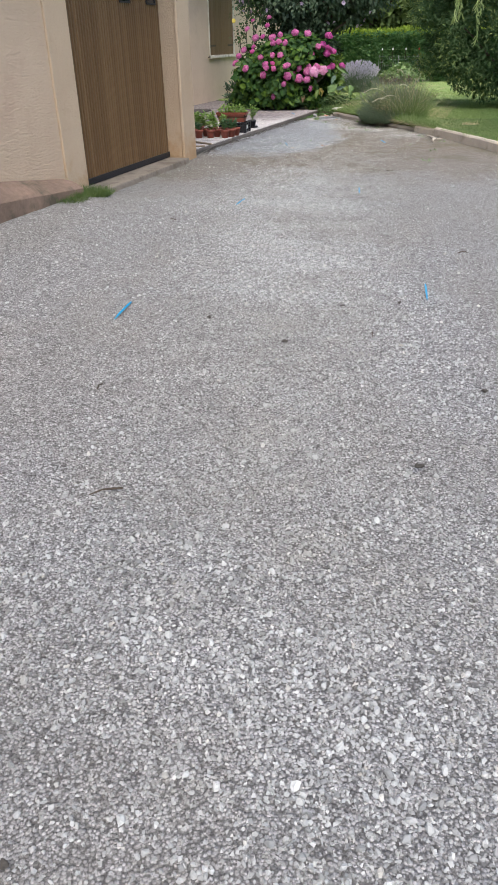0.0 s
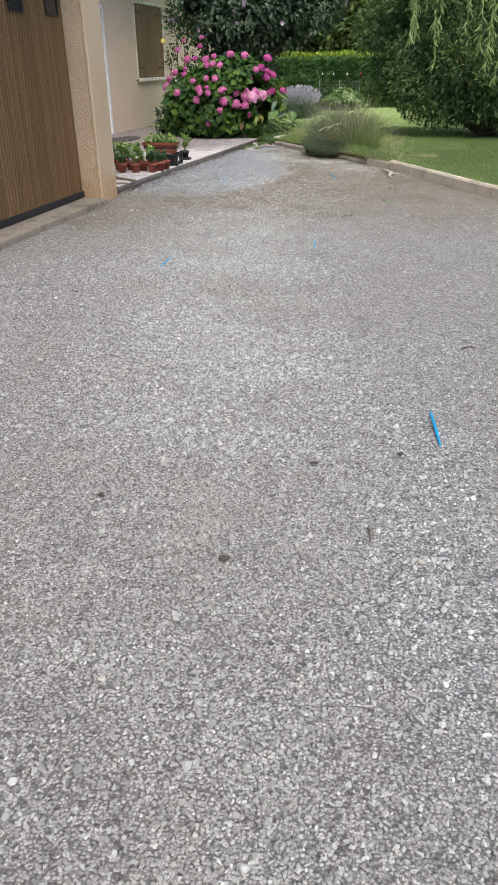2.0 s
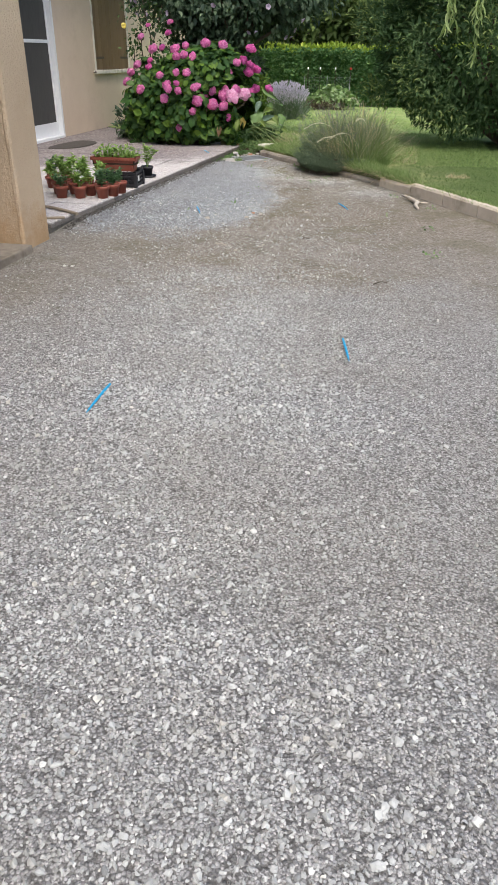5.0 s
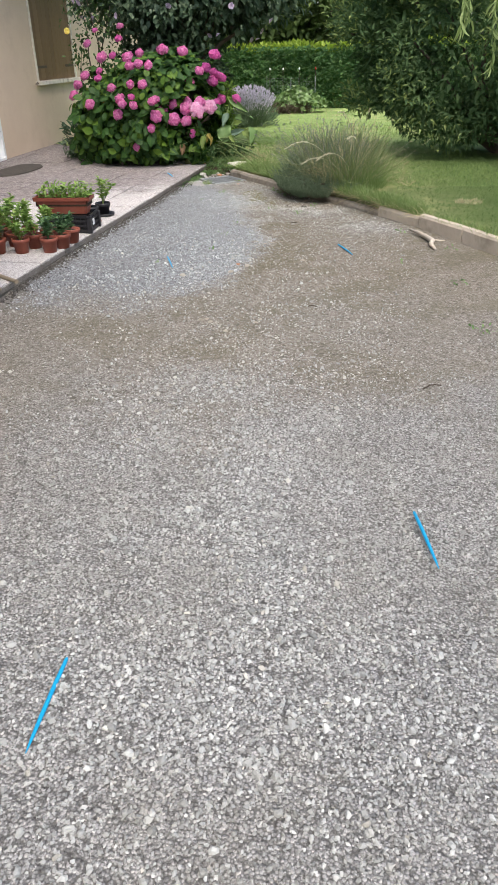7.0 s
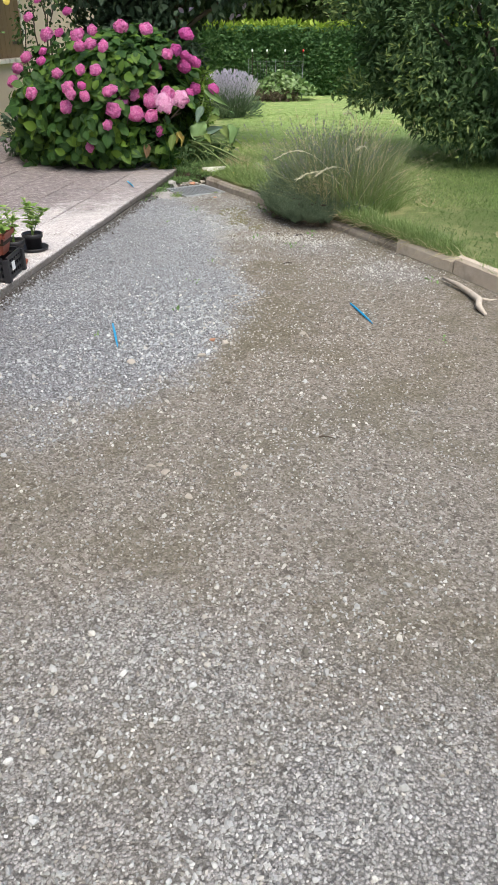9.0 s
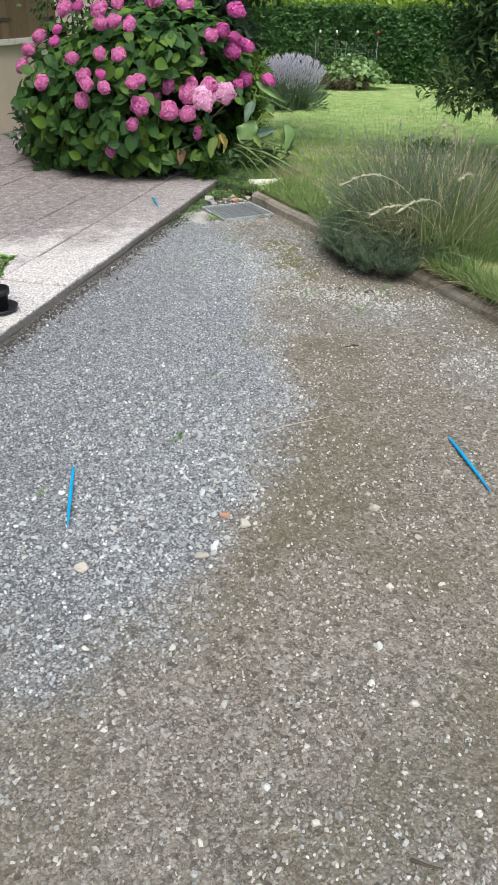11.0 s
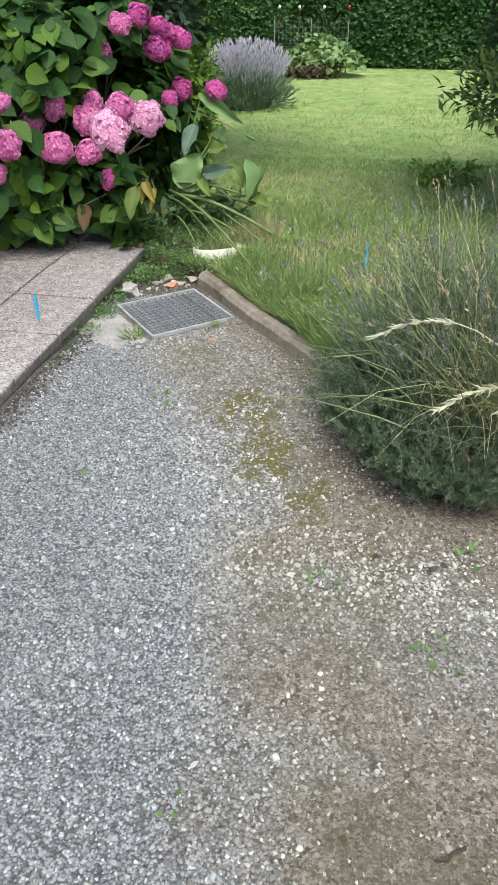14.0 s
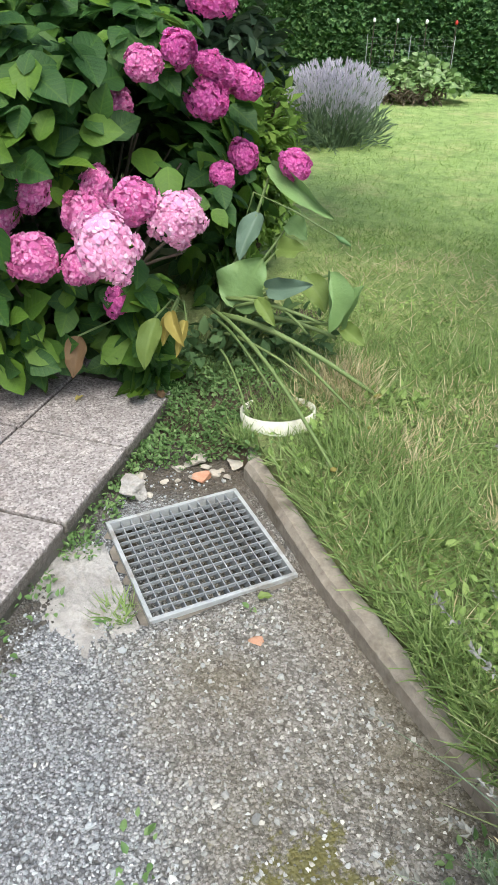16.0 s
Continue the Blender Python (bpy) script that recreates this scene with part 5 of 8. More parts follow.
def build_willow():
    rng = np.random.default_rng(51)
    root = thing("willow", label="weeping willow strands with narrow pale green leaves hanging over the lawn", category="willow")
    base = (6.6, 9.6, 0.08)
    crown = [(3.1, 9.0, 2.6), (3.6, 9.2, 2.9), (2.9, 9.4, 2.5), (4.2, 9.0, 3.0), (4.8, 9.6, 3.2)]
    bm = tube(bmesh.new(), [(6.6, 9.6, 0.0), (6.55, 9.6, 1.0), (6.4, 9.55, 2.0), (6.2, 9.5, 3.0)], [0.2, 0.17, 0.15, 0.1], 10)
    for c in crown:
        tube(bm, [(6.3, 9.52, 2.5), ((c[0] + 6.2) / 2, 9.4, c[2] + 0.5), c], [0.06, 0.035, 0.01], 6)
    part("trunk", bm, M_BARK, root)
    strands, lv = bmesh.new(), []
    ends = [(3.02, 9.6, 1.22), (2.98, 9.55, 1.4), (2.74, 9.4, 1.5), (2.68, 9.45, 1.55), (3.55, 9.1, 1.12), (3.7, 9.0, 1.05), (3.62, 9.2, 1.2), (3.85, 9.1, 1.0), (4.0, 9.2, 1.1), (3.45, 9.2, 1.35), (4.2, 9.3, 1.2), (3.3, 9.2, 1.5), (2.72, 9.3, 1.46)]
    for k, e in enumerate(ends):
        c = crown[min(range(5), key=lambda j: (crown[j][0] - e[0]) ** 2)]
        pts = [Vector(c).lerp(Vector((e[0], e[1], c[2])), min(1, f * 2.2)) - Vector((0, 0, (c[2] - e[2]) * f ** 1.3)) + Vector((0.035 * math.sin(f * 5 + k), 0.03 * math.cos(f * 4 + k * 2), 0)) * f for f in np.linspace(0, 1, 12)]
        tube(strands, pts, 0.003, 4)
        for i in range(80):
            f = rng.random()
            q = pts[int(f * 11)].lerp(pts[min(11, int(f * 11) + 1)], (f * 11) % 1)
            lv.append((q.x, q.y, q.z))
    lv = np.array(lv)
    out = unit(np.stack([rng.normal(size=len(lv)) * 0.45, rng.normal(size=len(lv)) * 0.45, -np.ones(len(lv))], 1))
    part("strand", strands, M_WILLOW, root)
    part("foliage", soup("foliage", *leaves(lv, out, rng.normal(size=(len(lv), 3)), 0.1 * (0.7 + 0.6 * rng.random(len(lv))), 0.014, "oval"), M_WILLOW), None, root)


build_willow()


def build_hedge():
    rng = np.random.default_rng(61)
    root = thing("hedge", label="tall clipped dark green hedge closing the garden", category="hedge", kind="structure")
    part("hedge_core", boxed(-9, 14, 22.0, 22.6, 0.05, 1.33, bevel=0.1), M_HEDGE, root)
    n = 26000
    x, z = rng.uniform(-4, 8, n), rng.random(n) ** 0.8 * 1.3 + 0.08
    y = 21.93 - 0.12 * rng.random(n) - 0.06 * np.sin(x * 3.1) * np.cos(z * 4)
    pos = np.stack([x, y, z], 1)
    out = unit(np.stack([rng.normal(size=n) * 0.4, -np.ones(n), 0.3 + rng.normal(size=n) * 0.4], 1))
    part("hedge_leaves", soup("hedge_leaves", *foliage(rng, pos, out, 0.085, 0.06, "plain", 0.1, 0.5), M_HEDGE), None, root)["kind"] = "stuff"
    n = 5000
    x = rng.uniform(-4, 8, n)
    pos = np.stack([x, rng.uniform(21.85, 22.4, n), 1.26 + (0.12 + 0.16 * fbm(x, x * 0 + 2, 2.2, 5)) * rng.random(n) + 0.05 * np.sin(x * 4)], 1)
    part("new_growth", soup("new_growth", *foliage(rng, pos, np.tile([0, -0.3, 1.0], (n, 1)), 0.1, 0.06, "plain", 0.0, 0.5), M_FRESH), None, root, "yellow-green new growth")["kind"] = "stuff"


build_hedge()


def build_far_trees():
    rng = np.random.default_rng(71)
    for k, (x, y, r, h) in enumerate(((2.2, 25.2, 2.2, 4.4), (-1.4, 25.4, 2.2, 4.6), (-3.2, 25.5, 2.4, 4.6), (0.4, 26.5, 2.6, 5.2), (4.0, 25.6, 2.4, 4.8), (7.6, 24.6, 2.6, 5.0), (-6.6, 24.5, 2.2, 4.4), (9.5, 16.5, 2.6, 5.0), (9.0, 11.5, 2.0, 4.0))):
        pos, out = clumped(rng, 6500, (x, y, h * 0.5), (r * 1.08, r * 0.7, h * 0.54), 170, 0.55, 0.5, -0.95)
        pos[:, 2] = np.maximum(pos[:, 2], 0.2)
        grow("garden_tree", rng, M_FARLEAF, foliage(rng, pos, out, 0.22, 0.13, "plain", 0.3, 0.7), "dense dark green tree beyond the garden", "tree", limbs(rng, (x, y, 0), [(x + r * 0.6 * math.cos(a), y + r * 0.5 * math.sin(a), h * 0.7) for a in range(6)], 0.12, 0.03, 0.2))


build_far_trees()


def build_back_bush():
    """Leafy growth between the hydrangea and the hibiscus stems."""
    rng = np.random.default_rng(81)
    pos, out = clumped(rng, 3600, (0.02, 13.95, 0.6), (0.24, 0.3, 0.45), 120, 0.09, 0.4, -0.8)
    pos[:, 2] = np.maximum(pos[:, 2], 0.12)
    grow("leafy_bush", rng, M_BUSHLEAF, foliage(rng, pos, out, 0.055, 0.03, "plain", 0.3, 0.6), "upright leafy green bush behind the hydrangea", "bush", limbs(rng, (0.08, 14.0, 0.05), [(-0.1, 13.9, 0.8), (0.2, 13.95, 0.9), (0.15, 14.0, 0.75), (0.0, 14.2, 0.85)], 0.018, 0.006))
    pos, out = clumped(rng, 6000, (-0.6, 14.1, 1.0), (0.72, 0.4, 0.72), 150, 0.18, 0.4, -0.9)
    pos[:, 2] = np.maximum(pos[:, 2], 0.12)
    grow("leafy_bush", rng, M_GREYLEAF, foliage(rng, pos, out, 0.09, 0.055, "oval", 0.3, 0.6), "dense shaded bush between hydrangea and house", "bush", limbs(rng, (-0.6, 14.3, 0.05), [(-1.2, 14.2, 1.1), (-0.6, 14.1, 1.3), (0.0, 14.3, 1.2)], 0.02, 0.006))


build_back_bush()


def build_lawn_bush(x, y, wide, high):
    """A low leafy sucker coming up through the lawn."""
    rng = np.random.default_rng(87)
    pos, out = clumped(rng, 420, (x, y, LAWN_Z + high * 0.5), (wide, wide * 0.8, high * 0.5), 36, 0.05, 0.3, -0.7)
    pos[:, 2] = np.maximum(pos[:, 2], LAWN_Z + 0.01)
    grow("low_bush", rng, M_BUSHLEAF, foliage(rng, pos, out, 0.045, 0.022, "oval", 0.1, 0.6), "small leafy bush growing in the lawn", "bush", limbs(rng, (x, y, LAWN_Z - 0.02), [(x + wide * 0.7 * math.cos(a), y + wide * 0.5 * math.sin(a), LAWN_Z + high * 0.8) for a in (0.3, 1.6, 2.9, 4.4, 5.4)], 0.006, 0.002, 0.03))


build_lawn_bush(1.88, 14.25, 0.28, 0.12)


def build_lavender():
    rng = np.random.default_rng(91)
    root = thing("lavender", label="rounded lavender clump with pale purple flower spikes on the lawn", category="lavender")
    n = 2400
    a, r = rng.random(n) * 2 * np.pi, np.sqrt(rng.random(n))
    bx, by = -0.03 + np.cos(a) * r * 0.25, 17.55 + np.sin(a) * r * 0.25
    along = unit(np.stack([np.cos(a) * r * 0.52, np.sin(a) * r * 0.52, np.ones(n)], 1))
    ln = 0.66 * (0.36 + 0.74 * rng.random(n) ** 0.8) * (1 - 0.22 * r ** 2)
    base = np.stack([bx, by, np.full(n, LAWN_Z)], 1)
    part("flower_stem", soup("flower_stem", *leaves(base, along, rng.normal(size=(n, 3)), ln, 0.006, "blade"), M_LAVLEAF), None, root)["kind"] = "stuff"
    tip = base + along * (ln * 0.92)[:, None]
    part("flower_spike", soup("flower_spike", *join(*[leaves(tip, along + rng.normal(size=(n, 3)) * 0.15, rng.normal(size=(n, 3)), 0.06, 0.011, "plain") for _ in range(2)]), M_LAVENDER), None, root, "pale purple flower spikes")["kind"] = "stuff"
    pos, out = clumped(rng, 1800, (0, 17.5, LAWN_Z + 0.1), (0.46, 0.46, 0.26), 80, 0.1, 0.3, -0.3)
    part("foliage", soup("foliage", *foliage(rng, pos, out + np.array([0, 0, 0.8]), 0.1, 0.012, "plain", 0, 0.4), M_LAVLEAF), None, root)["kind"] = "stuff"


build_lavender()


def arching(rng, base, along, length, width, droop):
    """Thin blades that rise and then bend over under their own weight."""
    n, f = len(base), np.linspace(0, 1, 5)
    d = unit(along)
    flat = unit(d * np.array([1, 1, 0]) + rng.normal(size=(n, 3)) * np.array([0.1, 0.1, 0]))
    side = unit(np.cross(d, rng.normal(size=(n, 3))))
    mid = base[:, None] + d[:, None] * (f[None, :, None] * length[:, None, None])
    bend = (droop * length)[:, None, None] * f[None, :, None] ** 2
    mid = mid + flat[:, None] * bend * 0.8 - np.array([0, 0, 1.0]) * bend * (0.25 + 0.5 * f[None, :, None])
    w = (np.broadcast_to(width, n)[:, None] * (1 - 0.85 * f[None] ** 1.5) / 2)[:, :, None] * side[:, None]
    v = np.stack([mid - w, mid + w], 2).reshape(-1, 3)
    quad = np.array([[0, 1, 3], [0, 3, 2]])
    t = (np.concatenate([quad + 2 * k for k in range(4)])[None] + (np.arange(n) * 10)[:, None, None]).reshape(-1, 3)
    return (v, t), mid[:, -1], unit(mid[:, -1] - mid[:, -2])


def build_roadside_shrub():
    """Lavender gone over, in separate tussocks, grown through with long grass and spilling across the kerb."""
    rng = np.random.default_rng(101)
    root = thing("lavender_shrub", label="overgrown grey-green lavender shrub with long dry grass beside the kerb", category="shrub")
    tussocks = [(1.48, 10.9, 0.13, 0.27), (1.63, 10.76, 0.13, 0.24), (1.78, 10.74, 0.13, 0.24), (1.92, 10.68, 0.1, 0.2), (1.4, 11.06, 0.12, 0.33), (1.56, 11.02, 0.15, 0.42), (1.76, 10.94, 0.14, 0.4), (1.4, 11.24, 0.12, 0.4), (1.55, 11.28, 0.14, 0.48), (1.7, 10.62, 0.08, 0.15), (1.62, 10.68, 0.08, 0.15), (1.5, 10.78, 0.08, 0.19), (1.4, 10.92, 0.08, 0.22), (1.3, 10.98, 0.1, 0.22), (1.36, 10.84, 0.1, 0.23), (1.44, 10.71, 0.1, 0.22), (1.55, 10.66, 0.09, 0.22), (1.27, 11.1, 0.09, 0.25), (1.49, 10.63, 0.07, 0.14), (1.6, 10.61, 0.07, 0.15), (1.58, 11.12, 0.19, 0.56), (1.78, 11.06, 0.19, 0.56), (1.95, 10.98, 0.16, 0.46), (1.72, 11.34, 0.19, 0.62), (1.95, 11.24, 0.18, 0.56)]
    add_limbs(root, limbs(rng, (1.6, 11.0, 0.04), [(x, y, 0.12 + h * 0.4) for x, y, _, h in tussocks], 0.016, 0.005))
    b, along, tall = [], [], []
    for x, y, spread, high in tussocks:
        n = int(3000 * spread * spread) + 36
        a, r = rng.random(n) * 2 * np.pi, np.sqrt(rng.random(n))
        b.append(np.stack([x + np.cos(a) * r * spread * 0.55, y + np.sin(a) * r * spread * 0.55, 0.03 + 0.03 * rng.random(n)], 1))
        along.append(unit(np.stack([np.cos(a) * r * 0.62 - 0.1, np.sin(a) * r * 0.62 - 0.14, 1.0 + 0.5 * rng.random(n)], 1) + rng.normal(size=(n, 3)) * 0.1))
        tall.append(high * (0.6 + 0.55 * rng.random(n)))
    b, along, tall = np.concatenate(b), np.concatenate(along), np.concatenate(tall)
    n, lf = len(b), []
    for k in range(18):
        f = 0.14 + 0.86 * k / 17
        p = b + along * (tall * f)[:, None] - np.array([0, 0, 0.05]) * f * f
        for _ in range(3):
            lf.append(leaves(p + rng.normal(size=(n, 3)) * 0.002, along * 1.0 + rng.normal(size=(n, 3)) * 0.36, rng.normal(size=(n, 3)), 0.026 * (1.15 - 0.45 * f), 0.0045, "plain"))
    part("foliage", soup("foliage", *join(*lf), M_SPRIG), None, root, "narrow grey-green leaves")["kind"] = "stuff"

    def stand(m, ox, oy, rx, ry, height, lean, loose):
        a, r = rng.random(m) * 2 * np.pi, np.sqrt(rng.random(m))
        g = np.stack([ox + np.cos(a) * r * rx, oy + np.sin(a) * r * ry, np.full(m, 0.07)], 1)
        al = unit(np.stack([np.cos(a) * r * lean, np.sin(a) * r * lean, np.ones(m)], 1) + rng.normal(size=(m, 3)) * loose)
        return g, al, height * (0.45 + 0.6 * rng.random(m))

    for pname, mat, note, m, place, high, lean, loose, width, droop in (
            ("long_grass", M_SHRUBGRASS, "long thin grass blades", 2300, (1.83, 11.14, 0.38, 0.44), 0.7, 0.12, 0.27, 0.0055, 0.4),
            ("green_grass", M_TALLGRASS, "fresh green grass blades", 1200, (2.02, 11.0, 0.26, 0.36), 0.46, 0.28, 0.22, 0.006, 0.35),
            ("dry_stalk", M_STRAW, "straw-coloured dry stalks", 210, (1.84, 11.06, 0.3, 0.4), 0.78, 0.15, 0.3, 0.0046, 0.16)):
        g, al, ln = stand(m, *place, high, lean, loose)
        blade, tip, way = arching(rng, g, al, ln, width, droop * (0.1 + 1.9 * rng.random(m) ** 2))
        part(pname, soup(pname, *blade, mat), None, root, note)["kind"] = "stuff"
        if pname == "dry_stalk":
            at, to = np.repeat(tip, 6, 0), np.repeat(way, 6, 0)
            at = at - to * (0.1 * rng.random(len(at)))[:, None]
            part("seed_spray", soup("seed_spray", *leaves(at, to + rng.normal(size=at.shape) * 0.35, rng.normal(size=at.shape), 0.02, 0.005, "plain"), M_STRAW), None, root, "feathery pale seed sprays")["kind"] = "stuff"
    g, al, ln = stand(320, 1.64, 11.14, 0.3, 0.34, 0.72, 0.4, 0.14)
    stem, tip, way = arching(rng, g, al, ln, 0.0034, 0.05 + 0.12 * rng.random(320))
    part("flower_stem", soup("flower_stem", *stem, M_LAVLEAF), None, root, "thin grey-green flower stems")["kind"] = "stuff"
    at, to = np.repeat(tip, 14, 0), np.repeat(way, 14, 0)
    at = at - to * (0.06 * rng.random(len(at)))[:, None]
    part("faded_spike", soup("faded_spike", *leaves(at, to + rng.normal(size=at.shape) * 0.6, rng.normal(size=at.shape), 0.013, 0.006, "plain"), M_LAVDRY), None, root, "faded grey-lilac flower spikes")["kind"] = "stuff"
    g = np.stack([rng.normal(1.74, 0.09, 120), rng.normal(10.86, 0.07, 120), np.full(120, 0.25)], 1)
    straw, _, _ = arching(rng, g, unit(np.array([-0.5, -0.5, 0.9]) + rng.normal(size=(120, 3)) * 0.5), 0.14 + 0.12 * rng.random(120), 0.0032, np.full(120, 0.5))
    part("straw_tangle", soup("straw_tangle", *straw, M_STRAW), None, root, "matted dry straw hanging in the shrub")["kind"] = "stuff"
    a = rng.uniform(0, 1, 150)
    g = np.stack([1.24 + 0.42 * a, 11.02 - 0.42 * a + rng.normal(size=150) * 0.04, np.full(150, 0.03)], 1)
    twig, _, _ = arching(rng, g, unit(np.array([-0.45, -0.7, 0.5]) + rng.normal(size=(150, 3)) * 0.45), 0.05 + 0.1 * rng.random(150), 0.004, 0.5 * rng.random(150))
    part("bare_twig", soup("bare_twig", *twig, M_DEADGROWTH), None, root, "bare brown woody twigs at its foot")["kind"] = "stuff"
    heads = [((1.9, 10.82, 0.12), (1.6, 10.7, 0.72), (1.3, 10.72, 0.5)), ((1.95, 10.8, 0.12), (1.7, 10.62, 0.55), (1.48, 10.55, 0.38)), ((1.98, 10.9, 0.15), (1.85, 10.6, 0.6), (1.62, 10.5, 0.42)), ((1.9, 11.3, 0.2), (1.95, 11.0, 0.85), (1.8, 10.75, 0.82)), ((2.0, 11.0, 0.2), (2.05, 10.6, 0.7), (1.9, 10.4, 0.62))]
    for p0, p1, p2 in heads:
        pts = [Vector(p0).lerp(Vector(p1), f).lerp(Vector(p1).lerp(Vector(p2), f), f) for f in np.linspace(0, 1, 12)]
        stalk = part("stalk", tube(bmesh.new(), pts, 0.0018, 4), M_SEED, root)
        sd = np.array([tuple(q.lerp(q2, rng.random())) + tuple((q2 - q).normalized()) for q, q2 in zip(pts[7:], pts[8:]) for _ in range(14)])
        part("seed_head", soup("seed_head", *leaves(sd[:, :3], sd[:, 3:] + rng.normal(size=(len(sd), 3)) * 0.22, rng.normal(size=(len(sd), 3)), 0.034, 0.005, "plain"), M_SEED), None, stalk, "pale drooping seed head")


build_roadside_shrub()

# ---------------------------------------------------------------- small things on the terrace
def build_pot(seed, mat, r=0.062, h=0.105):
    bm = bmesh.new()
    lathe(bm, [(r * 0.72, 0), (r * 0.92, h * 0.74), (r * 1.03, h * 0.75), (r * 1.06, h), (r * 0.95, h), (r * 0.9, h * 0.82), (0.002, h * 0.8)], 20)
    return finish(bm, "pot", mat, True)


POT_MESH, POT_BLACK = build_pot(1, M_TERRA), build_pot(2, M_BLACK)
POT_SOIL = finish(lathe(bmesh.new(), [(0.002, 0.088), (0.03, 0.092), (0.056, 0.089), (0.0565, 0.08)], 16), "soil", M_SOIL, True)


def seedling(seed, height, spread, n, mat, leaf=0.045):
    height, spread, n = height * 1.1, spread * 2.1, n * 3
    rng = np.random.default_rng(seed)
    st, pts = bmesh.new(), []
    for k in range(4):
        a, tip = rng.random() * 6.3, rng.random() * spread * 0.5
        q = [Vector((0, 0, 0.085)), Vector((math.cos(a) * tip * 0.5, math.sin(a) * tip * 0.5, 0.085 + height * 0.5)), Vector((math.cos(a) * tip, math.sin(a) * tip, 0.085 + height * (0.75 + 0.3 * rng.random())))]
        tube(st, q, [0.003, 0.0025, 0.0015], 5)
        pts += [q[0].lerp(q[1], f).lerp(q[1].lerp(q[2], f), f) for f in rng.random(n // 4) * 0.8 + 0.2]
    pos = np.array([tuple(p) for p in pts])
    out = unit(np.concatenate([rng.normal(size=(len(pos), 2)), 0.4 * np.ones((len(pos), 1))], 1))
    return finish(st, "stem", mat), soup("leaves", *leaves(pos, out, np.tile([0, 0, 1.0], (len(pos), 1)) + out * 0.3, leaf * (0.7 + 0.6 * rng.random(len(pos))), leaf * 0.55, "oval"), mat)


def potted_plant(x, y, seed, height=0.16, mat=None, pot=None, scale=1.0, n=44, leaf=0.045, label="small green seedling in a terracotta plastic pot on the terrace"):
    root = thing("potted_plant", pose(x, y, 0.09, 0, 0, seed * 53) @ Matrix.Scale(scale, 4), label=label, category="potted plant", group="potted seedlings on the terrace")
    part("pot", pot or POT_MESH, None, root)
    part("soil", POT_SOIL, None, root)
    st, lv = seedling(seed, height, 0.13, n, mat or M_POTLEAF, leaf)
    part("stem", st, None, root), part("leaves", lv, None, root)


for k, (x, y, hgt, dark) in enumerate([(-0.57, 8.1, .1, 1), (-0.4, 8.12, .13, 0), (-0.36, 8.27, .17, 0), (-0.2, 8.16, .14, 1), (-0.15, 8.29, .12, 1), (-0.14, 8.46, .13, 1), (-0.54, 8.32, .2, 0), (-0.72, 8.5, .2, 0), (-0.9, 8.6, .14, 0), (-0.68, 8.28, .15, 0), (-0.5, 8.52, .2, 0), (-0.32, 8.45, .16, 0), (-0.98, 8.8, .15, 1), (-0.8, 8.75, .17, 0)]):
    potted_plant(x, y, k + 3, hgt, M_POTLEAF_B if dark else M_POTLEAF, leaf=0.05 if hgt > 0.16 else 0.04)


def build_crate():
    root = thing("crate", pose(-0.3, 8.88, 0.09, 0, 0, 4), label="black plastic crate carrying a terracotta planter", category="crate")
    w, d, h = 0.38, 0.26, 0.13
    part("floor", boxed(-w / 2, w / 2, -d / 2, d / 2, 0.004, 0.014), M_BLACK, root)
    for sx in (-1, 1):
        for sy in (-1, 1):
            part("corner_post", boxed(sx * w / 2 - 0.018, sx * w / 2 + 0.018, sy * d / 2 - 0.018, sy * d / 2 + 0.018, 0, h, bevel=0.005), M_BLACK, root)
    for z in (0.012, 0.05, 0.088, 0.118):
        for s in (-1, 1):
            part("side_slat", boxed(-w / 2 + 0.018, w / 2 - 0.018, s * d / 2 - 0.006, s * d / 2 + 0.006, z, z + (0.022 if z > 0.1 else 0.016), bevel=0.002), M_BLACK, root)
            part("end_slat", boxed(s * w / 2 - 0.006, s * w / 2 + 0.006, -d / 2 + 0.018, d / 2 - 0.018, z, z + (0.022 if z > 0.1 else 0.016), bevel=0.002), M_BLACK, root)
    rib_long, rib_short = finish(boxed(-0.004, 0.004, -0.005, 0.005, 0.012, 0.125), "rib", M_BLACK), finish(boxed(-0.005, 0.005, -0.004, 0.004, 0.012, 0.125), "rib", M_BLACK)
    for s in (-1, 1):
        for k in range(9):
            part("rib", rib_long, None, root, at=pose(-w / 2 + 0.018 + (w - 0.036) * (k + 0.5) / 9, s * d / 2, 0))
        for k in range(6):
            part("rib", rib_short, None, root, at=pose(s * w / 2, -d / 2 + 0.018 + (d - 0.036) * (k + 0.5) / 6, 0))
    for s in (-1, 1):
        part("side_panel", boxed(-w / 2 + 0.018, w / 2 - 0.018, s * (d / 2 - 0.012) - 0.002, s * (d / 2 - 0.012) + 0.002, 0.014, 0.11), M_BLACK, root)
        part("end_panel", boxed(s * (w / 2 - 0.012) - 0.002, s * (w / 2 - 0.012) + 0.002, -d / 2 + 0.018, d / 2 - 0.018, 0.014, 0.11), M_BLACK, root)
    part("price_label", boxed(w / 2 + 0.0065, w / 2 + 0.008, -0.06, -0.01, 0.05, 0.1), M_WHITE, root, "small white paper label")


build_crate()


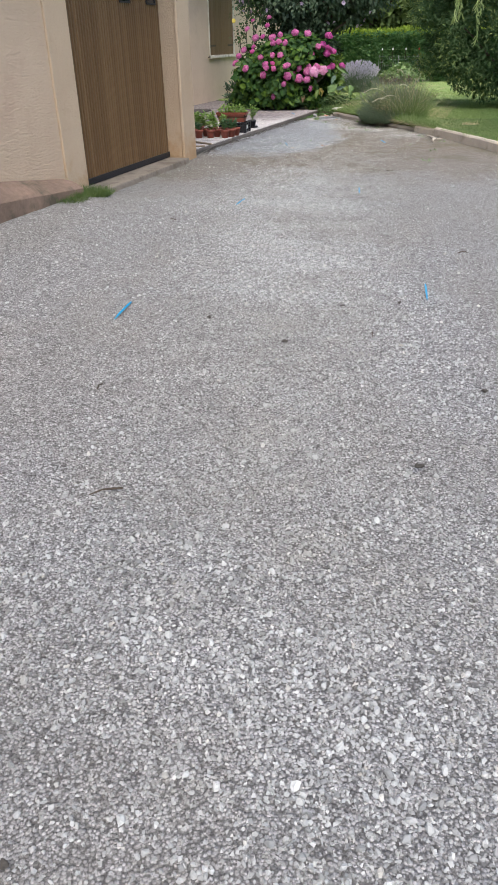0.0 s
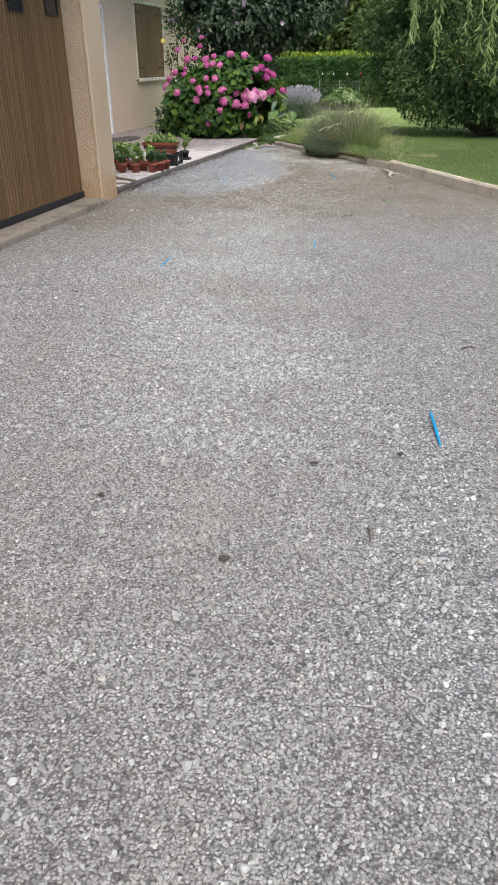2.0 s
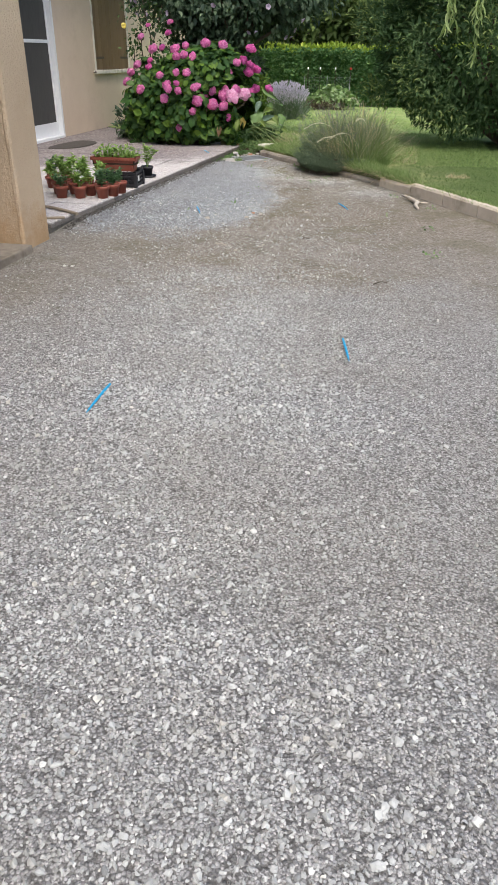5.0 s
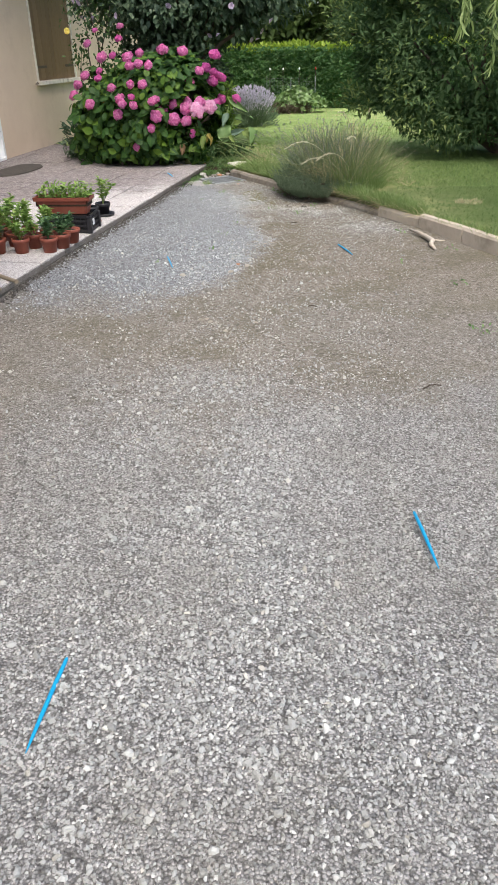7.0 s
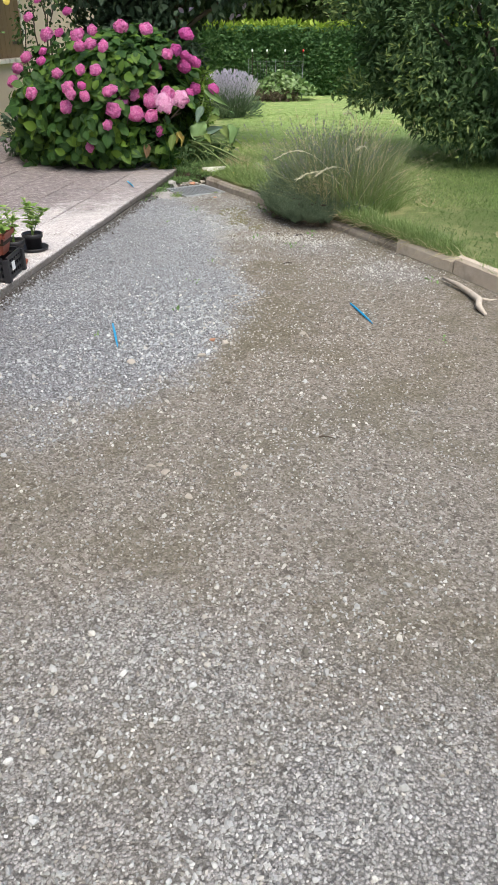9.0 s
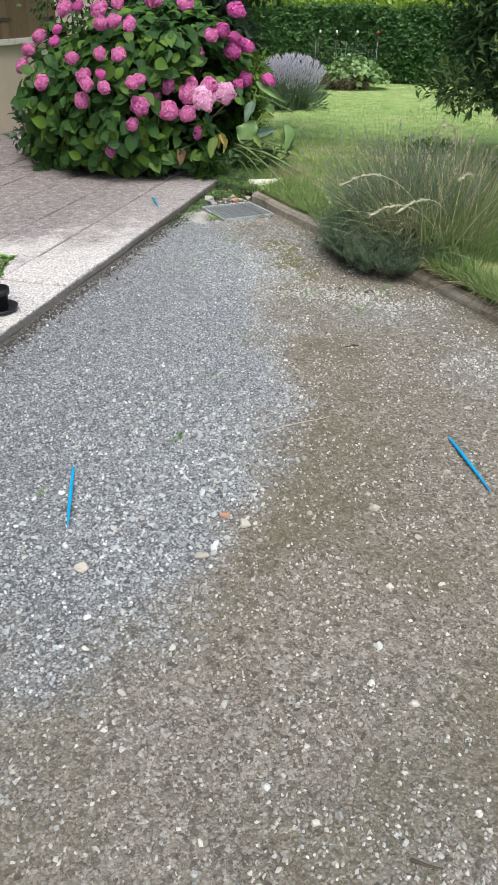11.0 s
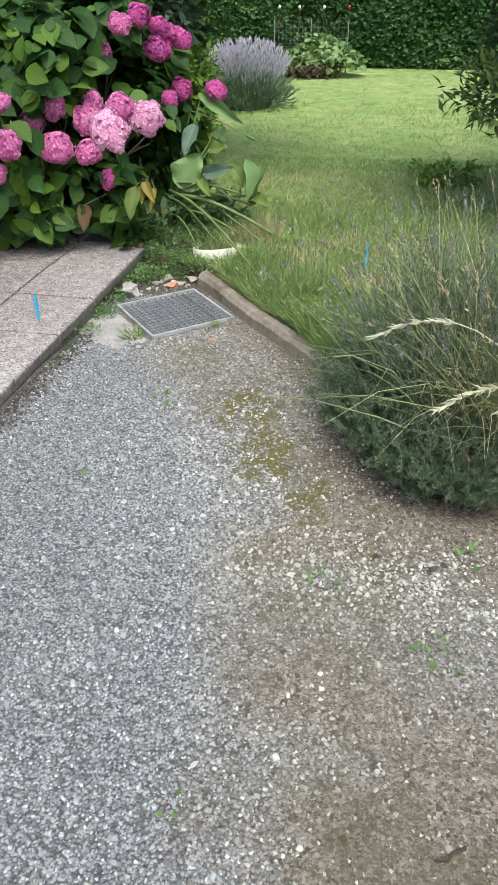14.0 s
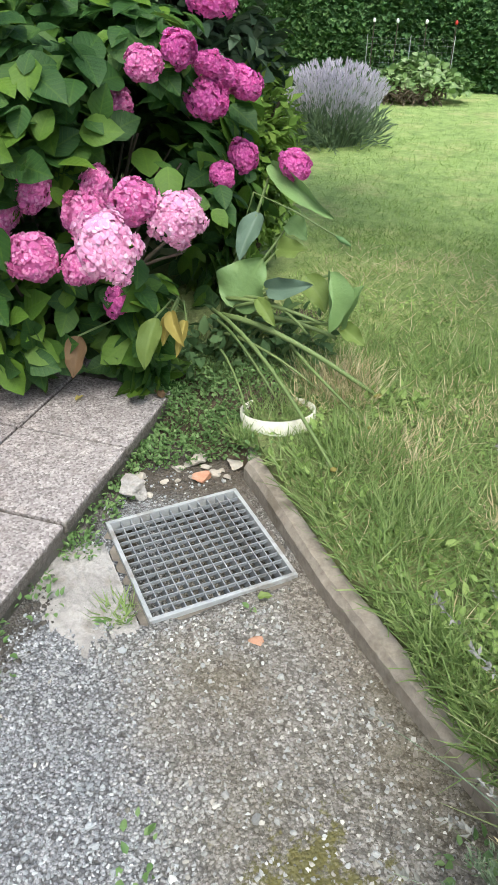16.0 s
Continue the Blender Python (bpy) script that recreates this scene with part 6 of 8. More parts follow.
def build_planter():
    root = thing("planter", pose(-0.33, 8.86, 0.232, 0, 0, 4), label="long terracotta planter of seedlings resting on a crate", category="planter")
    bm = bmesh.new()
    def ring(w, d, z):
        return [bm.verts.new((sx * w / 2, sy * d / 2, z)) for sx, sy in ((-1, -1), (1, -1), (1, 1), (-1, 1))]
    rows = [ring(0.38, 0.12, 0), ring(0.43, 0.155, 0.1), ring(0.455, 0.18, 0.102), ring(0.46, 0.185, 0.13), ring(0.435, 0.16, 0.13), ring(0.425, 0.15, 0.105)]
    for a, b in zip(rows, rows[1:]):
        for k in range(4):
            bm.faces.new((a[k], a[(k + 1) % 4], b[(k + 1) % 4], b[k]))
    bm.faces.new(rows[0][::-1])
    bmesh.ops.bevel(bm, geom=[e for e in bm.edges if abs(e.verts[0].co.z - e.verts[1].co.z) > 0.02], offset=0.012, segments=2, affect="EDGES")
    part("trough", bm, M_TERRA, root)
    part("soil", boxed(-0.21, 0.21, -0.073, 0.073, 0.06, 0.112), M_SOIL, root)
    rng = np.random.default_rng(5)
    n = 260
    pos = np.stack([rng.uniform(-0.19, 0.2, n), rng.uniform(-0.06, 0.06, n), 0.11 + rng.random(n) ** 1.5 * 0.11], 1)
    out = unit(rng.normal(size=(n, 3)) + np.array([0, 0, 0.5]))
    part("leaves", soup("leaves", *foliage(rng, pos, out, 0.045, 0.026, "oval", 0.1, 0.4), M_POTLEAF), None, root)
    for k in range(9):
        x, y = rng.uniform(-0.18, 0.18), rng.uniform(-0.05, 0.05)
        part("stem", tube(bmesh.new(), [(x, y, 0.11), (x + 0.01, y, 0.2)], 0.002, 5), M_POTLEAF, root)


build_planter()
for k, (x, y) in enumerate([(-0.27, 9.28), (-0.22, 9.46)]):
    potted_plant(x, y, 40 + k, 0.2, M_POTLEAF, POT_BLACK, 1.05, 40, 0.045, "leggy green seedling in a black plastic pot on the terrace")
_t = thing("saucer", pose(-0.2, 9.13, 0.09), label="shallow terracotta plant saucer on the terrace", category="saucer")
part("dish", finish(lathe(bmesh.new(), [(0.05, 0), (0.064, 0.02), (0.068, 0.02), (0.06, 0.004), (0.002, 0.004)], 24), "dish", M_TERRA, True), None, _t)
_t = thing("tray", pose(-0.22, 9.46, 0.091), label="flat black plastic plant saucer on the terrace", category="saucer")
part("dish", finish(lathe(bmesh.new(), [(0.075, 0), (0.092, 0.022), (0.096, 0.022), (0.09, 0.004), (0.002, 0.004)], 24), "dish", M_BLACK, True), None, _t)
_m = thing("doormat", pose(-2.3, 12.05, 0.09, 0, 0, -3), label="dark half-round coir doormat before the screen door", category="doormat")
_bm = bmesh.new()
_prof = [(0.33 * (abs(math.cos(a)) ** 0.6) * (1 if math.cos(a) > 0 else -0.35), 0.5 * math.sin(a)) for a in np.linspace(0, 2 * math.pi, 40, endpoint=False)]
_top = [_bm.verts.new((x, y, 0.014)) for x, y in _prof]
_low = [_bm.verts.new((x * 1.02, y * 1.02, 0.0)) for x, y in _prof]
_bm.faces.new(_top)
for _k in range(40):
    _bm.faces.new((_top[_k], _top[_k - 1], _low[_k - 1], _low[_k]))
part("coir_face", _bm, M_MAT, _m)
tagged(part("garden_hose", tube(bmesh.new(), [(-0.75, 7.66, 0.103), (-0.6, 7.63, 0.103), (-0.42, 7.57, 0.104), (-0.25, 7.47, 0.103), (-0.1, 7.36, 0.105)], 0.013, 10), M_HOSE), "short end of tan garden hose on the terrace", "hose")
tagged(part("terrace_pipe", tube(bmesh.new(), [(-0.62, 7.2, 0.1), (-0.45, 7.17, 0.1), (-0.28, 7.17, 0.1), (-0.14, 7.22, 0.1)], 0.01, 8), M_HOSE), "thin pale pipe lying at the terrace end", "pipe")

# ---------------------------------------------------------------- drain, sticks, branch, rubble
def build_grate():
    root = thing("drain_grate", pose(GRATE_AT[0], GRATE_AT[1], 0.0, 0, 0, math.degrees(GRATE_TURN)), label="square galvanised steel drain grating set in concrete", category="drain grate")
    h, n = GRATE_SIDE / 2, 13
    for sx, sy, lx, ly in ((0, -1, h, 0.006), (0, 1, h, 0.006), (-1, 0, 0.006, h - 0.012), (1, 0, 0.006, h - 0.012)):
        cx, cy = sx * (h - 0.006), sy * (h - 0.006)
        part("frame_bar", boxed(cx - lx, cx + lx, cy - ly, cy + ly, -0.03, 0.016, bevel=0.0015), M_GALV_FRAME, root)
    inner = 2 * (h - 0.012)
    flat = finish(boxed(-0.0016, 0.0016, -inner / 2, inner / 2, -0.022, 0.012), "bearing_bar", M_GALV)
    rod = finish(boxed(-inner / 2, inner / 2, -0.002, 0.002, 0.001, 0.0115), "cross_bar", M_GALV)
    for k in range(1, n):
        part("bearing_bar", flat, None, root, at=pose(-inner / 2 + inner * k / n, 0, 0))
        part("cross_bar", rod, None, root, at=pose(0, -inner / 2 + inner * k / n, 0))
    bm = bmesh.new()
    for b in ((-h - 0.02, h + 0.02, -h - 0.03, -h), (-h - 0.02, h + 0.02, h, h + 0.02), (-h - 0.02, -h, -h, h), (h, h + 0.02, -h, h)):
        box(bm, *b, -0.31, 0.0)
    part("pit_wall", bm, M_PIT, root, "rough concrete pit")


build_grate()


def blue_stick(x0, y0, x1, y1, z=0.006):
    a, b = Vector((x0, y0, z)), Vector((x1, y1, z))
    d = b - a
    root = tagged(part("blue_stick", tube(bmesh.new(), [a + d * f + Vector((0, 0, 0.003 * math.sin(f * 3.14))) for f in (0, 0.02, 0.3, 0.6, 0.85, 1.0)], [0.0026, 0.005, 0.0058, 0.0056, 0.0042, 0.0012], 8), M_BLUE), "tapered bright blue plastic stick lying on the ground", "stick", "blue sticks along the drive")
    return root


for s in ((1.62, 1.53, 1.66, 1.25), (3.17, 2.26, 3.21, 1.97), (1.32, 4.46, 1.33, 4.18), (2.24, 5.22, 2.295, 4.93), (1.885, 8.86, 2.005, 8.54), (0.62, 8.39, 0.735, 8.08)):
    blue_stick(*s, z=0.012)
blue_stick(-0.22, 11.84, -0.08, 11.55, 0.1)
blue_stick(1.32, 12.6, 1.3, 12.2, 0.165)

_b = thing("fallen_branch", pose(2.58, 9.05, 0), label="short bleached dead branch lying near the kerb", category="branch")
_bm = tube(bmesh.new(), [(-0.11, 0.32, 0.02), (-0.05, 0.18, 0.03), (0.01, 0.05, 0.022), (0.04, -0.1, 0.03), (0.02, -0.2, 0.026), (0.045, -0.3, 0.014)], [0.008, 0.015, 0.019, 0.02, 0.018, 0.01], 8)
tube(_bm, [(0.03, -0.06, 0.025), (0.1, -0.1, 0.03), (0.14, -0.08, 0.03)], [0.011, 0.009, 0.003], 6)
part("wood", _bm, M_DEADWOOD, _b, smooth=True)
_rng = random.Random(9)
for x, y in ((1.05, 3.5), (3.9, 0.6), (2.45, -0.2), (2.0, 0.45), (3.3, 3.0), (2.35, 6.2), (1.5, 9.6), (1.75, 7.3), (3.0, 1.4)):
    a, L = _rng.random() * 6.3, _rng.uniform(0.05, 0.12)
    pts = [(x + math.cos(a) * L * f + _rng.uniform(-.008, .008), y + math.sin(a) * L * f + _rng.uniform(-.008, .008), 0.014 + 0.01 * math.sin(f * 3)) for f in (0, .33, .66, 1)]
    tagged(part("twig", tube(bmesh.new(), pts, [0.004, 0.0035, 0.003, 0.002], 6), M_TWIG), "thin dark twig lying on the gravel", "twig", "twigs on the drive")
for _x, _y, _s in ((2.78, 1.75, .011), (2.62, 1.17, .013), (2.14, 1.4, .012), (3.07, 1.88, .01), (3.36, 0.2, .015), (3.55, 0.86, .013), (2.8, -1.35, .01), (1.5, 10.33, .012), (1.53, 10.35, .009), (1.35, 10.36, .008)):
    tagged(part("dark_stone", rocky(bmesh.new(), (_x, _y, 0.012 + _s * 0.55), (_s * 1.1, _s, _s * 1.1), int(_x * 100)), M_CLOD), "dark earthy stone lying on the gravel", "stone", "dark stones on the drive")
for _x, _y, _s in ((1.18, 8.25, .013), (0.66, 11.66, .015)):
    tagged(part("brick_piece", rocky(bmesh.new(), (_x, _y, _s * 0.4), (_s * 1.2, _s, _s), int(_y * 10)), M_BRICKBIT), "small orange brick fragment in the gravel", "brick piece")
for _x, _y, _s in ((1.64, 8.38, .014), (1.25, 8.22, .016), (1.16, 8.05, .014), (1.15, 7.04, .013), (1.18, 7.06, .012), (1.21, 7.015, .014), (1.32, 6.87, .015), (1.47, 7.03, .012), (1.49, 7.08, .013), (0.84, 7.93, .017), (1.97, 9.12, .012)):
    tagged(part("pale_stone", rocky(bmesh.new(), (_x, _y, _s * 0.4), (_s * 1.2, _s, _s), int(_y * 100)), M_RUBBLE), "larger pale limestone chip lying in the gravel", "stone")
for _p in (((1.65, 8.38, .01), (1.655, 8.355, .016), (1.663, 8.335, .014), (1.67, 8.32, .008)), ((1.22, 8.76, .009), (1.28, 8.805, .016), (1.34, 8.845, .018), (1.4, 8.885, .016), (1.445, 8.935, .009)), ((1.19, 8.92, .01), (1.21, 8.912, .014), (1.235, 8.908, .013), (1.26, 8.9, .009))):
    tagged(part("straw_stalk", tube(bmesh.new(), _p, [0.0016] + [0.0018] * (len(_p) - 2) + [0.001], 5), M_DEADWOOD), "thin dry straw stalk lying on the drive", "straw stalk")
tagged(part("rubble_stone", rocky(bmesh.new(), (0.15, 12.13, 0.03), (0.055, 0.045, 0.06), 3), M_MORTAR), "lump of pale mortar rubble beside the drain", "rubble")
for k, (x, y, s) in enumerate(((0.3, 12.36, .03), (0.42, 12.37, .028), (0.36, 12.3, .02), (0.24, 12.3, .018), (0.47, 12.42, .03), (0.14, 12.22, .02), (0.22, 12.22, .012), (0.27, 12.33, .014), (0.38, 12.33, .012), (0.33, 12.33, .016), (0.2, 12.14, .012), (0.26, 12.24, .01), (0.41, 12.3, .013), (0.11, 12.16, .014), (0.3, 12.27, .012))):
    tagged(part("rubble_stone", rocky(bmesh.new(), (x, y, max(0.0, float(bed_height(x, y))) + s * 0.4), (s * 1.1, s, s), 20 + k), M_RUBBLE), "small pale stone beside the drain", "stone")
tagged(part("brick_piece", rocky(bmesh.new(), (0.33, 12.27, 0.014), (0.04, 0.026, 0.03), 8), M_BRICKBIT), "broken piece of orange brick beside the drain", "brick piece")
_bm, _rows = bmesh.new(), []
for _i in range(43):
    _row = []
    for _j in range(55):
        _u, _v = _i / 21 - 1, _j / 27 - 1
        _nz = noise.noise(Vector((_u * 2.2, _v * 2.2, 3.0))) * 0.4 + noise.noise(Vector((_u * 7, _v * 7, 8.0))) * 0.35 + noise.noise(Vector((_u * 19, _v * 19, 2.0))) * 0.3
        _s, _w = 0.25 + 0.21 * _v, 0.025 + 0.115 * (_u + 1)
        _row.append(_bm.verts.new((0.125 + 0.624 * _s - 0.781 * _w, 11.973 - 0.781 * _s - 0.624 * _w, 0.006 + 0.014 * (0.6 - (max(_u, -0.3) ** 2 + _v * _v) ** 0.8 + _nz))))
    _rows.append(_row)
for _p, _q in zip(_rows, _rows[1:]):
    for _j in range(54):
        _bm.faces.new((_p[_j], _q[_j], _q[_j + 1], _p[_j + 1]))
tagged(part("mortar_patch", _bm, M_MORTAR, smooth=True), "rough pale mortar patch beside the drain", "mortar patch", kind="structure")

# white ring: the rim of a plastic pot sunk into the grass
_r = thing("pot_rim", pose(0.52, 12.56, 0.076, -9, -5, 0), label="cream plastic pot rim sunk into the grass", category="pot rim")
_bm = bmesh.new()
_rings = [[_bm.verts.new((r * math.cos(a), r * math.sin(a), z)) for a in np.linspace(0, 6.283, 36, endpoint=False)] for r, z in ((0.128, -0.06), (0.132, 0.05), (0.126, 0.053), (0.121, -0.06))]
for _a, _c in zip(_rings, _rings[1:] + _rings[:1]):
    for _k in range(36):
        _bm.faces.new((_a[_k], _a[(_k + 1) % 36], _c[(_k + 1) % 36], _c[_k]))
part("rim", _bm, M_RING, _r, smooth=True)

# ---------------------------------------------------------------- broad-leaved plant by the hydrangea
def broad_leaf(length, width, curl, fold, seed, mat):
    """A large soft leaf, widest below the middle, with a sunken rib, side veins and a ruffled edge."""
    bm = bmesh.new()
    nu, nv = 22, 13
    g = []
    for i in range(nu + 1):
        u = i / nu
        w = width * (math.sin(math.pi * min(1, u ** 0.8 * 0.94 + 0.05)) ** 0.75 * (1.05 - 0.25 * u) + 0.05 * math.sin(u * 19 + seed * 2.3) * u * (1 - u) * 4 * 0.5)
        sway = 0.08 * width * math.sin(u * 3.2 + seed)
        row = []
        for j in range(nv):
            s = (j / (nv - 1) - 0.5) * 2
            vein = 0.012 * width * math.sin((u * 9 - abs(s) * 1.6) * 6.283) * abs(s) * (1 - abs(s)) * 4
            ruffle = 0.09 * width * abs(s) ** 3 * math.sin(u * 13 + seed * 1.7 + (2 if s > 0 else 0))
            rib = -0.03 * width * math.exp(-(s / 0.1) ** 2)
            row.append(bm.verts.new((u * length, s * w / 2 * (1 - 0.15 * fold * abs(s)) + sway, curl * (u - u * u) * length + abs(s) ** 1.5 * fold * w + vein + ruffle + rib)))
        g.append(row)
    for i in range(nu):
        for j in range(nv - 1):
            bm.faces.new((g[i][j], g[i][j + 1], g[i + 1][j + 1], g[i + 1][j]))
    return finish(bm, "leaf", mat, True)


def build_broad_plant():
    """Arum-like clump collapsed towards the lawn: pale stalks fanned out, leaves lying on them."""
    o = Vector((0.2, 12.95, 0.08))
    root = thing("broad_leaf_plant", Matrix.Translation(o), label="broad-leaved plant flopping over beside the hydrangea", category="plant")
    # base, tip, width, curl, fold, roll, material
    rows = [((0.272, 12.9, 0.331), (0.361, 12.95, 0.517), 0.21, 0.05, 0.1, 0, M_BROAD),
            ((0.342, 13.12, 0.802), (0.604, 13.0, 0.67), 0.085, 0.2, 0.6, 35, M_BROAD),
            ((0.313, 13.05, 0.651), (0.28, 12.95, 0.5), 0.09, 0.1, 0.3, 0, M_BLUELEAF),
            ((0.387, 12.9, 0.422), (0.565, 12.85, 0.476), 0.085, 0.2, 0.3, 20, M_BLUELEAF),
            ((0.611, 12.95, 0.491), (0.626, 12.85, 0.3), 0.11, 0.5, 0.7, -30, M_BROAD),
            ((0.666, 12.9, 0.31), (0.745, 12.9, 0.467), 0.1, 0.2, 0.45, -20, M_BROAD),
            ((0.522, 12.95, 0.469), (0.611, 12.9, 0.355), 0.1, 0.2, 0.2, 0, M_LIMELEAF),
            ((0.416, 13.1, 0.604), (0.507, 13.05, 0.572), 0.09, 0.2, 0.2, 0, M_BROAD),
            ((0.363, 12.85, 0.397), (0.452, 12.8, 0.327), 0.06, 0.2, 0.3, 0, M_LIMELEAF),
            ((0.391, 13.05, 0.521), (0.518, 13.0, 0.549), 0.09, 0.2, 0.2, 0, M_LIMELEAF),
            ((0.675, 12.9, 0.318), (0.767, 12.85, 0.263), 0.07, 0.2, 0.3, 0, M_LIMELEAF)]
    for k, (p, q, w, curl, fold, roll, mat) in enumerate(rows):
        p, q = Vector(p), Vector(q)
        d = (q - p).normalized()
        face = Vector((0.1, -0.75, 0.65))
        side = face.cross(d).normalized()
        turn = Matrix((d, side, d.cross(side))).transposed().to_4x4()
        part("leaf", broad_leaf((q - p).length, w, curl, fold, k, mat), None, root, at=Matrix.Translation(p - o) @ turn @ Matrix.Rotation(radians(roll), 4, "X"))
        b = Vector((0.2 + 0.03 * math.sin(k * 2.1), 12.95 + 0.03 * math.cos(k * 1.7), 0.08))
        mid = b.lerp(p, 0.5) + Vector((0, 0, 0.1))
        part("stalk", tube(bmesh.new(), [b - o, b.lerp(mid, 0.6) + Vector((0, 0, 0.04)) - o, mid - o, p - o + d * 0.01], [0.008, 0.0075, 0.0065, 0.0045], 7), M_STALK, root, smooth=True)
    for pts, r in ((((0.22, 12.9, 0.3), (0.42, 12.8, 0.34), (0.62, 12.78, 0.24), (0.84, 12.75, 0.125)), 0.0115), (((0.2, 12.85, 0.34), (0.4, 12.68, 0.34), (0.58, 12.48, 0.22), (0.75, 12.26, 0.125)), 0.008),
                   (((0.22, 12.92, 0.36), (0.36, 12.86, 0.4), (0.5, 12.85, 0.37), (0.6, 12.86, 0.33)), 0.0085),
                   (((0.2, 12.9, 0.28), (0.3, 12.78, 0.3), (0.4, 12.7, 0.22), (0.5, 12.62, 0.13)), 0.006), (((0.24, 12.95, 0.34), (0.34, 12.88, 0.42), (0.46, 12.86, 0.4), (0.56, 12.84, 0.29)), 0.007),
                   (((0.2, 12.92, 0.22), (0.34, 12.82, 0.26), (0.5, 12.76, 0.22), (0.66, 12.7, 0.125)), 0.006), (((0.18, 12.88, 0.2), (0.28, 12.72, 0.26), (0.36, 12.62, 0.2), (0.42, 12.5, 0.13)), 0.005),
                   (((0.5, 12.84, 0.24), (0.6, 12.7, 0.22), (0.72, 12.62, 0.17), (0.83, 12.53, 0.125)), 0.006),
                   (((0.22, 12.95, 0.3), (0.4, 12.88, 0.34), (0.56, 12.88, 0.31), (0.66, 12.9, 0.26)), 0.01)):
        n = [Vector(p) - o for p in pts]
        fine = [n[0].lerp(n[1], f).lerp(n[1].lerp(n[2], f), f).lerp(n[1].lerp(n[2], f).lerp(n[2].lerp(n[3], f), f), f) for f in np.linspace(0, 1, 9)]
        part("stalk", tube(bmesh.new(), fine, [r * (1.05 - 0.35 * i / 8) for i in range(9)], 8), M_STALK, root, "pale green fallen stalk", smooth=True)
        if pts[3][0] > 0.7 and pts[3][2] < 0.13:
            part("stalk_end", rocky(bmesh.new(), n[3], (r * 1.5, r * 1.3, r * 1.6), 7), M_YELLOWLEAF, root, "withered yellow stalk end", smooth=True)
    bud = [(0.24, 13.0, 0.5), (0.3, 13.05, 0.72), (0.46, 13.0, 0.68), (0.62, 12.95, 0.62)]
    stem = part("bud_stalk", tube(bmesh.new(), [Vector(p) - o for p in bud], [0.004, 0.004, 0.0035, 0.003], 6), M_STALK, root)
    part("bud", lathe(bmesh.new(), [(0.003, 0), (0.009, 0.015), (0.01, 0.03), (0.004, 0.06), (0.001, 0.064)], 8), M_BROAD, stem, at=Matrix.Translation(Vector(bud[3]) - o) @ Vector((0.8, -0.2, -0.35)).to_track_quat("Z", "Y").to_matrix().to_4x4(), smooth=True)
    for k, (p, q, w) in enumerate((((0.11, 12.5, 0.44), (0.1, 12.42, 0.29), 0.075), ((0.16, 12.52, 0.46), (0.22, 12.46, 0.37), 0.05), ((0.16, 12.54, 0.44), (0.14, 12.47, 0.36), 0.045), ((0.2, 12.55, 0.42), (0.19, 12.46, 0.33), 0.04), ((-0.17, 12.5, 0.34), (-0.165, 12.42, 0.22), 0.075))):
        p, q = Vector(p), Vector(q)
        d = (q - p).normalized()
        side = Vector((0.15, -0.9, 0.4)).cross(d).normalized()
        part("dying_leaf", broad_leaf((q - p).length, w * 1.1, 0.35, 0.7 if k in (1, 2, 3) else 0.3, 40 + k, M_LIMELEAF if k == 0 else M_DRYLEAF if k == 4 else M_YELLOWLEAF), None, root, "yellowing leaf", at=Matrix.Translation(p - o) @ Matrix((d, side, d.cross(side))).transposed().to_4x4())
        part("leaf_stem", tube(bmesh.new(), [p - o, p.lerp(Vector((0.12, 12.75, 0.4)), 0.6) + Vector((0, 0, 0.03)) - o, Vector((0.12, 12.78, 0.35)) - o], 0.0035, 6), M_STALK, root)


build_broad_plant()
for _x, _y, _z, _s, _a, _m, _note in ((0.63, 11.79, 0.02, 0.04, 20, M_LIMELEAF, "green leaf fallen beside the drain"), (-0.2, 12.48, 0.096, 0.035, 70, M_YELLOWLEAF, "yellow leaf fallen on the terrace"), (0.09, 12.57, 0.1, 0.06, 130, M_DRYLEAF, "withered brown leaf on the flower bed"), (0.05, 12.63, 0.1, 0.05, 200, M_DRYLEAF, "withered brown leaf on the flower bed")):
    tagged(part("fallen_leaf", broad_leaf(_s, _s * 0.62, 0.2, 0.2, _a, _m), None, None, at=pose(_x, _y, _z, 8, -6, _a)), _note, "leaf")


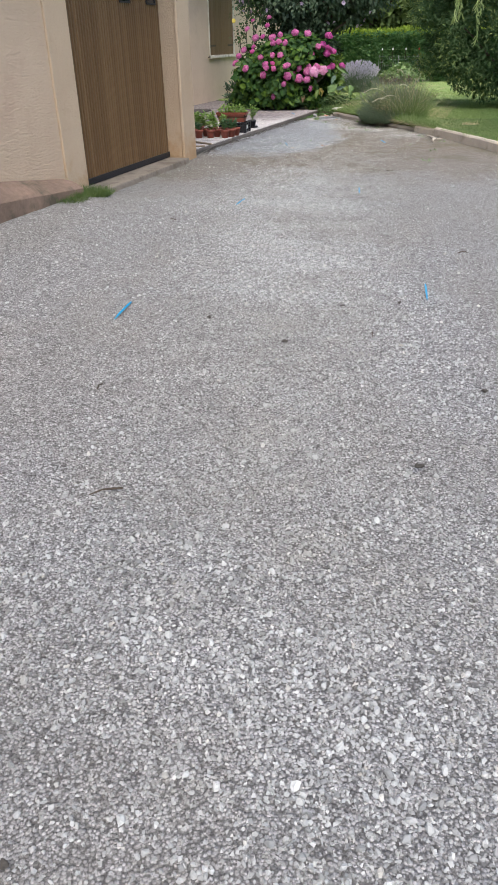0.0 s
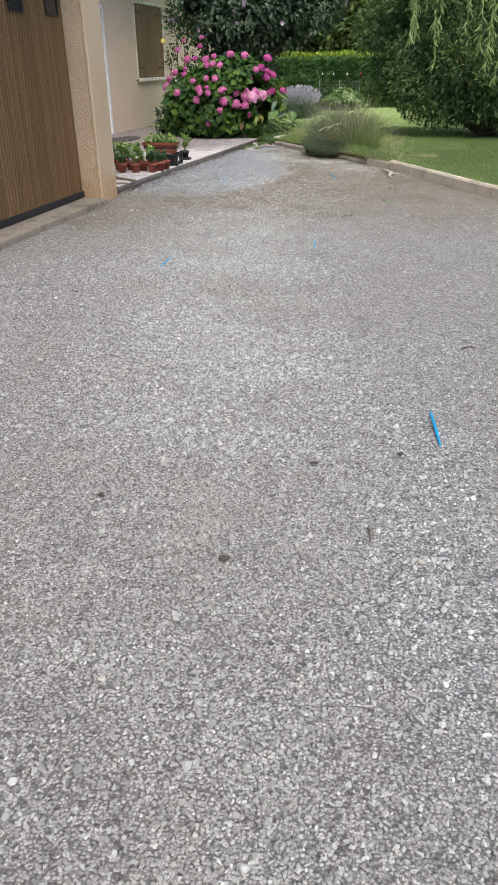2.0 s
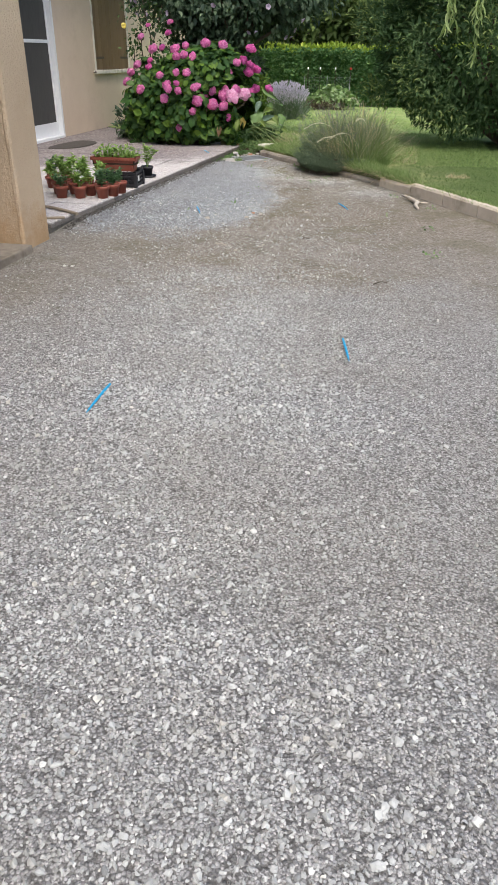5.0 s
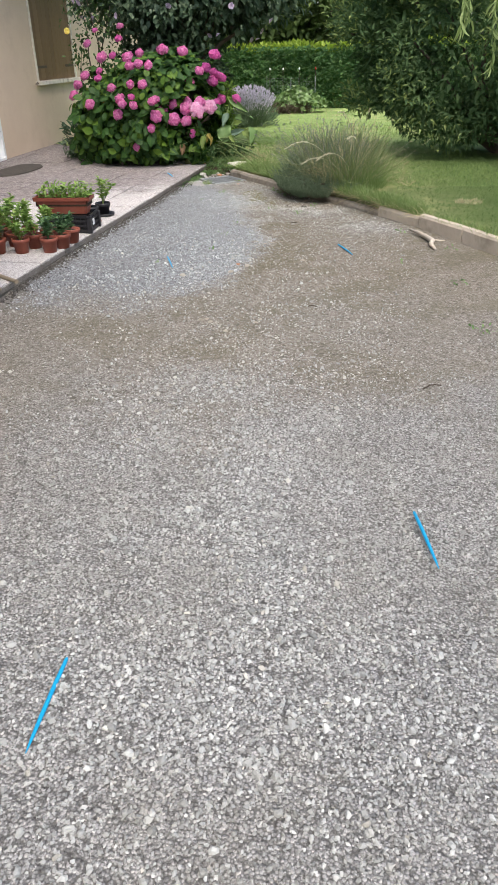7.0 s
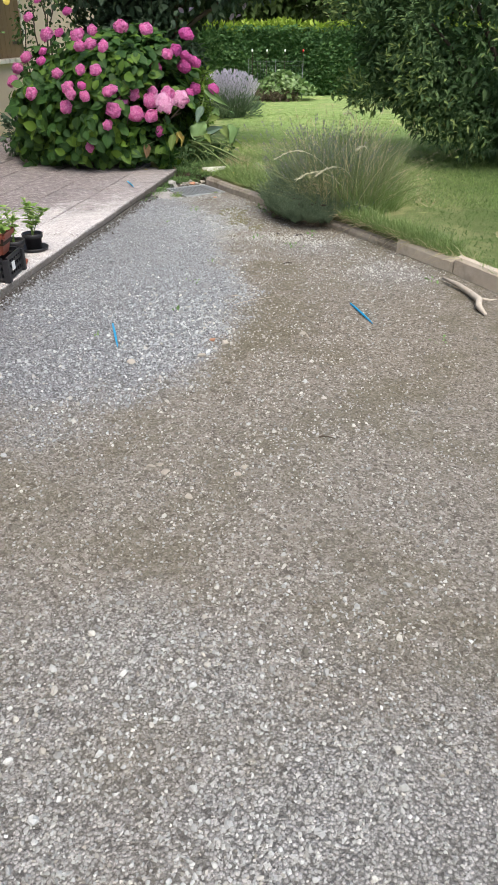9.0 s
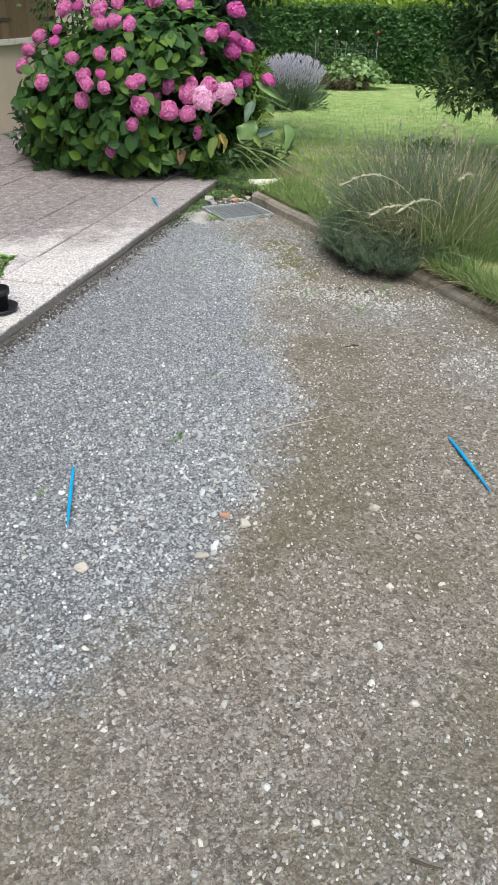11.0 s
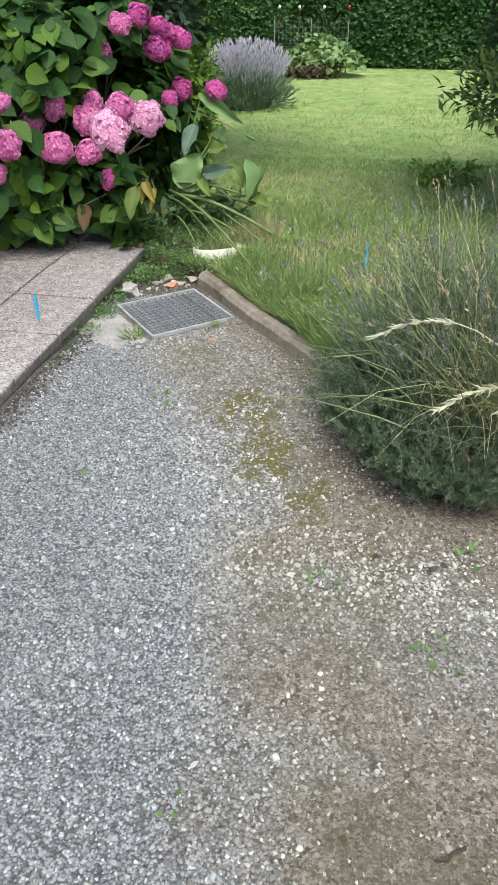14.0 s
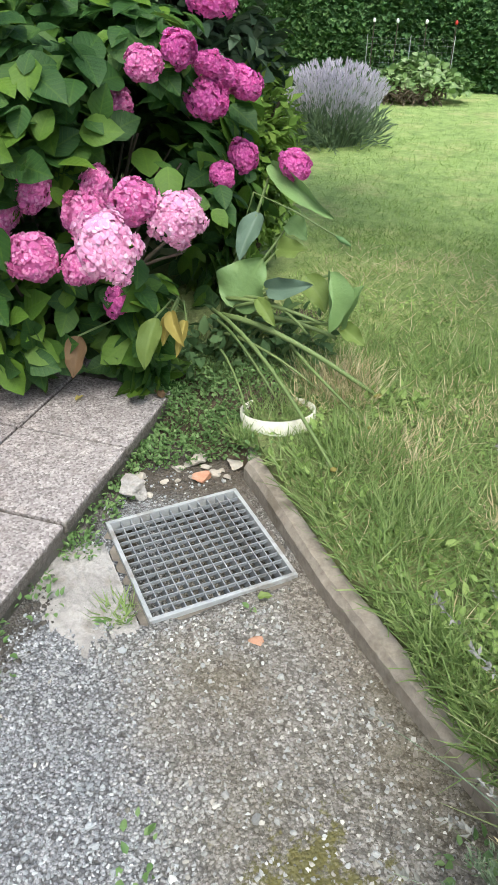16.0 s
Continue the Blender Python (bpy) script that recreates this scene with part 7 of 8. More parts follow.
def build_veg_patch():
    rng = np.random.default_rng(111)
    root = thing("squash_plant", pose(0.65, 20.7, LAWN_Z), label="sprawling squash plant with big pale leaves by the hedge", category="vegetable plant")
    n = 760
    a, r = rng.random(n) * 2 * np.pi, np.sqrt(rng.random(n))
    pos = np.stack([np.cos(a) * r * 0.62, np.sin(a) * r * 0.4, 0.12 + (1 - r) * 0.35 + rng.random(n) * 0.1], 1)
    out = unit(np.stack([np.cos(a), np.sin(a), 0.2 * np.ones(n)], 1))
    part("leaves", soup("leaves", *foliage(rng, pos, out, 0.085, 0.085, "round", 0.1, 0.8), M_SQUASH, True), None, root)
    add_limbs(root, limbs(rng, (0, 0, 0), [tuple(p) for p in pos[:24]], 0.01, 0.006), M_SQUASH)
    n = 700
    a, r = rng.random(n) * 2 * np.pi, np.sqrt(rng.random(n))
    dry = np.stack([-0.2 + np.cos(a) * r * 0.5, -0.2 + np.sin(a) * r * 0.3, 0.02 + 0.16 * rng.random(n)], 1)
    part("withered_growth", soup("withered_growth", *foliage(rng, dry, unit(rng.normal(size=(n, 3)) + np.array([0, -0.6, 0.4])), 0.11, 0.02, "plain", 0.1, 0.7), M_DEADGROWTH), None, root, "withered brown growth at its foot")
    w = thing("wire_fence", pose(0.45, 21.0, LAWN_Z), label="thin wire netting on stakes around the vegetable patch", category="fence")
    bm = bmesh.new()
    for k in range(19):
        tube(bm, [(-0.55 + k * 0.06, 0, 0.02), (-0.55 + k * 0.06, 0, 0.7)], 0.0008, 3)
    for k in range(10):
        tube(bm, [(-0.55, 0.002, 0.05 + k * 0.07), (0.55, 0.002, 0.05 + k * 0.07)], 0.0008, 3)
    part("netting", bm, M_WIRE, w)
    for x in (-0.55, 0.0, 0.55):
        part("stake", tube(bmesh.new(), [(x, 0.01, 0), (x, 0.01, 0.72)], 0.005, 6), M_WIRE, w)
    for k, x in enumerate((-0.05, 0.25, 0.62, 0.99)):
        s = thing("capped_stake", pose(x, 21.2, LAWN_Z), label="thin garden stake with a red cap" if k == 3 else "thin garden stake with a white cap", category="stake", group="capped garden stakes")
        part("pole", tube(bmesh.new(), [(0, 0, 0), (0, 0, 0.86)], 0.006, 6), M_TWIG, s)
        part("cap", finish(lathe(bmesh.new(), [(0.012, 0.84), (0.019, 0.853), (0.019, 0.872), (0.01, 0.888), (0.002, 0.892)], 10), "cap", M_RED if k == 3 else M_WHITE, True), None, s)


build_veg_patch()

# wall iron by the garage door
_k = thing("wall_ring", pose(WALL_X, 3.95, 1.3) @ Matrix.Scale(0.62, 4), label="rusty iron scroll bracket on the garage wall", category="wall bracket")
part("plate", boxed(-0.002, 0.01, -0.02, 0.02, -0.03, 0.03, bevel=0.002), M_IRON, _k)
part("scroll", tube(bmesh.new(), [(0.03, 0.06 * math.cos(a), 0.06 + 0.06 * math.sin(a)) for a in np.linspace(-1.5, 3.9, 16)], 0.004, 6), M_IRON, _k)
part("scroll", tube(bmesh.new(), [(0.03, 0.055 * math.cos(a), -0.06 + 0.055 * math.sin(a)) for a in np.linspace(1.5, -3.6, 16)], 0.004, 6), M_IRON, _k)

# ---------------------------------------------------------------- weeds and grass
def kerb_side(x, y):
    """True on the lawn's side of the kerb."""
    xs, ys = np.array([p[0] for p in KERB_LINE]), np.array([p[1] for p in KERB_LINE])
    return x > np.interp(-y, -ys, xs) + 0.06


def grass(name, rng, n, x0, x1, y0, y1, height, width, lean, mat, label, var=0.5, clump=0.0, fade=1.0):
    x, y = rng.uniform(x0, x1, n), y0 + (y1 - y0) * rng.random(n) ** fade
    if clump:
        dens = np.sin(x * 5.1 + np.sin(y * 3.3) * 2) * np.sin(y * 4.7 + np.sin(x * 2.9) * 2)
        keep = rng.random(n) < 0.35 + clump * np.clip(dens, 0, 1)
        x, y = x[keep], y[keep]
    n = len(x)
    keep = (kerb_side(x, y) | (y > 12.95)) & ~((x < 0.35) & (y < 13.1)) & (y > 13.2 - 1.3 * np.clip(x + 0.6, 0, 9))
    keep &= ~((np.hypot(x - 0.53, y - 12.55) < 0.14) | ((height > 0.05) & (x < 0.72) & (y < 12.62)) & (np.abs(x - 0.52) < 0.2)) | (rng.random(n) < 0.05)
    x, y = x[keep], y[keep]
    return tagged(new(name, soup(name, *blades(rng, x, y, LAWN_Z - 0.005, height, width, lean, var), mat)), label, "grass", kind="stuff")


_g = np.random.default_rng(200)
grass("lawn_grass", _g, 42000, 0.3, 3.6, 11.0, 15.0, 0.036, 0.0042, 2.4, M_GRASS, "short green lawn grass")
grass("lawn_grass", _g, 40000, -0.6, 4.6, 14.6, 22.0, 0.026, 0.007, 2.2, M_MOWN, "short green lawn grass", clump=0.65, fade=1.7)
grass("lawn_tufts", _g, 16000, 0.2, 3.4, 13.0, 18.0, 0.04, 0.006, 2.0, M_MOWN, "uneven tufts in the lawn", 0.6, 0.75, fade=1.5)
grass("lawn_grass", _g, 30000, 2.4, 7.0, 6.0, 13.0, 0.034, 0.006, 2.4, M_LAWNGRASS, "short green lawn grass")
grass("tangled_grass", _g, 52000, 0.4, 2.2, 11.3, 13.6, 0.06, 0.0042, 2.8, M_GRASS, "tangled green grass behind the kerb", 0.6, 0.6)
grass("rough_grass", _g, 11000, 0.3, 2.0, 11.1, 13.3, 0.12, 0.004, 1.6, M_TALLGRASS, "rough tufted grass along the kerb", 0.6, 0.65)
grass("dry_grass", _g, 10000, 0.45, 2.6, 11.0, 14.5, 0.085, 0.0032, 2.6, M_STRAW, "dry straw-coloured grass in the lawn", 0.6, 0.65)


def clover():
    """Broad small leaves lying in the turf."""
    rng = np.random.default_rng(205)
    n = 3600
    x, y = rng.uniform(0.2, 2.6, n), rng.uniform(11.5, 13.8, n)
    keep = (kerb_side(x, y) | (y > 12.9)) & (np.sin(x * 3.1 + np.sin(y * 2.2) * 2) * np.sin(y * 2.7 + np.sin(x * 1.9)) > -0.1)
    x, y = x[keep], y[keep]
    n = len(x)
    a = rng.random(n) * 6.283
    v = leaves(np.stack([x, y, LAWN_Z + 0.012 + 0.02 * rng.random(n)], 1), np.stack([np.cos(a), np.sin(a), 0.2 * rng.normal(size=n)], 1), np.array([[0, 0, 1.0]]) + rng.normal(size=(n, 3)) * 0.3, 0.018 * (0.6 + 0.6 * rng.random(n)), 0.015, "oval")
    return tagged(new("clover", soup("clover", *v, M_MOWN, True)), "small broad clover leaves in the lawn", "clover", kind="stuff")


clover()


def kerb_fringe():
    rng = np.random.default_rng(210)
    n = 8200
    s = np.concatenate([rng.uniform(0.05, 8.5, 4200), rng.uniform(0.85, 1.6, 1000), rng.uniform(2.2, 3.4, 3000)])
    p = [kerb_point(v) for v in s]
    nrm = [Vector((-d.y, d.x, 0)) * (1 if -d.y > 0 else -1) for _, d in p]
    o = np.where(s < 0.9, rng.uniform(0.06, 0.18, n), rng.uniform(0.015, 0.17, n))
    x = np.array([a.x + m.x * k for (a, _), m, k in zip(p, nrm, o)])
    y = np.array([a.y + m.y * k for (a, _), m, k in zip(p, nrm, o)])
    along = np.stack([rng.normal(size=n) * 0.5 - 0.35, rng.normal(size=n) * 0.5 - 0.3, 0.8 * np.ones(n)], 1)
    v = leaves(np.stack([x, y, np.full(n, LAWN_Z - 0.01)], 1), along, rng.normal(size=(n, 3)), np.where(np.arange(n) < 5200, np.where(s > 3.0, 0.06, 0.12), 0.12) * (0.4 + rng.random(n)), 0.0045, "blade")
    return tagged(new("kerb_grass", soup("kerb_grass", *v, M_TALLGRASS)), "long grass hanging over the kerb", "grass", kind="stuff")


kerb_fringe()


def straw_fringe():
    """Dry grass hanging over the kerb beside the lavender."""
    rng = np.random.default_rng(213)
    n = 300
    p = [kerb_point(v) for v in 2.1 + 1.5 * rng.random(n) ** 1.6]
    nrm = [Vector((-d.y, d.x, 0)) * (1 if -d.y > 0 else -1) for _, d in p]
    off = rng.uniform(0.0, 0.08, n)
    base = np.array([(a.x + m.x * k, a.y + m.y * k, LAWN_Z + 0.005) for (a, _), m, k in zip(p, nrm, off)])
    way = unit(np.array([(-m.x, -m.y, 0.55) for m in nrm]) + rng.normal(size=(n, 3)) * 0.8)
    blade, _, _ = arching(rng, base, way, 0.04 + 0.14 * rng.random(n) ** 1.5, 0.004, 0.9 * rng.random(n))
    return tagged(new("dry_grass", soup("dry_grass", *blade, M_STRAW)), "dry straw hanging over the kerb", "grass", kind="stuff")


straw_fringe()


def weeds(name, rng, spots, n, height, leaf, mat, label, category="weeds"):
    pairs = []
    for x, y, r, z in spots:
        k = int(n * r * r / 0.01)
        z = max(z, float(bed_height(x, y))) if 0.1 < x < 0.6 and y > 12.3 else z
        a, q = rng.random(k) * 6.283, np.sqrt(rng.random(k)) * r
        pos = np.stack([x + np.cos(a) * q, y + np.sin(a) * q, z + rng.random(k) * height], 1)
        out = unit(np.stack([np.cos(a), np.sin(a), 0.4 + rng.random(k)], 1) + rng.normal(size=(k, 3)) * 0.5)
        pairs.append(foliage(rng, pos, out, leaf, leaf * 0.6, "oval", 0.0, 0.3))
    return tagged(new(name, soup(name, *join(*pairs), mat, True)), label, category, kind="stuff")


_w = np.random.default_rng(220)
weeds("creeping_weeds", _w, [(0.2, 12.42, 0.14, 0.0), (0.28, 12.62, 0.17, 0.02), (0.38, 12.52, 0.12, 0.02), (0.12, 12.42, 0.1, 0.0), (0.3, 12.45, 0.1, 0.0), (0.1, 12.1, 0.07, 0.0), (0.06, 12.3, 0.07, 0.0), (0.45, 12.4, 0.06, 0.05), (0.35, 12.75, 0.15, 0.08), (0.3, 12.88, 0.16, 0.1), (0.48, 12.9, 0.14, 0.1), (0.6, 12.75, 0.1, 0.09), (1.3, 10.95, 0.05, 0.0), (1.22, 11.1, 0.06, 0.0), (0.12, 12.72, 0.13, 0.06), (0.05, 12.85, 0.12, 0.1), (0.5, 12.42, 0.08, 0.06), (0.15, 12.6, 0.1, 0.03), (0.36, 12.55, 0.08, 0.05), (0.08, 12.2, 0.06, 0.0), (0.1, 12.0, 0.05, 0.0), (0.06, 11.9, 0.05, 0.0), (0.12, 12.33, 0.08, 0.0), (0.1, 11.85, 0.06, 0.0), (0.04, 11.7, 0.05, 0.0), (0.02, 11.5, 0.05, 0.0)], 290, 0.04, 0.0155, M_CREEPER, "low creeping green weeds beside the drain")
weeds("leafy_undergrowth", _w, [(0.3, 13.0, 0.18, 0.1), (0.42, 12.98, 0.14, 0.1), (0.16, 12.8, 0.14, 0.08), (0.55, 12.95, 0.1, 0.1)], 36, 0.17, 0.06, M_SHRUBLEAF, "dark green leafy undergrowth beside the hydrangea", "undergrowth")
weeds("creeping_weeds", _w, [(0.06, 11.3, 0.05, 0.0), (0.03, 11.0, 0.05, 0.0), (0.01, 10.6, 0.045, 0.0), (0.02, 11.15, 0.03, 0.0), (0.63, 11.72, 0.03, 0.0), (0.05, 11.32, 0.06, 0.01), (0.09, 11.42, 0.07, 0.01), (0.07, 11.84, 0.06, 0.01), (0.1, 11.62, 0.06, 0.01), (0.56, 11.11, 0.05, 0.0), (0.42, 10.58, 0.03, 0.0), (0.3, 11.62, 0.035, 0.0), (1.28, 11.05, 0.09, 0.0), (1.15, 11.25, 0.07, 0.0), (0.94, 9.62, 0.03, 0.0), (0.92, 8.63, 0.035, 0.0), (0.92, 9.13, 0.04, 0.0), (0.55, 11.15, 0.035, 0.0), (-0.01, 11.25, 0.05, 0.0), (0.0, 11.55, 0.06, 0.0), (2.72, 7.0, 0.07, 0.0), (1.62, 10.4, 0.05, 0.0), (1.2, 10.24, 0.05, 0.0), (1.5, 10.05, 0.06, 0.0), (2.32, 8.37, 0.05, 0.0), (2.69, 7.87, 0.06, 0.0), (2.75, 8.75, 0.05, 0.0), (2.4, 9.3, 0.04, 0.0), (0.6, 8.2, 0.03, 0.0)], 40, 0.03, 0.022, M_CREEPER, "small green weeds growing in the gravel")


def tuft(name, rng, x, y, z, n, r, height, mat, label):
    a, q = rng.random(n) * 6.283, np.sqrt(rng.random(n)) * r
    return tagged(new(name, soup(name, *blades(rng, x + np.cos(a) * q, y + np.sin(a) * q, z, height, 0.0042, 1.8), mat)), label, "grass tuft", kind="stuff")


tuft("grass_tuft", _w, 0.06, 3.84, 0.105, 2400, 0.2, 0.075, M_DARKGRASS, "green grass tuft at the garage corner")
tuft("grass_tuft", _w, 0.05, 3.5, 0.11, 1500, 0.16, 0.07, M_DARKGRASS, "green grass tuft along the ledge")
for _x, _y, _n, _r, _h in ((0.3, 12.8, 180, 0.12, 0.1), (0.53, 12.59, 420, 0.1, 0.1), (0.6, 12.44, 200, 0.07, 0.07), (0.47, 12.42, 120, 0.05, 0.05), (0.43, 12.43, 160, 0.05, 0.06), (0.14, 12.9, 160, 0.12, 0.14), (0.66, 12.86, 800, 0.18, 0.14), (0.8, 12.4, 700, 0.13, 0.12), (0.66, 12.38, 200, 0.07, 0.06), (1.0, 12.1, 700, 0.14, 0.13)):
    tuft("grass_tuft", _w, _x, _y, 0.08, _n, _r, _h, M_TALLGRASS, "long tangled grass beside the flower bed")
for _x, _y, _n, _r, _h in ((0.74, 12.8, 420, 0.12, 0.12), (0.66, 12.84, 240, 0.1, 0.13), (0.72, 12.96, 140, 0.1, 0.12), (0.62, 12.7, 200, 0.09, 0.1), (1.35, 12.15, 420, 0.16, 0.08), (0.95, 12.45, 260, 0.14, 0.09), (1.15, 12.75, 300, 0.18, 0.07), (1.5, 12.6, 300, 0.2, 0.06)):
    tuft("dry_tuft", _w, _x, _y, 0.09, _n, _r, _h, M_STRAW, "tangle of dry straw-coloured grass in the lawn")
weeds("lawn_weeds", _w, [(0.62, 12.3, 0.09, 0.09), (0.78, 12.15, 0.08, 0.09), (1.0, 11.95, 0.1, 0.09), (1.12, 11.75, 0.12, 0.09), (1.28, 11.6, 0.14, 0.09), (1.3, 11.95, 0.16, 0.09), (0.9, 12.75, 0.12, 0.09), (1.45, 11.75, 0.12, 0.09), (0.72, 12.5, 0.08, 0.09)], 60, 0.04, 0.032, M_MOWN, "broad-leaved weeds growing in the lawn")
tuft("hay_clump", _w, 3.04, 10.15, 0.1, 160, 0.13, 0.04, M_STRAW, "flat clump of dry mown grass on the lawn")
tuft("grass_tuft", _w, 0.3, 11.66, 0.0, 90, 0.04, 0.06, M_GRASS, "green grass tuft beside the drain")


# ---------------------------------------------------------------- gravel stones and terrace slabs
def stone_shape(rng, kind):
    """Corners and triangles of one broken stone: a chip, a flat pebble or a larger faceted lump."""
    if kind == "chip":
        return np.array([[1, .7, -.5], [-1, .8, -.5], [-.9, -.8, -.5], [1, -.7, -.5], [.45, .1, .75], [-.4, -.1, .7]]), np.array([[0, 1, 4], [1, 5, 4], [1, 2, 5], [2, 3, 5], [3, 4, 5], [3, 0, 4]])
    k = 5 if kind == "pebble" else 6
    top = 3 if kind == "pebble" else 4
    low = [(math.cos(2 * math.pi * i / k), math.sin(2 * math.pi * i / k), -0.5) for i in range(k)]
    if kind == "pebble":
        return np.array(low + [(0.62, 0.28, 0.45), (-0.5, 0.45, 0.5), (-0.08, -0.66, 0.42)]), np.array([[0, 1, 5], [1, 6, 5], [1, 2, 6], [2, 3, 6], [3, 7, 6], [3, 4, 7], [4, 5, 7], [4, 0, 5], [5, 6, 7]])
    mid = [(1.04 * math.cos(2 * math.pi * (i + 0.5) / k), 1.04 * math.sin(2 * math.pi * (i + 0.5) / k), 0.12) for i in range(k)]
    up = [(0.6 * math.cos(2 * math.pi * i / top + 0.4), 0.6 * math.sin(2 * math.pi * i / top + 0.4), 0.5) for i in range(top)]
    f = []
    for i in range(k):
        j = (i + 1) % k
        f += [[i, j, k + i], [j, k + j, k + i]]
    f += [[6, 7, 12], [7, 13, 12], [7, 8, 13], [8, 9, 13], [9, 14, 13], [9, 10, 14], [10, 15, 14], [10, 11, 15], [11, 12, 15], [11, 6, 12], [12, 13, 14], [12, 14, 15]]
    return np.array(low + mid + up), np.array(f)


def scatter_stones(name, rng, x, y, size, mat, label, kind="pebble", sunk=0.3):
    """Broken stones half sunk in the ground."""
    n = len(x)
    base, f = stone_shape(rng, kind)
    v = base[None] * (0.8 + 0.4 * rng.random((n, len(base), 1))) + rng.normal(size=(n, len(base), 3)) * (0.13 if kind != "lump" else 0.11)
    v *= size[:, None, None] * np.stack([1 + 0.45 * rng.random(n), 0.7 + 0.35 * rng.random(n), 0.95 + 0.6 * rng.random(n)], 1)[:, None, :]
    q = unit(rng.normal(size=(n, 4)) * np.array([1, 0.3, 0.3, 1]))
    w, a, b, c = q.T
    rot = np.stack([np.stack([1 - 2 * (b * b + c * c), 2 * (a * b - w * c), 2 * (a * c + w * b)], 1), np.stack([2 * (a * b + w * c), 1 - 2 * (a * a + c * c), 2 * (b * c - w * a)], 1), np.stack([2 * (a * c - w * b), 2 * (b * c + w * a), 1 - 2 * (a * a + b * b)], 1)], 1)
    v = np.einsum("nij,nkj->nki", rot, v)
    v += np.stack([x, y, ground_height(x, y) + size * sunk], 1)[:, None, :]
    t = f[None] + (np.arange(n) * len(base))[:, None, None]
    return tagged(new(name, soup(name, v.reshape(-1, 3), t.reshape(-1, 3), mat)), label, "gravel", kind="stuff")


def lane(y):
    """The middle of the drive's trodden way."""
    return np.interp(y, [-1.3, 2.6, 4.6, 7.0, 8.7, 11.0, 12.2], [3.33, 2.25, 1.8, 1.5, 1.25, 0.8, 0.6])


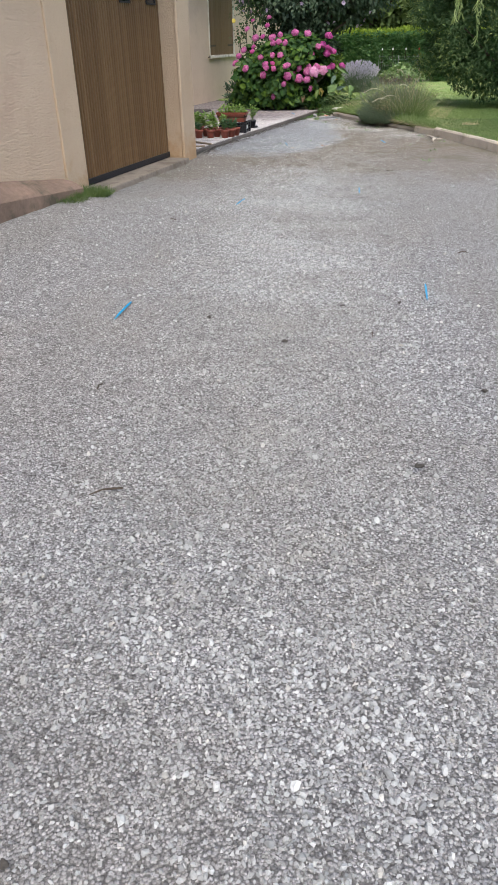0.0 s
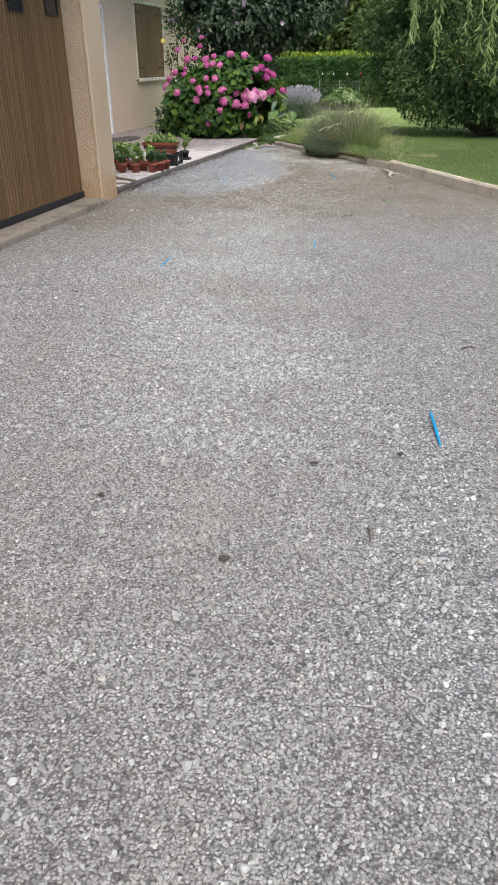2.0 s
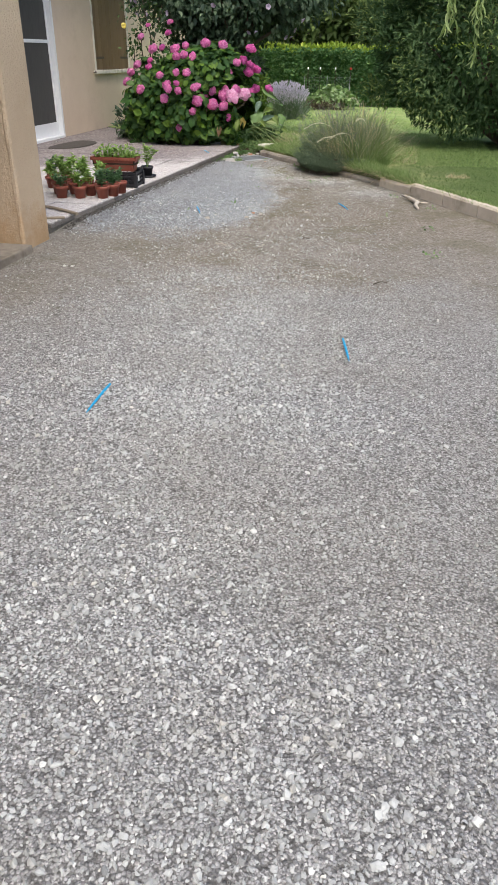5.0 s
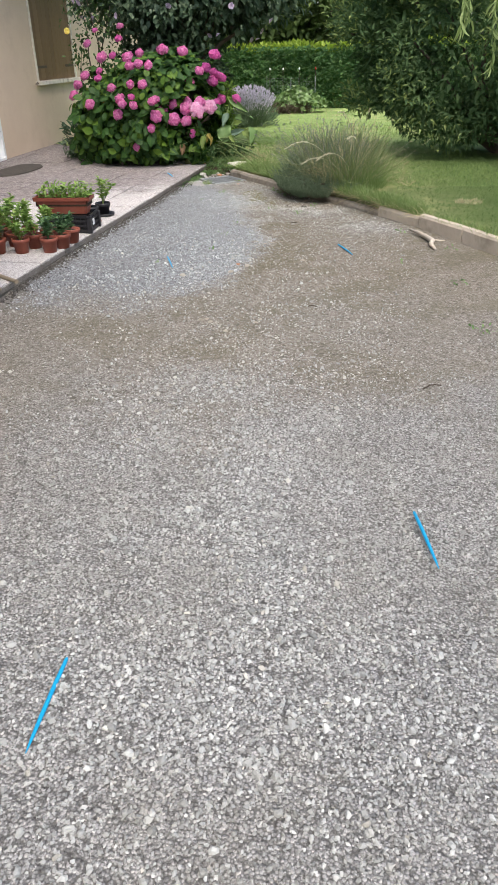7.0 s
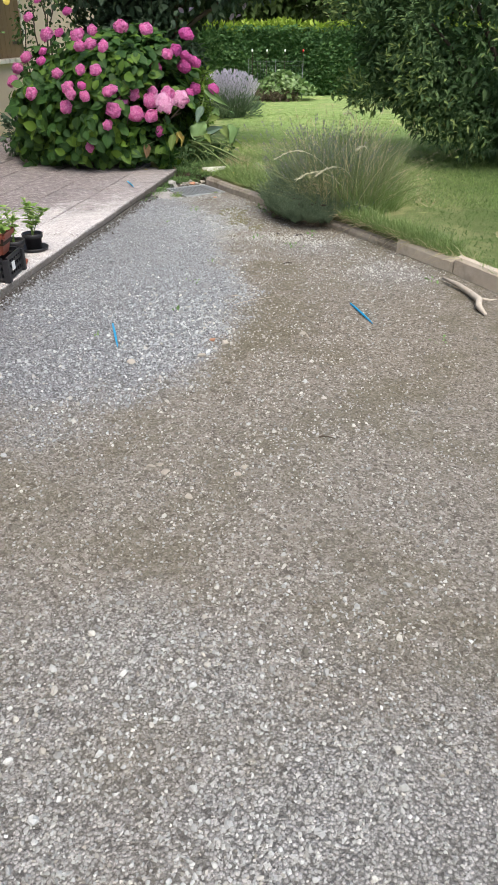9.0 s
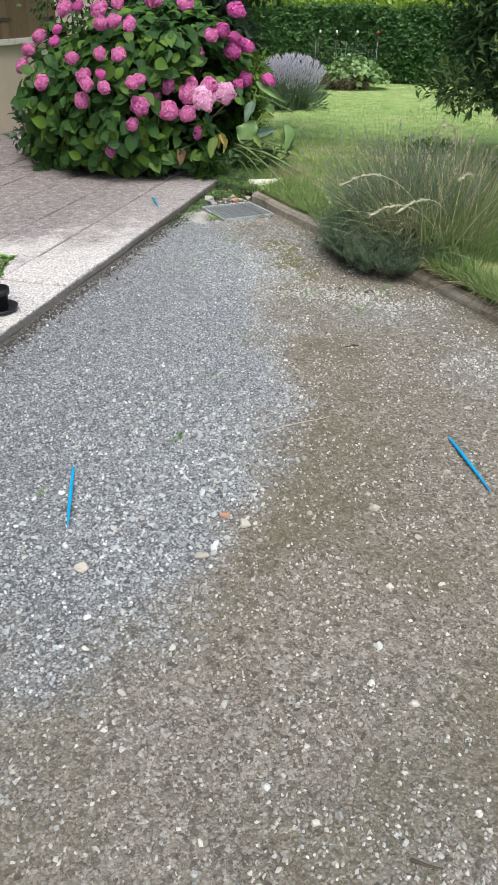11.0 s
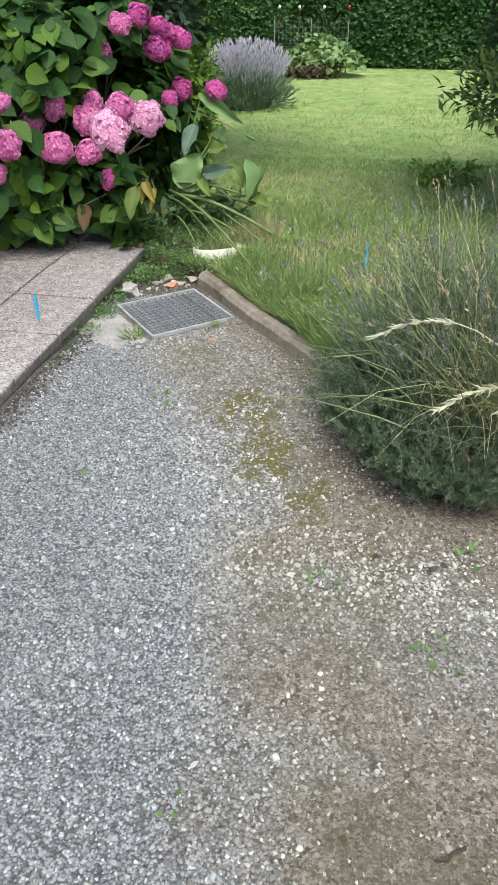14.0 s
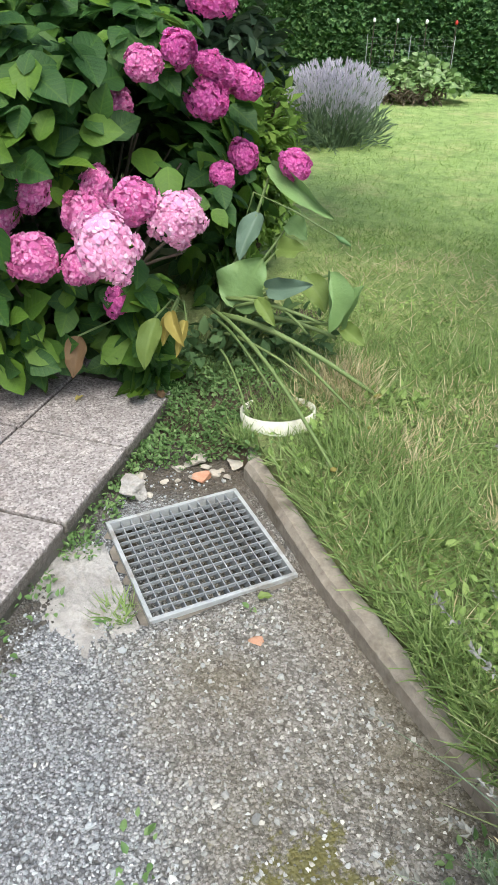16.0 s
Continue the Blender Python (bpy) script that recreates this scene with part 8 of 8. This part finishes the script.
def gravel():
    rng = np.random.default_rng(300)
    kx, ky = np.array([p[0] for p in KERB_LINE]), np.array([p[1] for p in KERB_LINE])

    def lay(n, chance, lo, hi, power):
        """Places for stones; chance: how readily they lie on packed fines, bare earth, fresh stone and loose stone."""
        y = rng.uniform(-1.4, 12.3, n)
        x = lane(y) + rng.normal(size=n) * 0.5
        wide = rng.random(n) < np.where(y > 7, 0.5, 0.3)
        x = np.where(wide, rng.uniform(-0.1, np.where(y > 7, 2.4, 4.2), n), x)
        ok = (x < np.interp(-y, -ky, kx) - 0.03) & ~in_grate(x, y, GRATE_SIDE + 0.05) & ~((x < 0.015 + 0.0525 * (y - 10.6)) & (y > 6.8)) & (x > -0.12) & ~((x < 0.06) & (y < 3.8)) & ~((x < -0.04) & (y < 7))
        ok &= ((np.hypot((x - 0.17) / 0.75, y - 11.7) > 0.14) | (rng.random(n) < 0.15)) & ~((np.hypot(x - 0.25, y - 12.45) < 0.3) & (rng.random(n) < 0.8))
        x, y = x[ok], y[ok]
        earth, clean, coarse, moss = zones(x, y)
        plain = np.clip(1 - earth - clean - coarse, 0, 1)
        gather = 0.55 + 0.9 * ease(fbm(x, y, 7.0, 12), 0.35, 0.65)
        like = (chance[0] * plain + chance[1] * earth) * gather + chance[2] * clean + chance[3] * coarse
        ok = rng.random(len(x)) < like * (1 - 0.35 * ease(moss, 0.2, 0.6))
        x, y, earth, clean, coarse = x[ok], y[ok], earth[ok], clean[ok], coarse[ok]
        size = lo + (hi - lo) * rng.random(len(x)) ** power
        return x, y, size * (1 - 0.27 * clean * ease(y, 8.6, 9.6)), earth, clean, coarse

    layers = (("chip", 0.34, lay(125000, (0.75, 0.34, 0.5, 0.5), 0.0021, 0.0042, 1.0)), ("pebble", 0.42, lay(125000, (0.5, 0.17, 1.0, 0.9), 0.0032, 0.0057, 1.4)), ("lump", 0.45, lay(24000, (0.13, 0.05, 0.55, 0.75), 0.0052, 0.0096, 3.0)))
    for shape, sunk, (x, y, size, earth, clean, coarse) in layers:
        roll = rng.random(len(x))
        fresh, bare = roll < clean, roll < clean + earth * 0.9
        loose = roll > 1 - coarse
        white = rng.random(len(x)) < (0.012 + 0.02 * earth + 0.025 * clean * ease(y, 9.6, 8.8)) * (3.5 if shape == "lump" else 1)
        for name, pick, mat, label in (("gravel_stones", fresh & ~white, M_STONE_BLUE, "blue-grey angular gravel stones along the terrace"), ("gravel_stones", ~fresh & bare & ~white, M_STONE_EARTH, "dusty brown gravel stones in the bare earth"),
                                       ("gravel_stones", ~bare & loose & ~white, M_STONE_LOOSE, "pale grey loose gravel stones on the drive"), ("gravel_stones", ~bare & ~loose & ~white, M_STONE_GREY, "grey angular gravel stones on the drive"),
                                       ("pale_stones", white, M_STONE_PALE, "pale limestone chips scattered in the gravel")):
            scatter_stones(name, rng, x[pick], y[pick], size[pick], mat, label, shape, sunk)
    n = 1500
    y = rng.uniform(7.2, 11.75, n)
    x = 0.0525 * (y - 10.6) + 0.012 + np.abs(rng.normal(size=n)) * 0.035
    scatter_stones("soil_crumbs", rng, x, y, rng.uniform(0.003, 0.008, n), M_CLOD, "dark soil crumbs along the terrace edge", "pebble", 0.25)
    n = 3200
    x = np.concatenate([rng.normal(1.45, 0.26, n // 2), rng.normal(2.1, 0.22, n // 4), rng.normal(0.98, 0.16, n - n // 2 - n // 4)])
    y = np.concatenate([rng.normal(10.3, 0.1, n // 2), rng.normal(9.6, 0.2, n // 4), rng.normal(10.7, 0.38, n - n // 2 - n // 4)])
    ok = (x < np.interp(-y, -ky, kx) - 0.03) & (rng.random(n) < 0.3 + ease(fbm(x, y, 8.0, 14), 0.4, 0.65)) & ~in_grate(x, y, GRATE_SIDE + 0.05)
    scatter_stones("pale_stones", rng, x[ok], y[ok], 0.0022 + 0.005 * rng.random(ok.sum()) ** 2, M_STONE_PALE, "pale chips gathered below the lavender", "pebble", 0.3)


gravel()


def build_pavers():
    rng = random.Random(12)
    bm = boxed(-0.195, 0.195, -0.195, 0.195, -0.044, 0.0)
    bmesh.ops.bevel(bm, geom=[e for e in bm.edges if max(v.co.z for v in e.verts) > -0.001], offset=0.005, segments=1, affect="EDGES")
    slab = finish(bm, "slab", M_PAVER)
    for i in range(9):
        for j in range(-13, 12):
            u, v = -0.2 - 0.4 * i, 10.6 + 0.2 + 0.06 + 0.4 * j
            if v < 6.95 or v > 14.9 or (u < -0.35 and v > 13.2 + (-u - 0.5) * 0.72) or (u > -0.35 and v > 12.85):
                continue
            p = terrace_at(u, v)
            if p.x < HOUSE_X - 0.1:
                continue
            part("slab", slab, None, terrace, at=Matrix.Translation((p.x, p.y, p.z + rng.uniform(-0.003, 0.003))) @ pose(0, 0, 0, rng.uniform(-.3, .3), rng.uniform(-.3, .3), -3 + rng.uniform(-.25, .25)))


build_pavers()
